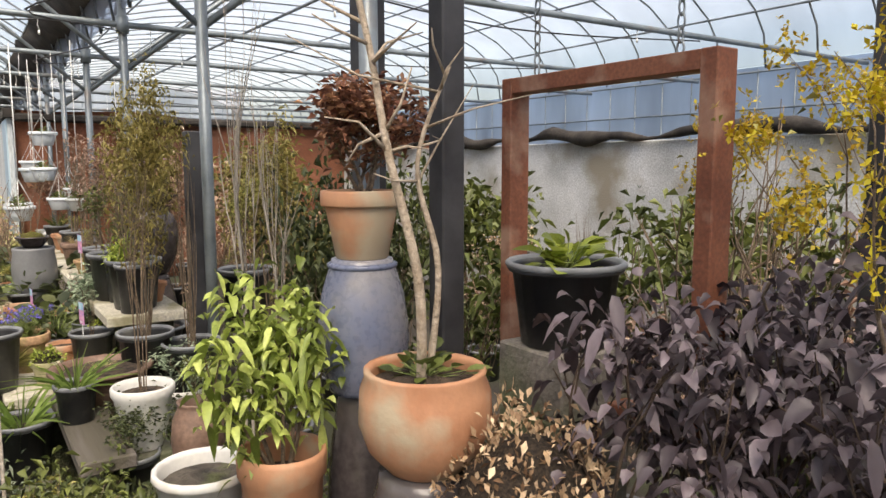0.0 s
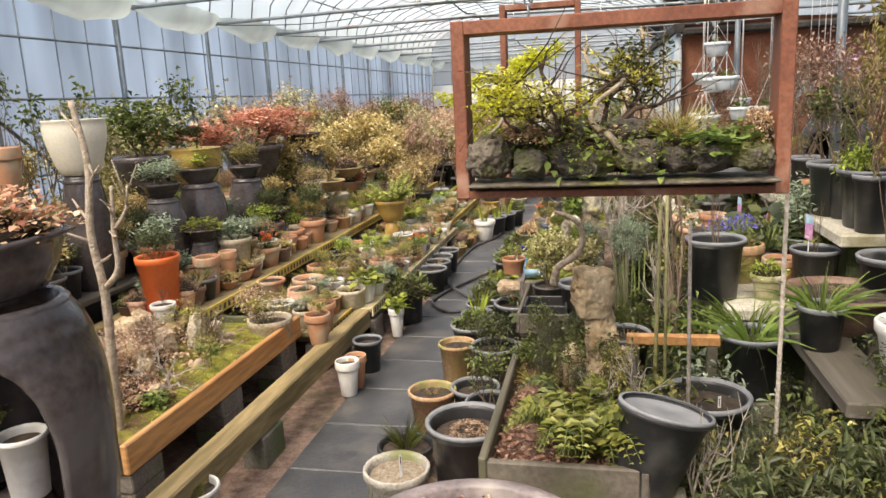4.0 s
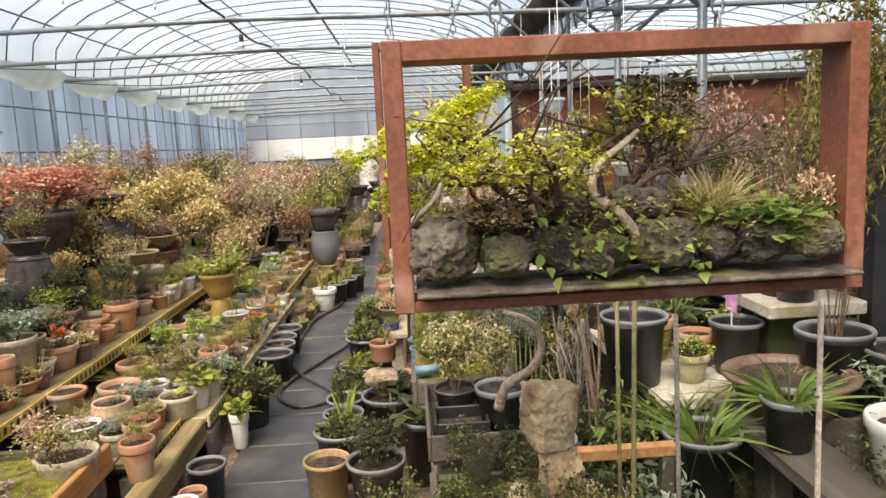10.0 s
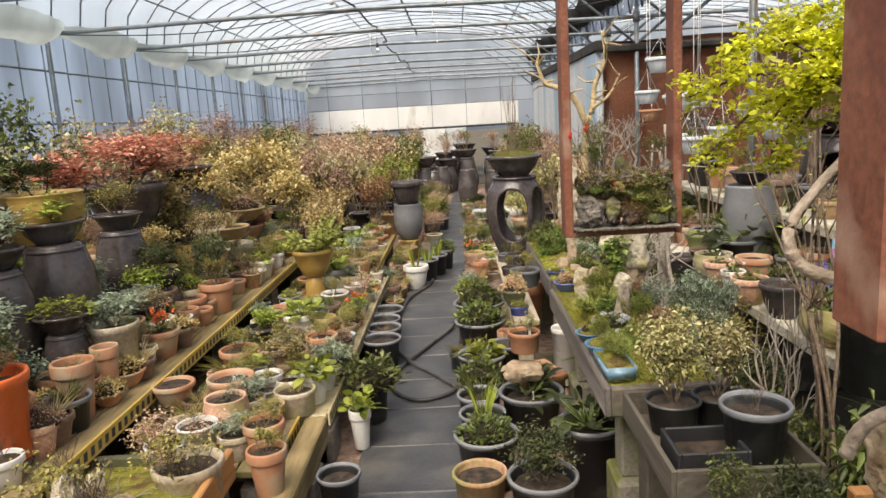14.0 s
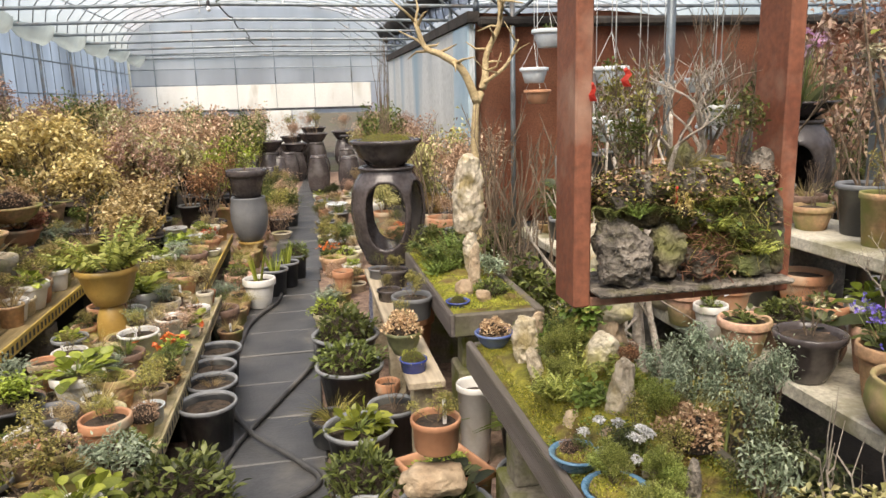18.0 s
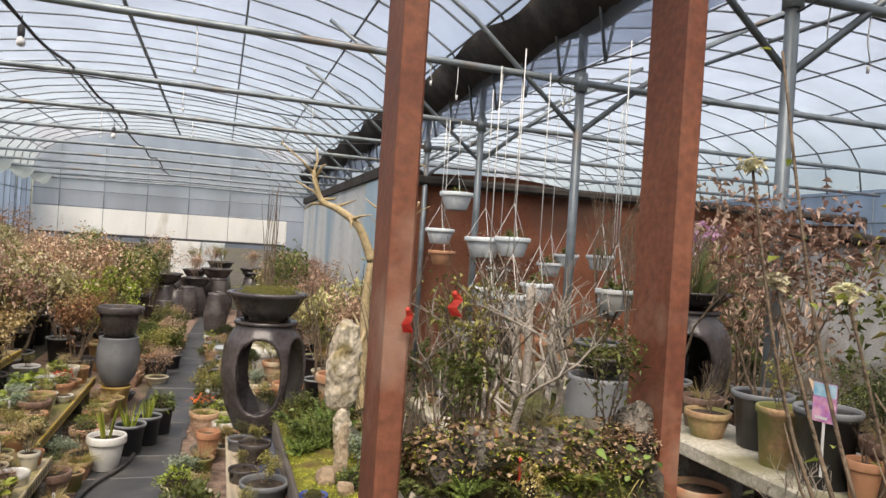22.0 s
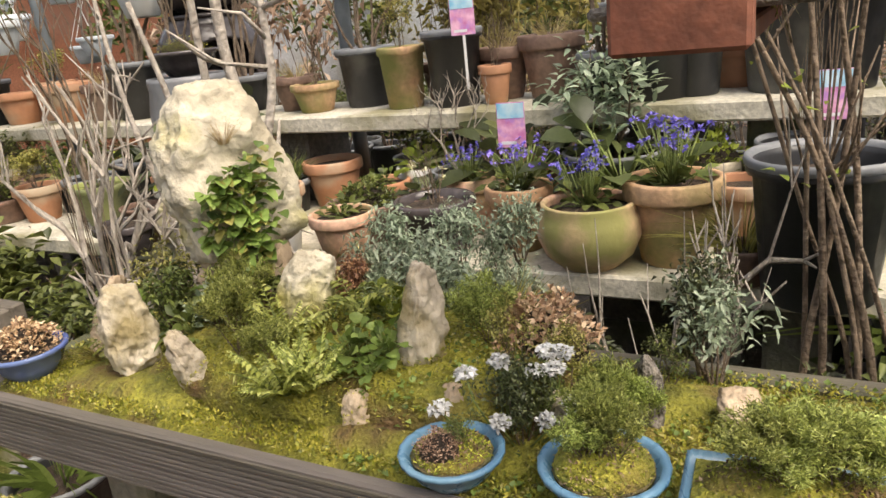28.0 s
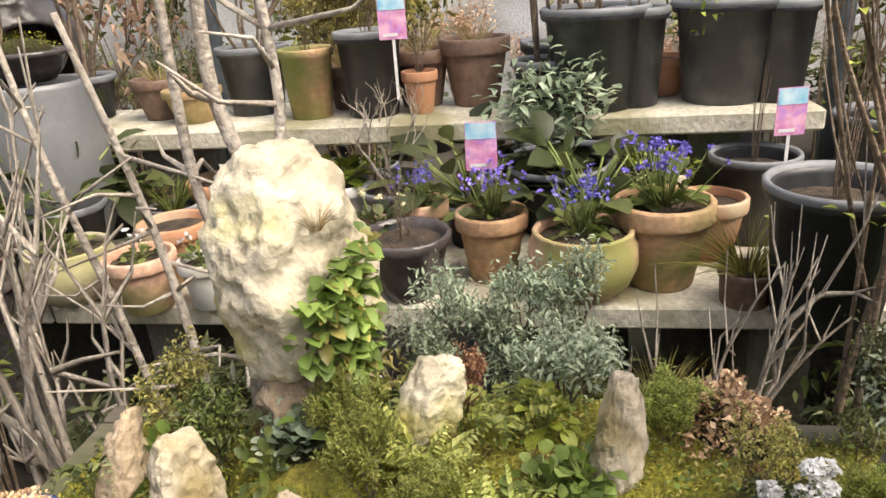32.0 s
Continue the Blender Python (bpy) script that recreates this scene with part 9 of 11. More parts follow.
MEDIUM = [(2, "tall", "old_terracotta", "bush", 0.29, 0.31, "old clay pot with a green shrub"), (2, "nursery", "onggi", "bush_olive", 0.32, 0.33, "dark pot with an olive shrub"), (2, "bowl", "onggi", "pine", 0.27, 0.31, "dark bowl with a small pine"), (2, "flower", "terracotta", "pale_shrub", 0.36, 0.33, "terracotta pot with a pale-leaved shrub"), (1, "vase", "mustard_glaze", "bush_bright", 0.25, 0.30, "mustard pot with bright leaves"), (2, "jar", "onggi", "gold_tree", 0.36, 0.37, "dark jar with a golden shrub"), (2, "bowl", "buff_clay", "pink_twigs", 0.32, 0.33, "buff bowl with pinkish dry twigs"), (2, "nursery", "black_plastic", "bush", 0.32, 0.33, "black pot with a leafy shrub"), (2, "bowl", "brown_clay", "sparse_green", 0.36, 0.33, "brown bowl with a thin green shrub"), (3, "flower", "old_terracotta", "gold_tree", 0.30, 0.31, "mossy clay pot with a golden shrub"), (2, "tall", "buff_clay", "bush_straw", 0.29, 0.30, "buff clay pot with a straw-coloured shrub"), (2, "flower", "terracotta", "pink_twigs", 0.30, 0.31, "terracotta pot with pinkish dry twigs")]
TALL = [(3, "nursery", "onggi", "gold_tree", 0.95, 0.8, "dark pot with a golden-leaved small tree"), (4, "nursery", "black_plastic", "white_blossom", 1.1, 0.85, "black pot with a pale blossoming small tree"), (1, "tall", "old_terracotta", "lime_tree", 1.0, 0.8, "clay pot with a lime-leaved small tree"), (2, "nursery", "onggi", "russet_tree", 0.95, 0.75, "dark pot with a russet small tree"), (3, "nursery", "onggi", "pale_shrub", 1.0, 0.75, "dark pot with a tall pale-leaved shrub"), (5, "nursery", "black_plastic", "pink_twigs", 1.1, 0.85, "black pot with a dry pinkish shrub"), (2, "nursery", "black_plastic", "twigs", 1.1, 0.8, "black pot with a bare twiggy shrub"), (2, "nursery", "onggi", "sparse_green", 1.1, 0.75, "dark pot with a thin green shrub")]
BLACK = [(3, "nursery", "black_plastic", "sparse_green", 0.6, 0.5, "black plastic pot with a sparse shrub"), (2, "nursery", "black_plastic", "sticks", 0.9, 0.4, "black plastic pot with bare upright stems"), (1, "nursery", "black_plastic", "camellia", 0.8, 0.6, "black plastic pot with a glossy camellia"), (3, "nursery", "black_plastic", "twigs", 0.8, 0.6, "black plastic pot with bare twigs"), (2, "nursery", "black_plastic", "broad_dark", 0.3, 0.35, "black plastic pot with dark broad leaves"), (2, "nursery", "black_plastic", "bush", 0.45, 0.5, "black plastic pot with a green shrub"), (2, "nursery", "black_plastic", "pink_twigs", 0.8, 0.6, "black plastic pot with dry pinkish twigs")]
GREENS = [(2, "shallow", "black_plastic", "narrow", 0.5, 0.38, "low pot with a narrow-leaved green shrub"), (2, "shallow", "black_plastic", "bush_grey", 0.3, 0.35, "low pot with grey-green shoots"), (2, "shallow", "black_plastic", "rosemary", 0.42, 0.26, "low pot with grey-olive upright needles"), (3, "shallow", "black_plastic", "sparse_green", 0.5, 0.45, "low pot with a thin green shrub"), (2, "nursery", "black_plastic", "sparse", 0.5, 0.4, "black pot with thin brown stems"), (2, "nursery", "black_plastic", "spider", 0.25, 0.3, "black pot with arching striped leaves"), (2, "nursery", "black_plastic", "sedge", 0.25, 0.3, "black pot with arching sedge"), (1, "nursery", "black_plastic", "narrow", 0.45, 0.36, "black pot with narrow green leaves")]

for x, y, pot, mat, st, r, ph, pw, words in ((-2.2, 4.72, "nursery", "onggi", "gold_tree", 0.13, 0.28, 0.42, "dark pot with a yellow-leaved shrub"), (-2.22, 5.68, "tall", "buff_clay", "bush_dark", 0.11, 0.3, 0.32, "buff clay pot with a dark green shrub"), (-2.24, 6.02, "flower", "terracotta", "orange_flowers", 0.1, 0.2, 0.2, "terracotta pot with orange flowers"), (-2.24, 6.75, "bowl", "onggi", "bush_grey", 0.13, 0.26, 0.32, "dark bowl with grey-green shoots"), (-2.23, 7.6, "bowl", "old_terracotta", "gold_tree", 0.13, 0.36, 0.4, "mossy clay bowl with a golden shrub"), (-2.2, 8.15, "vase", "mustard_glaze", "bush_olive", 0.13, 0.34, 0.36, "mustard pot with an olive shrub"), (-2.22, 4.3, "bowl", "onggi", "green_mound", 0.16, 0.05, 0.15, "wide dark bowl with a low green plant")):
    potted(x, y, 0.55, r, r * 1.5 if pot != "bowl" else r * 0.95, pot, mat, st, ph, pw, words + " at the front of the upper staging")
raised = ((5.5, "flower", "terracotta", "bush_grey", 0.1), (5.78, "bowl", "onggi", "sedum", 0.12), (6.04, "tall", "buff_clay", "bush_dark", 0.1), (6.34, "flower", "terracotta", "orange_flowers", 0.085), (6.6, "bowl", "old_terracotta", "pine", 0.12), (6.9, "nursery", "onggi", "bush", 0.11), (7.2, "bowl", "brown_clay", "pink_twigs", 0.12), (7.5, "vase", "mustard_glaze", "bush_olive", 0.12), (7.8, "bowl", "terracotta", "bush_straw", 0.13), (8.12, "flower", "buff_clay", "sparse_green", 0.11), (8.4, "bowl", "onggi", "gold_tree", 0.13), (8.75, "tall", "old_terracotta", "pale_shrub", 0.12), (9.1, "bowl", "terracotta", "rust_tree", 0.13))
for k, (y, pot, mat, st, r) in enumerate(raised):
    x, h = -2.02 + 0.05 * (k % 3), 0.2 + 0.07 * (k * 5 % 4)
    if clear(x, y, r, 0.42, 0.6):
        jar_stand(x, y, 0.42, r * 0.95, h)
        potted(x, y, 0.42 + h, r, r * 1.5 if pot != "bowl" else r * 0.9, pot, mat, st, 0.22 + 0.05 * (k % 3), 0.28 + 0.05 * (k % 2), WORDS[pot] % mat.replace("_", " ") + " on an upturned jar of the staging")
for k, (x, y, z, h, w) in enumerate(((-2.3, 8.35, 0.55, 0.75, 0.75), (-2.35, 9.2, 0.55, 0.85, 0.85), (-1.75, 9.6, 0.42, 0.7, 0.7), (-2.3, 10.2, 0.55, 0.95, 0.9), (-2.5, 11.6, 0.55, 0.95, 0.9), (-1.35, 9.0, 0.24, 0.6, 0.6), (-1.5, 10.3, 0.24, 0.65, 0.65))):
    potted(x, y, z, 0.13, 0.2, "nursery", "onggi", "gold_tree", h, w, "dark pot with a spreading golden-leaved shrub on the staging")
fill(-1.5, -0.93, 5.45, 9.5, 0.24, 20, [(3, "flower", "terracotta", "bush_olive", 0.14, 0.18, "terracotta pot with an olive shrublet"), (2, "bowl", "buff_clay", "straw_tuft", 0.14, 0.16, "buff clay bowl with dry tufts"), (2, "flower", "white_plastic", "lettuce", 0.14, 0.2, "white pot with pale green leaves"), (2, "bowl", "pink_clay", "sedge", 0.14, 0.18, "pink clay bowl with sedge"), (1, "bowl", "mustard_glaze", "bush_olive", 0.2, 0.22, "mustard bowl with an olive shrublet")], (0.085, 0.11), " on the low bench", "pots on the low bench", 0.8)
LOW = [(w, pot, mat, st, ph * 0.72, pw * 0.85, words) for w, pot, mat, st, ph, pw, words in SMALL if st not in ("pink_twigs", "sparse_green", "bush")] + [(3, "bowl", "white_plastic", "straw_tuft", 0.08, 0.1, "white bowl with dry tufts"), (3, "bowl", "old_terracotta", "purple_small", 0.06, 0.1, "old clay bowl with small purple leaves"), (3, "nursery", "black_plastic", "lettuce", 0.1, 0.14, "black pot with light green leaves"), (2, "bowl", "buff_clay", "stubble", 0.05, 0.09, "buff bowl with cut stems"), (3, "bowl", "terracotta", "twigs", 0.12, 0.14, "terracotta bowl with dry twigs")]
fill(-1.5, -0.93, 5.45, 11.1, 0.24, 190, LOW + [(5, "nursery", "white_plastic", "sparse", 0.12, 0.14, "white pot with thin stems"), (3, "bowl", "pale_plastic", "green_mound", 0.05, 0.07, "pale pot with a low green plant")], (0.06, 0.1), " on the low bench", "pots on the low bench", 0.62)
fill(-0.92, -0.8, 5.97, 8.85, 0.237, 16, SMALL, (0.045, 0.059), " on the slotted plastic staging", "pots on the slotted staging", 0.9)
fill(-2.12, -1.6, 4.95, 11.4, 0.42, 120, SMALL, (0.06, 0.115), " on the middle staging", "pots on the staging", 0.62)
fill(-3.0, -2.16, 2.3, 12.4, 0.55, 90, MEDIUM, (0.1, 0.16), " on the upper staging", "pots on the upper staging", 0.7)
fill(-4.15, -3.1, 2.2, 19.8, 0.35, 62, TALL, (0.14, 0.19), " by the film wall", "shrubs by the film wall")
fill(-3.2, -0.9, 12.0, 21.0, -0.03, 56, TALL, (0.15, 0.22), " at the far end", "shrubs at the far end")
fill(-0.95, -0.62, 8.3, 12.5, -0.03, 26, SMALL, (0.07, 0.11), " beside the aisle", "pots beside the aisle")
fill(-0.9, -0.3, 12.0, 15.5, -0.03, 22, MEDIUM, (0.1, 0.16), " beside the far aisle", "pots beside the far aisle")
fill(0.3, 0.9, 9.9, 15.5, -0.03, 26, SMALL[3:] + MEDIUM, (0.09, 0.15), " beside the far aisle", "pots beside the far aisle")
fill(-0.12, 0.32, 9.5, 15.0, -0.03, 34, SMALL + MEDIUM[:6], (0.08, 0.13), " beside the far aisle", "pots beside the far aisle", 0.75)
fill(-0.22, 0.1, 8.4, 9.4, -0.03, 6, SMALL, (0.07, 0.1), " beside the aisle", "pots beside the aisle")
fill(0.9, 1.65, 9.6, 20.0, -0.03, 40, MEDIUM + TALL[4:], (0.12, 0.2), " beyond the openwork jar", "pots beyond the openwork jar")
fill(0.85, 1.2, 6.7, 9.2, -0.03, 14, BLACK, (0.1, 0.15), " between the trays and the shelf", "pots behind the trays")
fill(2.3, 6.3, 3.6, 11.8, -0.03, 60, BLACK, (0.13, 0.2), " in the far bay", "pots in the far bay")
fill(2.9, 6.3, -1.5, 3.6, -0.03, 42, BLACK, (0.14, 0.2), " in the far bay", "pots in the far bay")
fill(0.85, 1.25, 3.0, 6.6, -0.03, 30, GREENS, (0.08, 0.12), " in front of the shelf", "pots in front of the shelf", 0.75)
fill(1.27, 1.9, 4.95, 8.8, 0.58, 44, BLACK[3:5] + SMALL[:8], (0.07, 0.12), " on the low concrete shelf", "pots on the low shelf")
fill(1.74, 2.1, 5.1, 9.1, 0.9, 26, BLACK[3:4] + BLACK[6:] + SMALL[:4], (0.08, 0.13), " on the upper concrete shelf", "pots on the upper shelf")
fill(1.2, 2.3, 3.3, 4.8, -0.03, 34, GREENS, (0.08, 0.13), " in front of the shelf", "pots in front of the shelf", 0.75)
fill(1.9, 2.6, 1.2, 3.0, -0.03, 16, GREENS, (0.1, 0.15), " near the dark posts", "pots near the dark posts")
fill(-2.1, -1.58, 1.85, 3.55, 0.55, 8, SMALL, (0.07, 0.11), " on the near bench", "pots on the near bench")
fill(-4.2, -2.2, -3.0, 2.0, -0.03, 14, TALL, (0.15, 0.2), " at the near end", "shrubs at the near end")
# jars and bowls stacked where the aisle ends
for i in range(26):
    x, y = fill_rnd.uniform(-0.9, 1.5), fill_rnd.uniform(15.6, 22.5)
    r, h = fill_rnd.uniform(0.2, 0.32), fill_rnd.uniform(0.4, 0.75)
    jar_stand(x, y, -0.03, r * 0.87, h)
    if i % 2:
        potted(x, y, h - 0.03, r * 0.95, r * 0.7, "bowl", "onggi", ("sparse", "pink_twigs", None)[i % 3], 0.5, 0.5, "wide dark bowl standing on an upturned jar")

# planting in the bed, on the trays and in the moss box
def planted(name, style, v, x, y, z, h, w, label, category="plant", rz=0):
    t = thing(name, x, y, z, label, category)
    set_plant(t, style, v, 0, 0, 0, h, w, rz)
    return t


for x, y, z, s, h, w, lb in ((0.62, 3.55, 0.52, "fern", 0.26, 0.20, "bright yellow-green fern in the planting bed"), (0.90, 3.75, -0.03, "sparse", 0.70, 0.40, "thin brown stems beside the planting bed"), (0.50, 4.30, 0.52, "fern", 0.10, 0.11, "yellow-green fern in the planting bed"), (1.00, 4.20, -0.03, "bush", 0.60, 0.45, "green shrub beside the planting bed"), (1.05, 3.70, -0.03, "bush", 0.55, 0.40, "small-leaved shrub beside the planting bed"), (0.85, 5.05, -0.03, "sparse_green", 0.65, 0.40, "thin green shrub beside the planting bed"), (1.15, 4.90, -0.03, "bush", 0.70, 0.40, "green shrub beside the planting bed"), (0.85, 3.50, -0.03, "spider", 0.40, 0.25, "arching strappy leaves beside the planting bed"), (0.95, 3.95, -0.03, "fern_green", 0.40, 0.25, "green fern beside the planting bed"), (0.62, 4.25, 0.52, "sparse_green", 0.21, 0.21, "small-leaved shrub in the planting bed"), (1.10, 4.50, -0.03, "bush_grey", 0.60, 0.40, "grey-green shrub beside the planting bed"), (0.60, 3.85, 0.52, "fern_green", 0.18, 0.18, "green fern at the foot of the tan rocks"), (0.78, 3.90, 0.52, "fern", 0.18, 0.18, "yellow-green fern at the foot of the tan rocks"), (0.55, 4.10, 0.52, "sedge", 0.15, 0.15, "tufted sedge at the foot of the tan rocks")):
    planted("bed_plant", s, 0, x, y, z, h, w, lb)
for x, y, s, h, w, lb in ((0.52, 7.75, "cypress", 0.24, 0.16, "green juniper on the moss tray"), (0.62, 7.95, "cypress", 0.24, 0.18, "green juniper on the moss tray"), (0.62, 7.25, "green_mound", 0.07, 0.09, "low green plant on the moss tray"), (0.5, 8.1, "bush", 0.22, 0.22, "small shrub on the moss tray"), (0.68, 7.12, "sedge", 0.07, 0.1, "tufted sedge on the moss tray"), (0.68, 7.5, "bush_grey", 0.15, 0.18, "grey-green leaves on the moss tray")):
    planted("tray_plant", s, 1, x, y, 0.575, h, w, lb)
for k in range(9):
    planted("tray_plant", ("cypress", "fern_green", "sedge")[k % 3], k % 3, 0.45 + 0.05 * (k % 4), 7.7 + 0.06 * k, 0.58, 0.13 + 0.05 * (k % 3), 0.13, "leafy green plant behind the pillar stone")


def tray_height(x, y):
    u, v = abs(x - 0.53) / 0.165, abs(y - 5.75) / 0.36
    return 0.682 + 0.08 * max(0.0, 1 - u ** 2.4 - v ** 2.4) ** 0.42


for x, y, st, v, h, w, lb in (
        (0.435, 5.87, "hinoki", 0, 0.13, 0.09, "ferny green conifer sprays on the moss tray"), (0.475, 5.82, "spray_fern", 1, 0.1, 0.08, "yellow-green conifer sprays on the moss tray"), (0.5, 5.9, "hinoki", 2, 0.13, 0.08, "ferny green conifer sprays on the moss tray"), (0.42, 5.8, "hinoki", 1, 0.08, 0.07, "ferny green conifer sprays on the moss tray"),
        (0.385, 5.75, "spray_fern", 2, 0.1, 0.085, "yellow-green spiky tuft on the moss tray"), (0.4, 5.71, "spray_fern", 0, 0.08, 0.07, "yellow-green spiky tuft on the moss tray"),
        (0.465, 5.345, "hinoki", 0, 0.115, 0.075, "bright green feathery conifer on the moss tray"), (0.48, 5.31, "hinoki", 1, 0.1, 0.06, "bright green feathery conifer on the moss tray"),
        (0.478, 6.24, "fern_green", 0, 0.13, 0.06, "green fern by a slim stone"), (0.45, 6.2, "sedge", 0, 0.1, 0.08, "tufted sedge by a slim stone"), (0.44, 6.14, "fern", 1, 0.08, 0.07, "small fern between the stones"),
        (0.56, 6.13, "broad", 1, 0.16, 0.1, "olive broad-leaved clump beside the cream stone"), (0.6, 6.17, "bush_olive", 0, 0.17, 0.13, "olive leafy clump beside the cream stone"), (0.52, 6.09, "bush", 2, 0.14, 0.1, "green leafy clump beside the cream stone"), (0.5, 6.16, "heuchera", 1, 0.15, 0.07, "round grey-green leaves over the slim stones"),
        (0.445, 5.68, "heuchera", 0, 0.09, 0.08, "lobed pale green leaves by the upright stone"), (0.465, 5.635, "heuchera", 2, 0.085, 0.07, "lobed pale green leaves by the upright stone"), (0.425, 5.64, "heuchera", 1, 0.06, 0.055, "lobed pale green leaves by the upright stone"),
        (0.562, 5.68, "lettuce", 1, 0.09, 0.065, "light green leaves on the moss tray"), (0.54, 5.72, "fern", 2, 0.09, 0.07, "light green fern on the moss tray"),
        (0.64, 5.53, "sedge", 1, 0.13, 0.1, "dark olive sedge on the moss tray"), (0.6, 5.5, "sedge", 2, 0.12, 0.1, "dark olive sedge on the moss tray"), (0.56, 5.53, "hinoki", 2, 0.1, 0.08, "olive spiky plant on the moss tray"), (0.6, 5.46, "brown_heap", 0, 0.07, 0.07, "brown withered cushion under the sedge"),
        (0.424, 5.435, "bush_dark", 0, 0.12, 0.09, "dark leafy clump bearing white flowers"), (0.45, 5.42, "bush", 1, 0.1, 0.08, "leafy clump bearing white flowers"), (0.47, 5.46, "sparse", 1, 0.13, 0.08, "dry stems among the white flowers"), (0.52, 5.4, "bush_olive", 2, 0.1, 0.08, "olive leaves behind the white flowers"),
        (0.63, 5.24, "bush_grey", 1, 0.18, 0.12, "grey-green leafy shrub at the edge of the tray"), (0.65, 5.26, "bush_dark", 2, 0.18, 0.11, "dark leafy shrub at the edge of the tray"), (0.6, 5.3, "sparse_green", 0, 0.1, 0.1, "thin green stems on the moss tray"),
        (0.58, 5.88, "fern_green", 1, 0.1, 0.08, "green fern under the cream stone"), (0.52, 5.98, "creeper", 0, 0.06, 0.05, "leafy creeper at the foot of the cream stone"), (0.47, 6.0, "broad", 2, 0.09, 0.07, "broad-leaved plant in the moss"), (0.6, 5.78, "russet_bush", 0, 0.09, 0.06, "russet stems by the leaning stone"), (0.63, 5.65, "bush_grey", 2, 0.14, 0.11, "silvery leaves at the back of the tray"),
        (0.5, 5.1, "spray_fern", 1, 0.05, 0.05, "low green plant on the moss tray")):
    planted("tray_plant", st, v, x, y, tray_height(x, y) - 0.006, h, w, lb)
for x, y, z, st, v, h, w, lb in ((0.84, 5.72, -0.03, "bush_grey", 0, 0.94, 0.15, "silvery grey-green shrub behind the moss tray"), (0.8, 5.83, -0.03, "bush_grey", 1, 0.9, 0.14, "silvery grey-green shrub behind the moss tray"), (0.9, 5.62, -0.03, "bush_grey", 2, 0.9, 0.14, "silvery grey-green shrub behind the moss tray")):
    stand_up = thing("silver_shrub", x, y, z, lb, "shrub")
    for k in range(3):
        set_plant(stand_up, "bush_grey", (v + k) % 3, 0.03 * (k - 1), 0.04 * (k % 2), 0.64 + 0.05 * k, 0.17, 0.1, 70 * k)
        link_mesh("stem", mesh_of("stem", *tube([(0, 0, 0), (0.02 * (k - 1), 0.02, 0.4), (0.03 * (k - 1), 0.04 * (k % 2), 0.66 + 0.05 * k)], 0.006, 0.004, 5), M["green_stem"], True), stand_up)
bloom = thing("white_flowers", 0.424, 5.435, 0.692, "clump of double white flowers on thin stems", "flower")
rng_c = np.random.default_rng(74)
for x, y, z in ((-0.03, 0.05, 0.095), (0.0, 0.02, 0.1), (-0.055, 0.075, 0.06), (0.03, -0.03, 0.105), (0.02, -0.04, 0.09), (0.04, -0.045, 0.1), (0.015, -0.02, 0.085), (-0.04, 0.005, 0.045), (-0.03, -0.045, 0.05), (0.0, -0.07, 0.06)):
    ball = rng_c.normal(size=(110, 3))
    ball = ball / np.linalg.norm(ball, axis=1)[:, None] * np.array((0.0105, 0.0105, 0.0065)) + np.array((x, y, z))
    scatter("flower", bloom, ball, 0.0062, "white_petal", int(1000 * (z + x)) + 300, wide=0.8)
    link_mesh("stem", mesh_of("stem", *tube([(x * 0.4, y * 0.4, 0), (x * 0.8, y * 0.9, z * 0.6), (x, y, z)], 0.0015, 0.001, 4), M["green_stem"], True), bloom)
creeper = thing("creeping_plant", 0.59, 5.985, 0.7, "heart-leaved creeper clinging to the cream stone", "plant")
rng_c = np.random.default_rng(70)
spots = []
for k in range(230):
    a = 238 + 15 * rng_c.normal()
    h = 0.13 + 0.17 * rng_c.random() ** 0.9 + 0.0012 * (a - 238)
    spots.append((0.118 * math.cos(radians(a)), 0.098 * math.sin(radians(a)), h))
scatter("heart_leaf_cover", creeper, spots, 0.022, "fresh", 71, wide=0.95, outward=(-0.6, -0.5, 0.2))
scatter("dry_leaf_cover", creeper, spots[:80], 0.02, "olive", 72, wide=0.7, outward=(-0.6, -0.5, 0.1))
rng_c = np.random.default_rng(90)
cover = thing("moss_carpet", 0.52, 5.69, 0.68, "shaggy olive moss growing over the little hill", "moss")
pts = []
for k in range(21000):
    x, y = rng_c.uniform(0.322, 0.67), rng_c.uniform(5.04, 6.3)
    pts.append((x - 0.52, y - 5.69, tray_height(x, y) - 0.678))
scatter("moss_turf", cover, pts[:15000], 0.0065, "moss_green", 91, 0.9, 0.35)
scatter("brown_moss_turf", cover, pts[15000:19000], 0.007, "olive", 92, 0.8, 0.4)
scatter("small_leaf_cover", cover, [p for p in pts[19000:] if p[1] < -0.05 or p[0] > 0.0], 0.0085, "fresh", 93, 0.6, 0.9)
planted("grass_tuft", "straw_tuft", 1, 0.545, 5.93, 1.03, 0.05, 0.05, "dry grass tuft growing on the cream stone")
for x, y, s, h, w in ((-1.3, 4.2, "brown_heap", 0.06, 0.12), (-1.55, 4.6, "dry_mound", 0.08, 0.14), (-1.4, 5.0, "straw_tuft", 0.12, 0.14), (-1.2, 4.6, "sparse", 0.2, 0.2), (-1.6, 5.15, "twigs", 0.25, 0.3), (-1.75, 4.3, "russet_bush", 0.2, 0.25), (-1.85, 4.9, "dry_mound", 0.12, 0.16)):
    planted("box_plant", s, 0, x, y, 0.325, h, w, "withered brownish plant on the moss box")
litter = thing("leaf_litter", -1.55, 4.3, 0.33, "withered brown leaves strewn over the moss box", "leaves")
rng_c = np.random.default_rng(80)
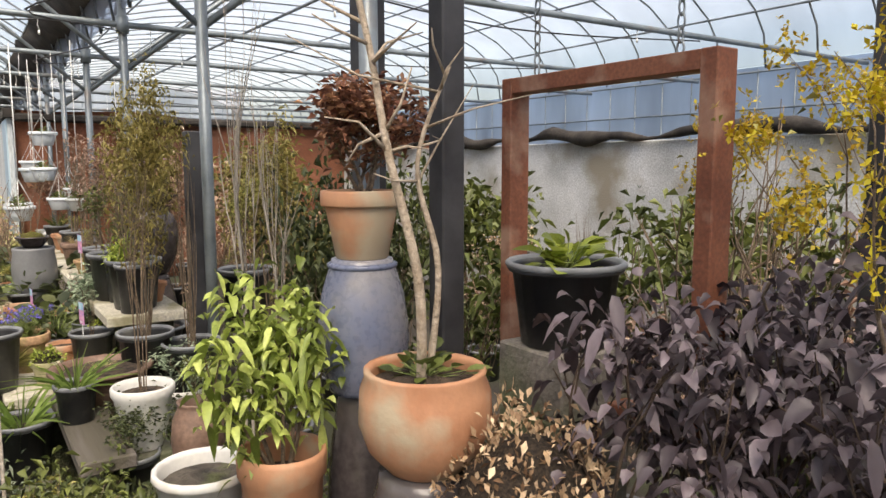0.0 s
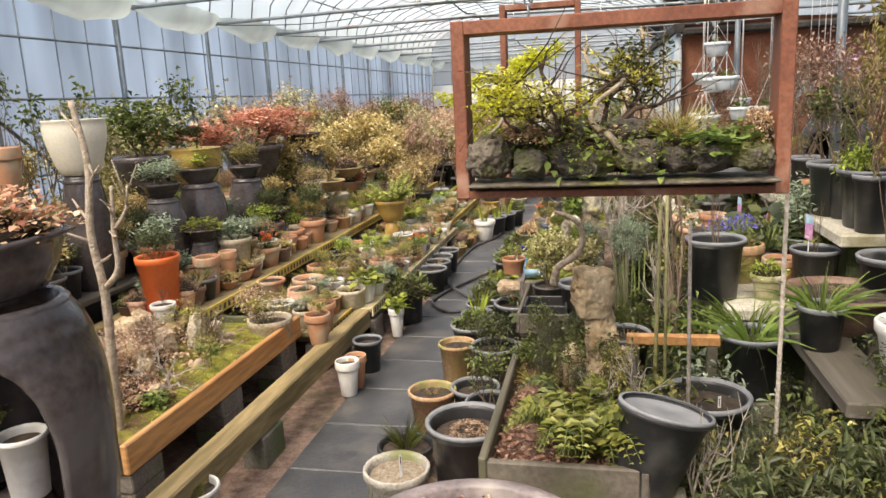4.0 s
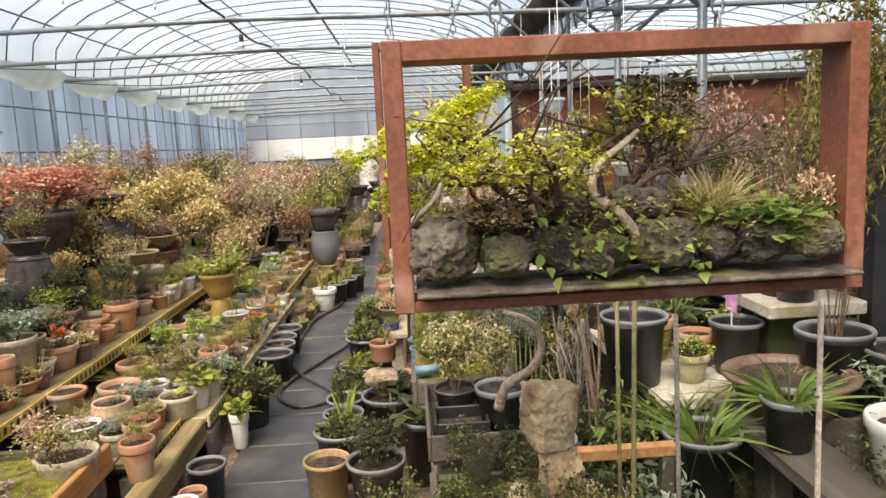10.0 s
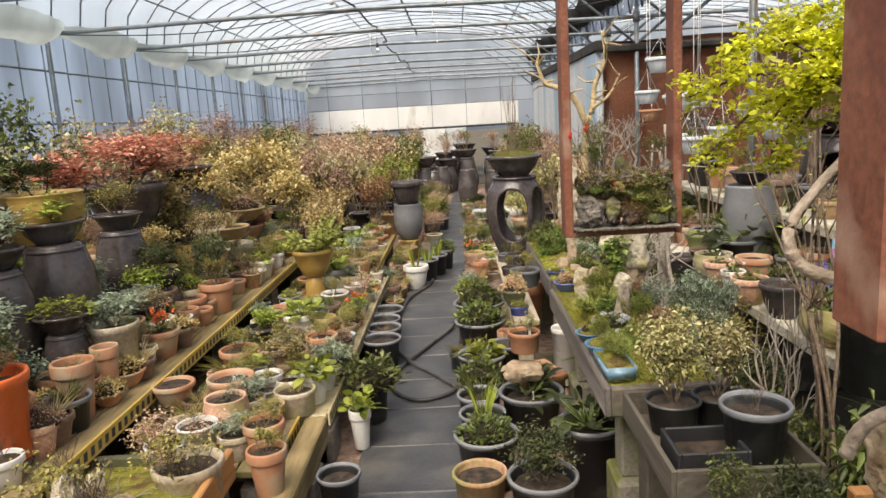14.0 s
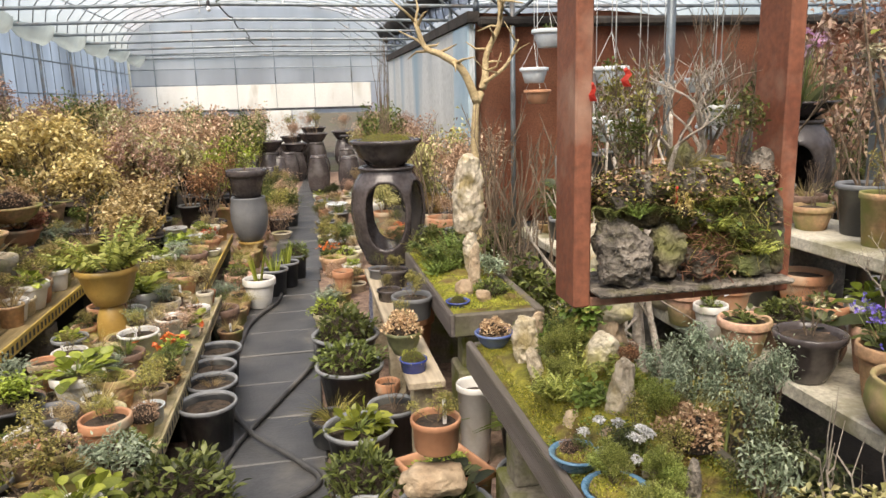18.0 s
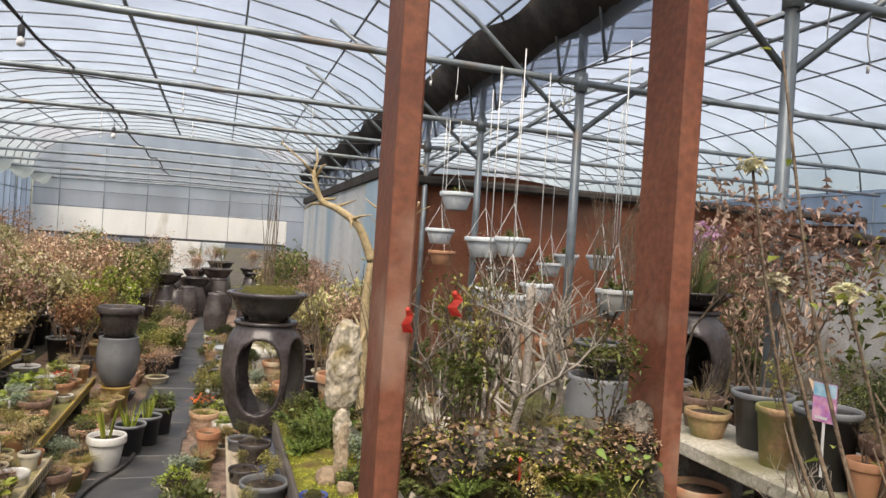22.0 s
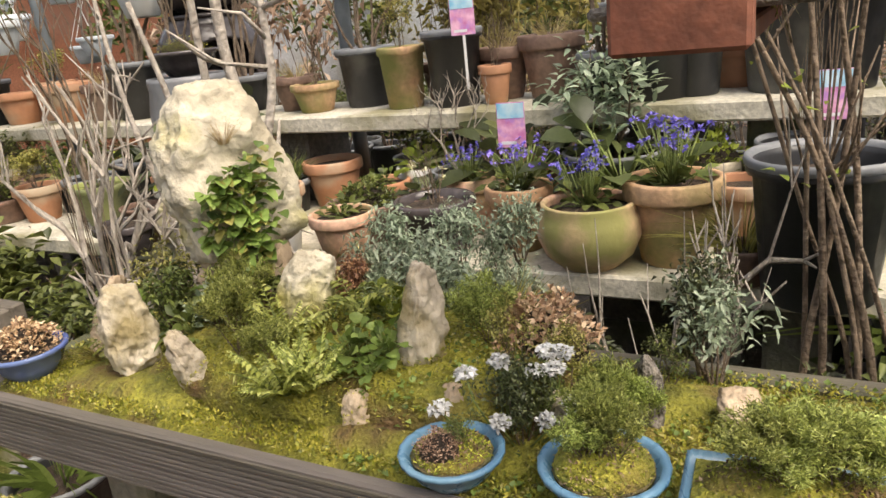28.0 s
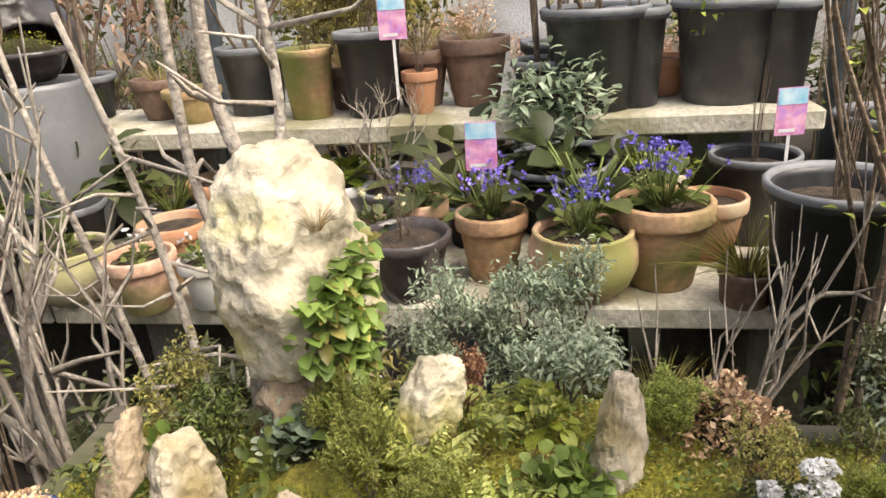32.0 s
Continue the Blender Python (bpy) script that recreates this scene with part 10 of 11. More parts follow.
scatter("withered_leaf_cover", litter, np.stack([rng_c.uniform(-0.48, 0.3, 900), rng_c.uniform(-0.5, 0.7, 900), rng_c.uniform(0.0, 0.05, 900)], 1), 0.026, "brown", 81)
scatter("pale_leaf_cover", litter, np.stack([rng_c.uniform(-0.48, 0.2, 500), rng_c.uniform(-0.5, 0.5, 500), rng_c.uniform(0.0, 0.06, 500)], 1), 0.024, "dry_pale", 82)
for k in range(9):
    planted("dry_shrub", ("twigs", "pink_twigs", "sparse")[k % 3], k % 3, -1.95 + 0.1 * k, 4.1 + 0.13 * k + 0.2 * (k % 2), 0.325, 0.28, 0.35, "small dry twiggy shrub on the moss box", "shrub")
for x, y, s, h, w in ((-1.2, 2.45, "sedum", 0.06, 0.1), (-1.5, 2.6, "green_mound", 0.1, 0.15), (-1.3, 2.75, "bush", 0.16, 0.2), (-1.6, 2.3, "bush_grey", 0.2, 0.25)):
    planted("box_plant", s, 0, x, y, 0.555, h, w, "low green plant in the timber box")

# tall shrubs and bare trees that stand out
planted("bare_shrub", "gnarled", 1, 0.86, 6.62, -0.03, 1.35, 0.6, "tall bare pale-barked shrub behind the moss tray", "shrub")
planted("bare_shrub", "twigs", 2, 1.0, 7.9, 0.0, 1.5, 1.1, "tall bare twiggy shrub behind the trays", "shrub")
planted("bare_shrub", "twigs", 0, 1.1, 9.2, 0.0, 1.7, 1.2, "tall bare twiggy shrub behind the trays", "shrub")
planted("bed_plant", "sparse_green", 1, 0.66, 3.95, 0.52, 0.28, 0.22, "thin leafy shrub before the tan rocks")
planted("bed_plant", "rosemary", 2, 0.75, 3.92, 0.52, 0.2, 0.14, "small green shrub before the tan rocks")
bare = thing("bare_shrub", 0.82, 6.12, -0.03, "thick curved pale-barked bare shrub behind the cream stone", "shrub")
for k, (pts, r0, tw) in enumerate((([(0, 0, 0), (0.02, 0.02, 0.5), (-0.01, 0.04, 0.8), (0.0, 0.0, 1.0), (0.02, 0.05, 1.2), (0.0, 0.02, 1.5)], 0.02, 7), ([(0.03, 0.05, 0), (0.03, 0.07, 0.6), (0.0, 0.05, 0.85), (0.01, 0.1, 1.05), (0.0, 0.09, 1.4)], 0.015, 8), ([(0.0, -0.04, 0), (0.03, -0.05, 0.6), (0.0, -0.01, 0.9), (0.03, -0.05, 1.15), (0.05, -0.02, 1.45)], 0.014, 6), ([(0.02, 0.1, 0), (0.0, 0.14, 0.6), (0.03, 0.2, 0.95), (0.0, 0.26, 1.3)], 0.011, 9), ([(0.05, 0.2, 0), (0.05, 0.3, 0.7), (0.02, 0.36, 1.1), (0.05, 0.42, 1.4)], 0.009, 9))):
    trunk_part(bare, pts, r0, 300 + k, tw, "ash_bark")
planted("bare_shrub", "gnarled", 2, 0.95, 5.36, -0.03, 1.15, 0.4, "pale bare branches in front of the shelf", "shrub")
planted("flowering_shrub", "yellow_sprays", 0, 2.62, 1.62, 1.1, 1.0, 0.7, "bare branches hung with bright yellow flower sprays", "shrub")
planted("flowering_shrub", "yellow_sprays", 1, 2.85, 2.05, 1.2, 0.85, 0.65, "bare branches hung with bright yellow flower sprays", "shrub")
planted("camellia_shrub", "camellia", 1, 2.62, 3.95, 0.3, 1.45, 0.62, "dark glossy camellia with cream flowers", "shrub")
planted("pale_tree", "twigs_pale", 0, 2.1, 3.92, 0.0, 2.4, 0.5, "slim pale forked bare tree", "tree")

for x, y, st, h, w, lb in ((3.7, 2.75, "twigs", 2.0, 1.3, "tall grey bare twiggy shrub in the far bay"), (4.3, 2.2, "pink_twigs", 1.7, 1.2, "tall dry twiggy shrub in the far bay"), (3.4, 3.4, "sparse_green", 1.6, 1.0, "thin green shrub in the far bay"), (4.6, 3.2, "sparse_green", 1.7, 1.3, "thin green shrub in the far bay"), (3.5, 2.0, "bush", 1.3, 0.9, "leafy green shrub in the far bay"), (4.4, 1.4, "bush", 1.4, 1.1, "leafy green shrub in the far bay"), (5.2, 2.6, "twigs", 2.0, 1.4, "tall grey bare twiggy shrub in the far bay"), (3.1, 4.0, "sparse_green", 1.5, 0.9, "thin green shrub in the far bay"), (5.6, 4.2, "bush", 1.6, 1.3, "leafy green shrub in the far bay"), (5.4, 1.2, "bush_olive", 1.5, 1.3, "olive shrub in the far bay"), (3.0, 8.0, "pink_twigs", 2.2, 1.2, "tall dry twiggy shrub in the far bay"), (3.2, 6.6, "willow", 2.0, 1.1, "tall willowy shrub in the far bay"), (4.0, 9.5, "sparse_green", 2.0, 1.4, "thin green shrub in the far bay"), (5.6, 7.0, "bush", 1.7, 1.4, "leafy green shrub in the far bay"), (5.8, 9.2, "sparse_green", 1.9, 1.5, "thin green shrub in the far bay")):
    planted("shrub", st, 1, x, y, -0.03, h, w, lb, "shrub")
planted("moss_cushion", "moss_ball", 0, 0.33, 8.8, 1.205, 0.075, 0.21, "bright moss cushion in the bowl on the openwork jar", "moss")

# ---- smaller things ----
# a dark jar with a round opening and a moss bowl, and a grey jar with a moss bowl, behind the tall frame
jar_stand(2.5, 7.8, -0.03, 0.24, 0.74)
holed_jar("openwork_jar", 2.5, 7.8, 0.71, 0.27, 0.6, "onggi", [(238, 34, 0.25, 0.8)], "dark onggi jar with a round opening on an upturned jar", rz=0)
potted(2.5, 7.8, 1.31, 0.26, 0.1, "bowl", "onggi", "moss_ball", 0.06, 0.2, "wide dark bowl of moss on the openwork jar", name="planter_bowl", soil="moss")
tagged(link_mesh("grey_jar", pot_mesh("round", 0.15, 0.5, "grey_onggi"), None, "", pose(1.56, 7.02, 0.58)), "round grey jar under a moss bowl on the shelf", "jar")
potted(1.56, 7.02, 1.08, 0.11, 0.08, "bowl", "onggi", "moss_ball", 0.05, 0.09, "dark bowl of bright moss on an upturned grey jar", name="planter_bowl", soil="moss")
planted("orchid", "pink_orchid", 0, 2.42, 7.62, 1.38, 0.4, 0.34, "pink orchid blooms over dark leaves in the moss bowl", "flower")
cs = thing("flowering_shrub", 1.03, 5.06, -0.03, "tall brown-stemmed shrub with round cream flowers at its tips", "shrub")
shrub_rng = np.random.default_rng(19)
for k, (u, v, h) in enumerate(((-0.2, 0.3, 1.75), (-0.16, 0.28, 1.57), (-0.1, 0.2, 1.56), (-0.05, 0.14, 1.64), (-0.02, 0.13, 1.72), (0.0, 0.1, 1.71), (-0.12, 0.34, 1.95), (-0.06, 0.02, 1.98))):
    b = (0.03 * math.sin(k * 2.3), 0.035 * (k % 5) - 0.09 + 0.012 * k)
    bend = shrub_rng.normal(size=4) * 0.02
    line = smooth_line([(b[0], b[1], 0), (b[0] + bend[0], b[1] + bend[1], 0.5), (u * 0.3 + bend[2], b[1] * 0.5 + v * 0.3, 0.9), (u * 0.7 + bend[3], v * 0.75, 0.5 * (0.9 + h)), (u, v, h)], 5)
    vs, fs = tube(line, 0.009 if k % 2 else 0.006, 0.0022, 6)
    link_mesh("stem", mesh_of("stem", vs, fs, M["bark"], True), cs)
    for q in range(2):
        a = np.array(line[int(len(line) * (0.5 + 0.15 * q))])
        d = shrub_rng.normal(size=3) * np.array((0.1, 0.1, 0.03)) + np.array((0, 0, 0.2))
        vs, fs = tube([a, a + d * 0.5 + shrub_rng.normal(size=3) * 0.01, a + d], 0.003, 0.0012, 5)
        link_mesh("twig", mesh_of("twig", vs, fs, M["bark"], True), cs)
    if k < 6:
        ball = shrub_rng.normal(size=(70, 3))
        ball = ball / np.linalg.norm(ball, axis=1)[:, None] * np.array((0.016, 0.016, 0.012)) + np.array((u, v, h))
        scatter("flower", cs, ball, 0.014, "cream_petal", 200 + k, wide=0.6)
    scatter("leaf_tuft", cs, np.array(line)[len(line) // 2::2] + shrub_rng.normal(size=(len(line[len(line) // 2::2]), 3)) * 0.012, 0.026, "bright", 230 + k, wide=0.5)


def ribbon(x, y, z, rz):
    t = thing("red_ribbon", x, y, z, "small red ribbon tied to a twig", "ribbon", "red ribbons", rz)
    bm = bmesh.new()
    pts = [(0, 0), (0.008, -0.012), (-0.004, -0.026), (0.006, -0.042)]
    rows = [[bm.verts.new((u - 0.008, 0.002 * k, v)), bm.verts.new((u + 0.008, -0.002 * k, v))] for k, (u, v) in enumerate(pts)]
    for a, b in zip(rows, rows[1:]):
        bm.faces.new((a[0], a[1], b[1], b[0]))
    bmesh.ops.solidify(bm, geom=bm.faces[:], thickness=0.001)
    part("tail", bm, M["red_cloth"], t)
    part("knot", box_bm(-0.004, 0.004, -0.003, 0.003, -0.004, 0.004, 0.002), M["red_cloth"], t)
    t.scale = (0.6, 0.6, 0.6)
    return t


M["red_cloth"] = surface("red_cloth", (0.6, 0.04, 0.03), (0.78, 0.09, 0.06), 30, 0.7, bump=0.1)
for x, y, z, rz in ((0.285, 5.16, 1.51, 0), (0.235, 5.165, 1.49, 40), (0.37, 5.15, 1.33, 80)):
    ribbon(x, y, z, rz)


def picture_card(x, y, z, rz, top):
    t = thing("picture_card", x, y, z, "glossy plant picture card with pink blossoms and a blue heading", "card", "picture cards", rz)
    part("card", box_bm(-0.037, 0.037, -0.0006, 0.0006, 0, 0.115, 0), M["paper_pink"], t, "pink blossom picture")
    part("heading", box_bm(-0.035, 0.035, -0.0016, -0.0008, 0.075, 0.113, 0), M["paper_cyan"], t, "blue heading strip")
    part("stake", box_bm(-0.004, 0.004, 0.0008, 0.003, -0.16, 0.1, 0), M["white_wire"], t)
    part("caption", box_bm(-0.028, 0.012, -0.0016, -0.0008, 0.008, 0.016, 0), M["paper_white"], t, "pale bar of unreadable writing")
    return t


picture_card(1.45, 5.83, 0.84, -85, 0)
picture_card(1.75, 6.08, 1.12, -80, 0)
picture_card(1.62, 5.1, 0.86, -80, 0)


def plant_label(x, y, z, h, rz, mat="white_wire"):
    t = thing("plant_label", x, y, z, "white plastic plant label stuck in the soil", "label", "plant labels", rz)
    bm = box_bm(-0.006, 0.006, -0.0007, 0.0007, -0.05, h, 0)
    part("tag", bm, M[mat], t)
    part("writing", box_bm(-0.002, 0.001, -0.0016, -0.0008, h * 0.35, h * 0.85, 0), M["dark_steel"], t, "smudged handwriting")
    return t


lab_rnd = random.Random(77)
for a, b, q, c in lab_rnd.sample([p for p in PLACED if -0.4 < p[0] < 2.0 and 2.5 < p[1] < 9.5 and p[2] > 0.06 and p[3] < 0.58], 14) + lab_rnd.sample([p for p in PLACED if -2.2 < p[0] < -0.6 and 4 < p[1] < 9.5 and p[2] > 0.05 and p[3] < 0.6], 14):
    plant_label(a + q * 0.4 * lab_rnd.uniform(-1, 1), b - q * 0.3, c + q * 1.4, 0.06, lab_rnd.uniform(-50, 50))

# the long blue tray and a blue pot by the end of the moss tray, and pots underneath
bt = thing("bonsai_tray", 0.36, 5.14, 0.684, "long teal glazed tray with a clipped conifer and moss", "bonsai", "", 3)
bm = box_bm(-0.052, 0.052, -0.1, 0.1, 0.0, 0.05, 0.0)
top = max(bm.faces, key=lambda f: f.calc_center_median().z)
bmesh.ops.inset_region(bm, faces=[top], thickness=0.009)
for v in top.verts:
    v.co.z -= 0.014
for v in bm.verts:
    if v.co.z < 0.01:
        v.co.x, v.co.y = v.co.x * 0.86, v.co.y * 0.92
bmesh.ops.bevel(bm, geom=[e for e in bm.edges], offset=0.004, segments=2, affect="EDGES")
part("tray", bm, M["teal_glaze"], bt, "", True)
moss_sheet("moss", bt, -0.043, 0.043, -0.09, 0.09, 0.04, 0.012, 9, "moss", 14)
moss_dome(bt, 0.041, 0.03, 0.038, 430, 2.1)
for k, (x, y, h) in enumerate(((0.0, 0.035, 0.075), (0.012, 0.0, 0.085), (0.0, -0.03, 0.08), (0.015, -0.06, 0.07), (-0.01, 0.01, 0.06))):
    set_plant(bt, "hinoki", k % 3, x, y, 0.058, h, 0.08, 70 * k)
potted(0.2, 6.3, 0.12, 0.12, 0.16, "shallow", "terracotta", "sedum", 0.05, 0.1, "square terracotta planter with low green leaves under the tray", square=1.0, rz=20)
block_stand(0.2, 6.3, 0.1, 0.12)
potted(0.66, 6.82, -0.03, 0.13, 0.2, "nursery", "black_plastic", "spider", 0.25, 0.32, "black pot with arching strappy leaves under the tray", rim="grey_rim")
potted(0.5, 6.3, -0.03, 0.11, 0.24, "nursery", "black_plastic", "seedlings", 0.1, 0.12, "black pot with small seedlings under the tray", rim="grey_rim")
potted(0.6, 5.66, -0.03, 0.16, 0.26, "nursery", "black_plastic", "sticks", 0.12, 0.16, "wide black pot of dark soil under the tray", rim="grey_rim")
potted(0.8, 6.1, -0.03, 0.11, 0.2, "nursery", "black_plastic", "sedge", 0.2, 0.22, "black pot with dry sedge under the tray", rim="grey_rim")
# the stone and label lying in the big black pot by the aisle
rock(0.12, 6.06, 0.36, 0.1, 0.07, 0.05, "tan_stone", 61, "flat brown stone lying in a black pot")
# the trunk of the yellow dwarf tree in the wide frame
trunk_part(rg, [(0.02, -0.02, 0.08), (-0.02, -0.03, 0.13), (-0.06, -0.02, 0.16), (-0.05, -0.01, 0.21), (0.0, -0.01, 0.25), (0.05, 0.0, 0.29)], 0.011, 41, 0)


def hanging_bulb(x, y, z, top):
    t = thing("hanging_bulb", x, y, z, "bare bulb in a black socket on a short cable", "lamp", "hanging bulbs")
    vs, fs = tube([(0, 0, 0.06), (0, 0, top - z)], 0.004, None, 5)
    link_mesh("cable", mesh_of("cable", vs, fs, M["dark_steel"]), t)
    vs, fs = lathe([(0.016, 0.0), (0.02, 0.005), (0.02, 0.05), (0.012, 0.065), (0.001, 0.066)], 12)
    link_mesh("socket", mesh_of("socket", vs, fs, M["dark_steel"], True), t)
    vs, fs = lathe([(0.012, 0.0), (0.026, -0.03), (0.022, -0.05), (0.001, -0.06)], 12)
    link_mesh("bulb", mesh_of("bulb", vs, fs, M["paper_white"], True), t)
    return t


for x, y, z in ((-1.11, 9.03, 2.6), (-1.15, 13.0, 2.58), (-1.1, 5.6, 2.6), (1.3, 5.3, 2.55)):
    hanging_bulb(x, y, z, 2.72)
# cables that sag from beam to beam
def cable(pts, r=0.007, mat="dark_steel"):
    line = smooth_line(pts, 6)
    vs, fs = tube(line, r, None, 5)
    return tagged(link_mesh("cable", mesh_of("cable", vs, fs, M[mat], True)), "dark electric cable strung along the roof beams", "cable", "roof cables")


cab = []
for i, y in enumerate([4.8, 6.8, 8.6, 10.45, 12.2, 13.9, 15.6, 17.3, 19.0]):
    cab.append((-1.1 + 0.05 * math.sin(i * 2.1), y, 2.74))
    cab.append((-1.06 + 0.04 * math.cos(i * 1.7), y + 0.85, 2.67))
cable([(-1.2, 2.6, 2.9)] + cab, 0.011)
for k, y in enumerate((4.8, 6.8, 10.45, 12.2)):
    cable([(-4.3, y + 0.05, 2.66), (-2.8, y + 0.08, 2.6 - 0.03 * k % 0.05), (-1.1, y + 0.05, 2.7), (0.6, y + 0.1, 2.58), (2.2, y + 0.05, 2.7), (4.2, y + 0.1, 2.57), (6.2, y + 0.05, 2.66)], 0.006)
cable([(2.2, 4.85, 2.62), (1.5, 5.6, 2.5), (2.2, 6.75, 2.6), (1.7, 7.8, 2.5), (2.2, 8.6, 2.62)], 0.005)
pipe("wall_brace", [(-4.3, 5.35, 2.72), (-4.3, 7.5, 1.05)], 0.018, "hoop_steel", "slanting dark pipe brace along the film wall", 6)
# white strings and clips left hanging from the beams
str_rnd = random.Random(4)
for i in range(46):
    y = str_rnd.choice([3.05, 4.8, 6.8, 8.6, 10.45, 12.2])
    x = str_rnd.uniform(-1.8, 6.0) if i % 3 else str_rnd.uniform(0.2, 2.4)
    ln = str_rnd.uniform(0.06, 0.22)
    t = thing("hanging_string", x, y, 2.66, "short white string hanging from a roof beam", "string", "hanging strings")
    vs, fs = tube([(0, 0, 0.02), (0.01 * str_rnd.uniform(-1, 1), 0.01, -ln * 0.5), (0.015 * str_rnd.uniform(-1, 1), 0, -ln)], 0.0035, None, 4)
    link_mesh("strand", mesh_of("strand", vs, fs, M["white_wire"], True), t)
    vs, fs = tube([(0, 0, -ln - 0.03), (0, 0, -ln)], 0.007, None, 5)
    link_mesh("clip", mesh_of("clip", vs, fs, M["white_wire"], True), t)

mb = thing("meter_box", 1.86, 9.55, 0.85, "small grey metal box with a dial, on a clay pipe", "meter")
part("case", box_bm(-0.09, 0.09, -0.05, 0.05, 0, 0.16, 0.008), M["grey_metal_box"], mb)
vs, fs = lathe([(0.045, 0), (0.045, 0.008), (0.038, 0.012), (0.001, 0.012)], 20)
ob = link_mesh("dial", mesh_of("dial", vs, fs, M["paper_white"], True), mb)
ob.matrix_basis = pose(0, -0.051, 0.09, 90)
part("needle", box_bm(-0.002, 0.002, -0.067, -0.0645, 0.085, 0.12, 0), M["dark_steel"], mb)
tagged(link_mesh("clay_pipe", pot_mesh("tall", 0.1, 0.88, "old_terracotta"), None, "", pose(1.86, 9.55, -0.03)), "upright old clay pipe carrying a metal box", "pipe")
# the round-leaved plant and pots close to the start
block_stand(0.98, 2.22, 0.09, 0.56)
potted(0.98, 2.22, 0.56, 0.1, 0.2, "nursery", "white_plastic", "round_leaf", 0.36, 0.42, "white pot with a round-leaved bright green plant on a block stand")
block_stand(1.3, 2.72, 0.08, 0.3)
potted(1.3, 2.72, 0.3, 0.1, 0.18, "nursery", "black_plastic", "sparse_green", 0.6, 0.45, "black pot with a thin green shrub on a block stand", rim="grey_rim")
for x, y, st, ph in ((1.9, 5.2, "twigs", 0.6), (1.86, 5.55, "sparse_green", 0.45)):
    potted(x, y, 0.9, 0.14, 0.26, "nursery", "black_plastic", st, ph, 0.5, "large black nursery pot with thin stems on the upper shelf", rim="grey_rim")
potted(1.5, 4.42, 0.58, 0.085, 0.16, "nursery", "black_plastic", "spider", 0.24, 0.3, "black nursery pot with arching green leaves on the narrow shelf", rim="grey_rim")
block_stand(1.3, 4.62, 0.1, 0.3)
potted(1.3, 4.62, 0.3, 0.13, 0.26, "nursery", "black_plastic", "spider", 0.3, 0.36, "black nursery pot with arching green leaves on a block stand", rim="grey_rim")
fern_pot = thing("empty_pot", 0.8, 3.5, 0.47, "large empty black oval pot tilted beside the fern", "pot", "", 20)
link_mesh("pot", mesh_of("pot", *lathe([(0.085, 0.0), (0.09, 0.006), (0.125, 0.22), (0.136, 0.225), (0.14, 0.235), (0.134, 0.243), (0.124, 0.236), (0.119, 0.22), (0.086, 0.02), (0.001, 0.018)], 28, 0.72), M["black_plastic"], True), fern_pot)
link_mesh("rim", mesh_of("rim", *lathe([(0.13, 0.236), (0.14, 0.24), (0.139, 0.25), (0.13, 0.249)], 28, 0.72), M["grey_rim"], True), fern_pot)
fern_pot.rotation_euler.y = radians(16)
block_stand(0.86, 3.5, 0.06, 0.455)
for k, (x, y) in enumerate(((0.6, 3.6), (0.68, 3.56), (0.63, 3.68))):
    planted("fern", "fern", k, x, y, 0.52, 0.19, 0.19, "bright yellow-green fern spreading on the bark", "fern")
bar = thing("timber_bar", 0.97, 4.47, 0, "short orange timber bar bridging two posts", "bar")
part("bar", box_bm(-0.18, 0.18, -0.02, 0.02, 0.56, 0.6, 0.004), M["orange_timber"], bar)
for xx in (-0.15, 0.15):
    part("post", box_bm(xx - 0.02, xx + 0.02, -0.02, 0.02, -0.03, 0.56, 0.003), M["grey_timber"], bar)
potted(-0.12, 3.78, -0.03, 0.08, 0.08, "shallow", "black_plastic", "grass", 0.2, 0.24, "grassy clump in a low black pot beside the aisle")
# a row of little bonsai on the plank
for k, (y, mat, st) in enumerate(((6.75, "terracotta", "bush_olive"), (7.0, "onggi", "brown_heap"), (7.25, "moss_onggi", "sparse"), (7.5, "blue_glaze", "juniper"), (7.75, "onggi", "bush_olive"), (8.0, "brown_clay", "moss_ball"), (8.25, "grey_onggi", "sparse_green"))):
    if clear(0.2, y, 0.06, 0.45, 0.8):
        potted(0.2, y, 0.45, 0.065, 0.06, "shallow", mat, st, 0.1, 0.1, "small bonsai in a shallow dish on the plank shelf", name="bonsai_dish")

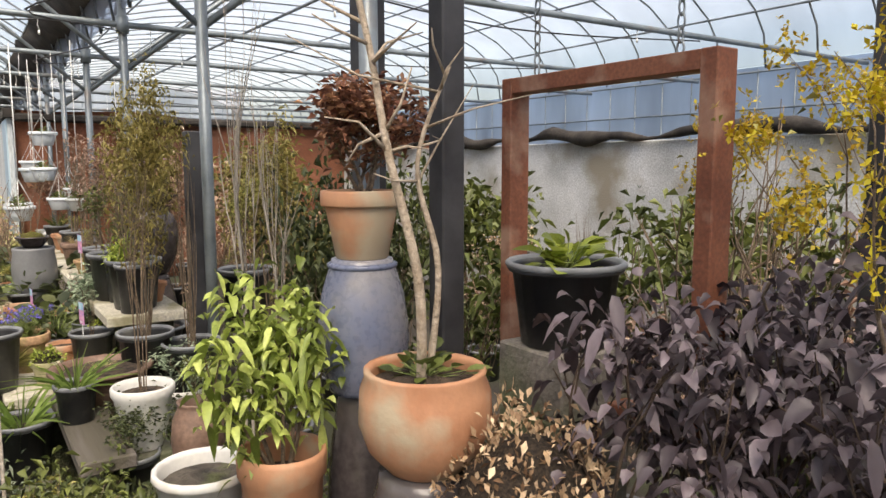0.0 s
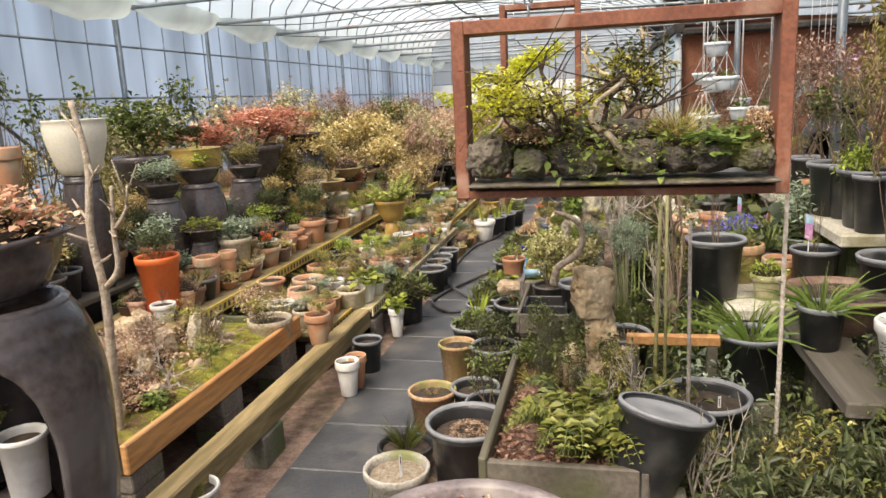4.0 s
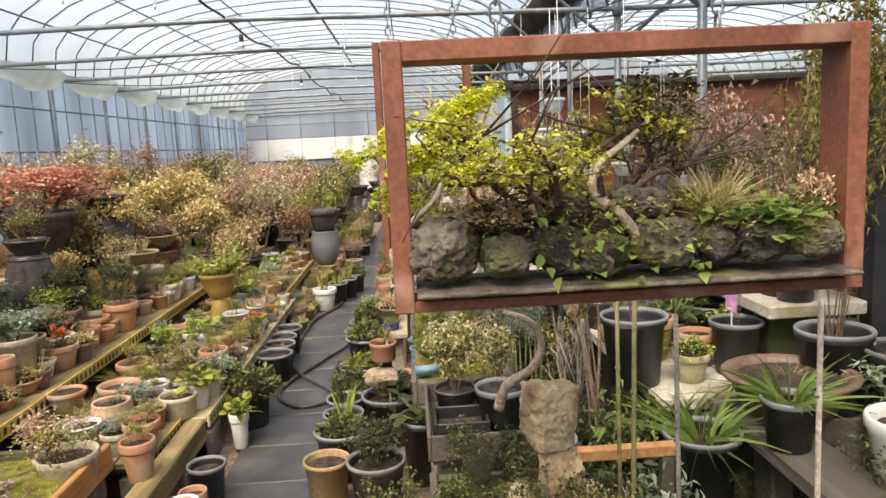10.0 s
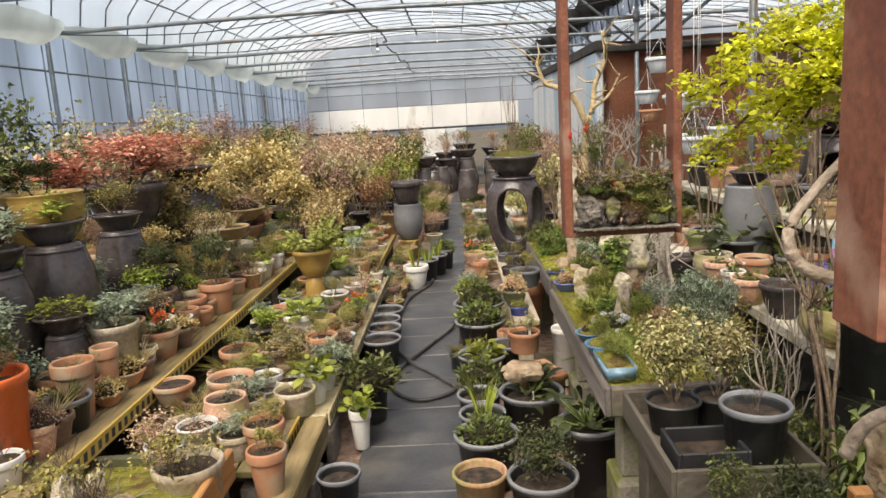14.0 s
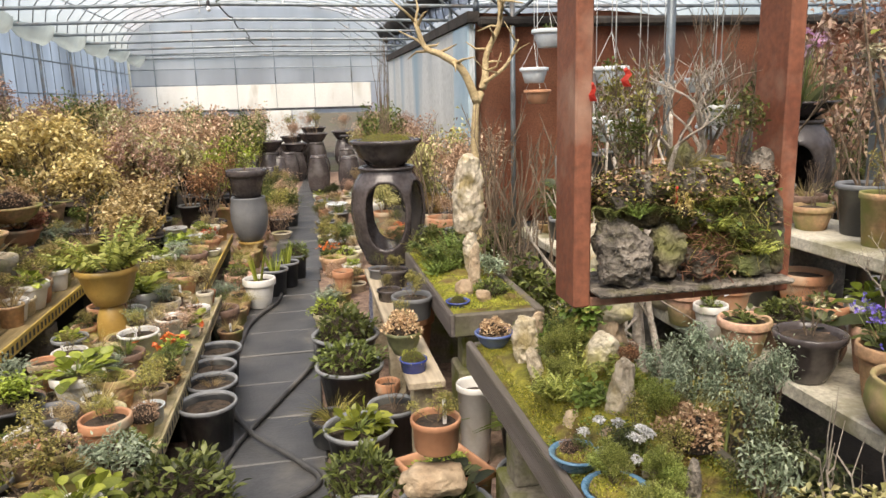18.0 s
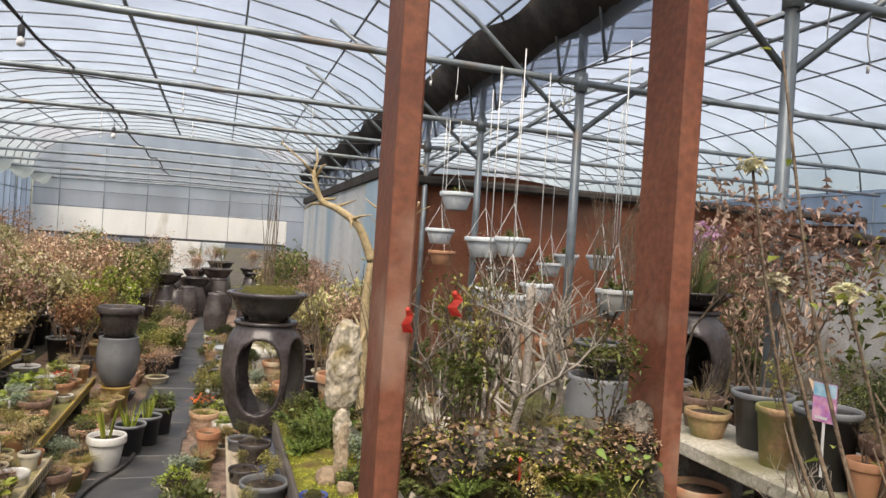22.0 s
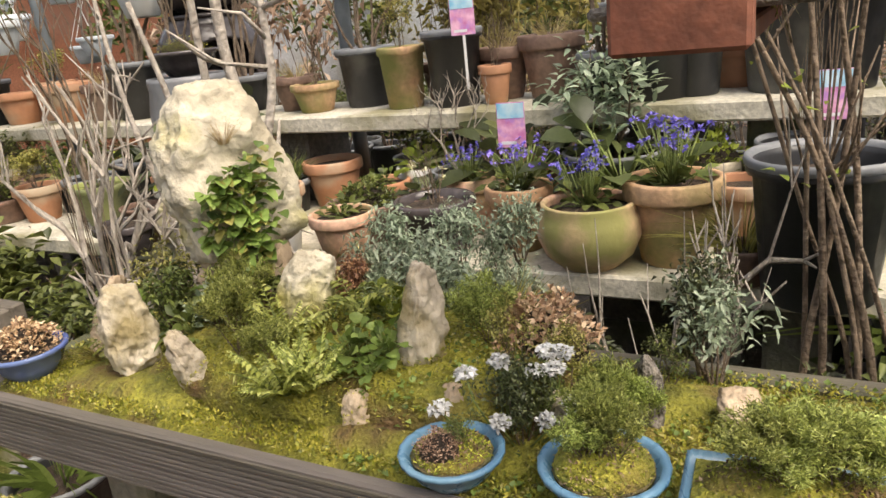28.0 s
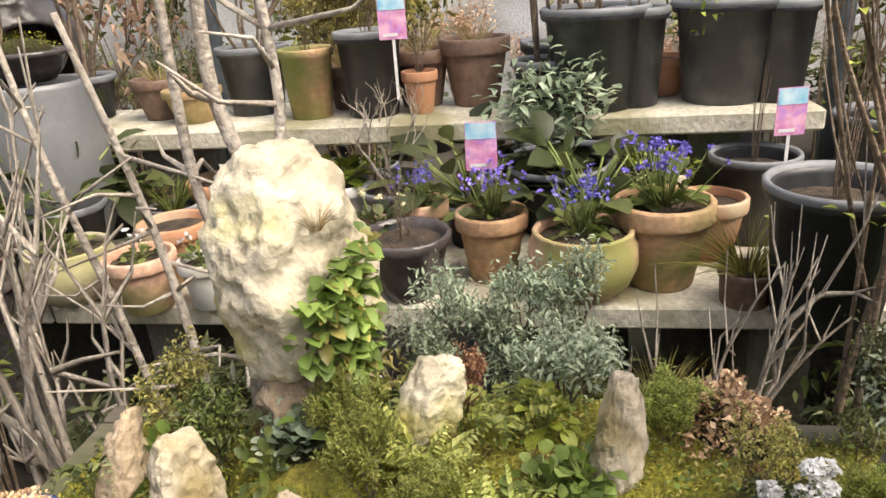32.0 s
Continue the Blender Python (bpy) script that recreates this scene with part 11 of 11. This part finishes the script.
# the long flowering limb that hangs out behind the wide frame
casc_rng = np.random.default_rng(88)
casc_o = np.array((0.725, 3.6, 1.33))
casc_trunk = [(0.47, 3.62, 1.43), (0.38, 3.69, 1.33), (0.31, 3.74, 1.335), (0.292, 3.75, 1.385), (0.335, 3.76, 1.44), (0.39, 3.79, 1.49), (0.41, 3.85, 1.57)]
trunk_part(rg, [tuple(np.array(p) - casc_o) for p in casc_trunk], 0.011, 42, 0)
casc_spots, casc_tips = [], []
for tip in ((0.2, 3.88, 1.56), (0.25, 3.97, 1.46), (0.36, 3.95, 1.44), (0.48, 4.25, 1.68), (0.54, 4.1, 1.72), (0.28, 3.97, 1.62), (0.4, 4.08, 1.66), (0.32, 3.88, 1.52), (0.5, 3.95, 1.7), (0.42, 4.05, 1.5)):
    a, b = np.array(casc_trunk[-1]) - casc_o, np.array(tip) - casc_o
    mid = (a + b) / 2 + np.array((0, 0, 0.035)) + casc_rng.normal(size=3) * 0.012
    line = smooth_line([tuple(a), tuple(mid), tuple(b)], 7)
    vs, fs = tube(line, 0.0042, 0.0014, 5)
    link_mesh("limb", mesh_of("limb", vs, fs, M["dark_bark"], True), rg)
    for p in line[3:]:
        for q in range(3):
            c = np.array(p) + casc_rng.normal(size=3) * np.array((0.016, 0.016, 0.012))
            casc_spots.extend(c + casc_rng.normal(size=(16, 3)) * 0.006)
        casc_tips.append(np.array(p) + casc_rng.normal(size=3) * 0.02)
scatter("blossom", rg, casc_spots, 0.011, "lime_bloom", 89, wide=0.7)
scatter("young_leaf_cover", rg, casc_tips * 2, 0.02, "lime", 90, wide=0.5)
# on and round the short tray
bin_box = thing("plastic_bin", 0.46, 4.55, 0.612, "black rectangular plastic bin with a pale rim", "bin")
for x0, x1, y0, y1 in ((-0.09, -0.08, -0.08, 0.08), (0.08, 0.09, -0.08, 0.08), (-0.08, 0.08, -0.08, -0.07), (-0.08, 0.08, 0.07, 0.08)):
    part("side", box_bm(x0, x1, y0, y1, 0, 0.1, 0.003), M["black_plastic"], bin_box)
part("base", box_bm(-0.08, 0.08, -0.07, 0.07, 0, 0.012, 0), M["black_plastic"], bin_box)
part("soil", box_bm(-0.08, 0.08, -0.07, 0.07, 0.012, 0.06, 0), M["soil"], bin_box)
potted(0.6, 4.58, 0.612, 0.085, 0.17, "nursery", "black_plastic", "twigs", 0.1, 0.12, "black nursery pot with short dry stems on the board-edged tray", rim="grey_rim")
potted(0.46, 4.82, 0.612, 0.08, 0.1, "nursery", "black_plastic", "bush_cream", 0.26, 0.24, "black pot with a cream-variegated shrub on the board-edged tray")
potted(0.6, 4.84, 0.612, 0.075, 0.1, "nursery", "black_plastic", "bush_cream", 0.24, 0.22, "black pot with a cream-variegated shrub on the board-edged tray")
def garden_stake(x, y, z, h, lean, mat):
    line = [(x, y, z), (x + lean * 0.5, y, z + h * 0.5), (x + lean, y + 0.01, z + h)]
    t = thing("garden_stake", x, y, z, "upright bamboo stake standing in the planting bed", "stake", "garden stakes")
    link_mesh("cane", mesh_of("cane", *tube([tuple(np.array(p) - np.array((x, y, z))) for p in line], 0.007, 0.006, 8), M[mat], True), t)
    for k in (0.25, 0.5, 0.75):
        c = (lean * k, 0.01 * k, h * k)
        link_mesh("joint", mesh_of("joint", *tube([(c[0], c[1], c[2] - 0.005), (c[0], c[1], c[2] + 0.005)], 0.0085, None, 8), M[mat], True), t)


for q in ((0.86, 4.02, 0.18, 1.02, 0.02, "cane"), (0.98, 3.98, 0.0, 1.15, -0.01, "grey_bark"), (0.93, 4.35, 0.0, 1.2, 0.0, "cane"), (1.2, 3.75, 0.0, 1.35, 0.0, "ash_bark")):
    garden_stake(*q)
for k, (x, y, st, h, w) in enumerate(((0.45, 4.36, "sparse_green", 0.42, 0.3), (0.5, 4.28, "rosemary", 0.36, 0.2), (0.6, 4.34, "narrow", 0.42, 0.28), (0.43, 4.2, "bush", 0.26, 0.22), (0.5, 4.02, "rosemary", 0.36, 0.2), (0.56, 3.95, "sparse_green", 0.4, 0.3), (0.62, 3.9, "rosemary", 0.3, 0.2), (0.74, 3.82, "sparse", 0.45, 0.3), (0.44, 4.12, "sedge", 0.18, 0.18))):
    planted("bed_plant", st, k % 3, x, y, 0.52, h * 0.62, w * 0.7, "small green plant growing in the bark of the bed")
for x, y, h, w, v in ((0.76, 3.78, 0.34, 0.22, 0), (1.02, 3.62, 0.8, 0.34, 1), (1.05, 2.78, 0.8, 0.4, 2)):
    planted("pruned_shrub", "gnarled", v, x, y, 0.52 if x < 0.8 else -0.03, h, w, "pruned shrub of thick bare brown stems", "shrub")
for k, (x, y, st, h, w) in enumerate(((1.1, 3.45, "narrow", 0.72, 0.4), (1.28, 3.3, "narrow", 0.78, 0.42), (1.2, 3.75, "rosemary", 0.7, 0.32), (1.4, 3.6, "narrow", 0.75, 0.42), (1.05, 3.05, "rosemary", 0.62, 0.3), (1.25, 2.95, "rosemary", 0.66, 0.3), (1.42, 3.1, "narrow", 0.62, 0.36), (1.48, 2.85, "rosemary", 0.6, 0.28), (1.0, 4.05, "narrow", 0.6, 0.34), (1.5, 3.9, "narrow", 0.62, 0.36))):
    planted("green_shrub", st, k % 3, x, y, -0.03, h, w, "dense narrow-leaved green shrub beside the bed" if st == "narrow" else "upright grey-olive needle-leaved shrub beside the bed", "shrub")
potted(0.78, 4.86, 0.2, 0.13, 0.27, "nursery", "black_plastic", "stubble", 0.05, 0.12, "black nursery pot of dark soil in the planting bed", rim="grey_rim")
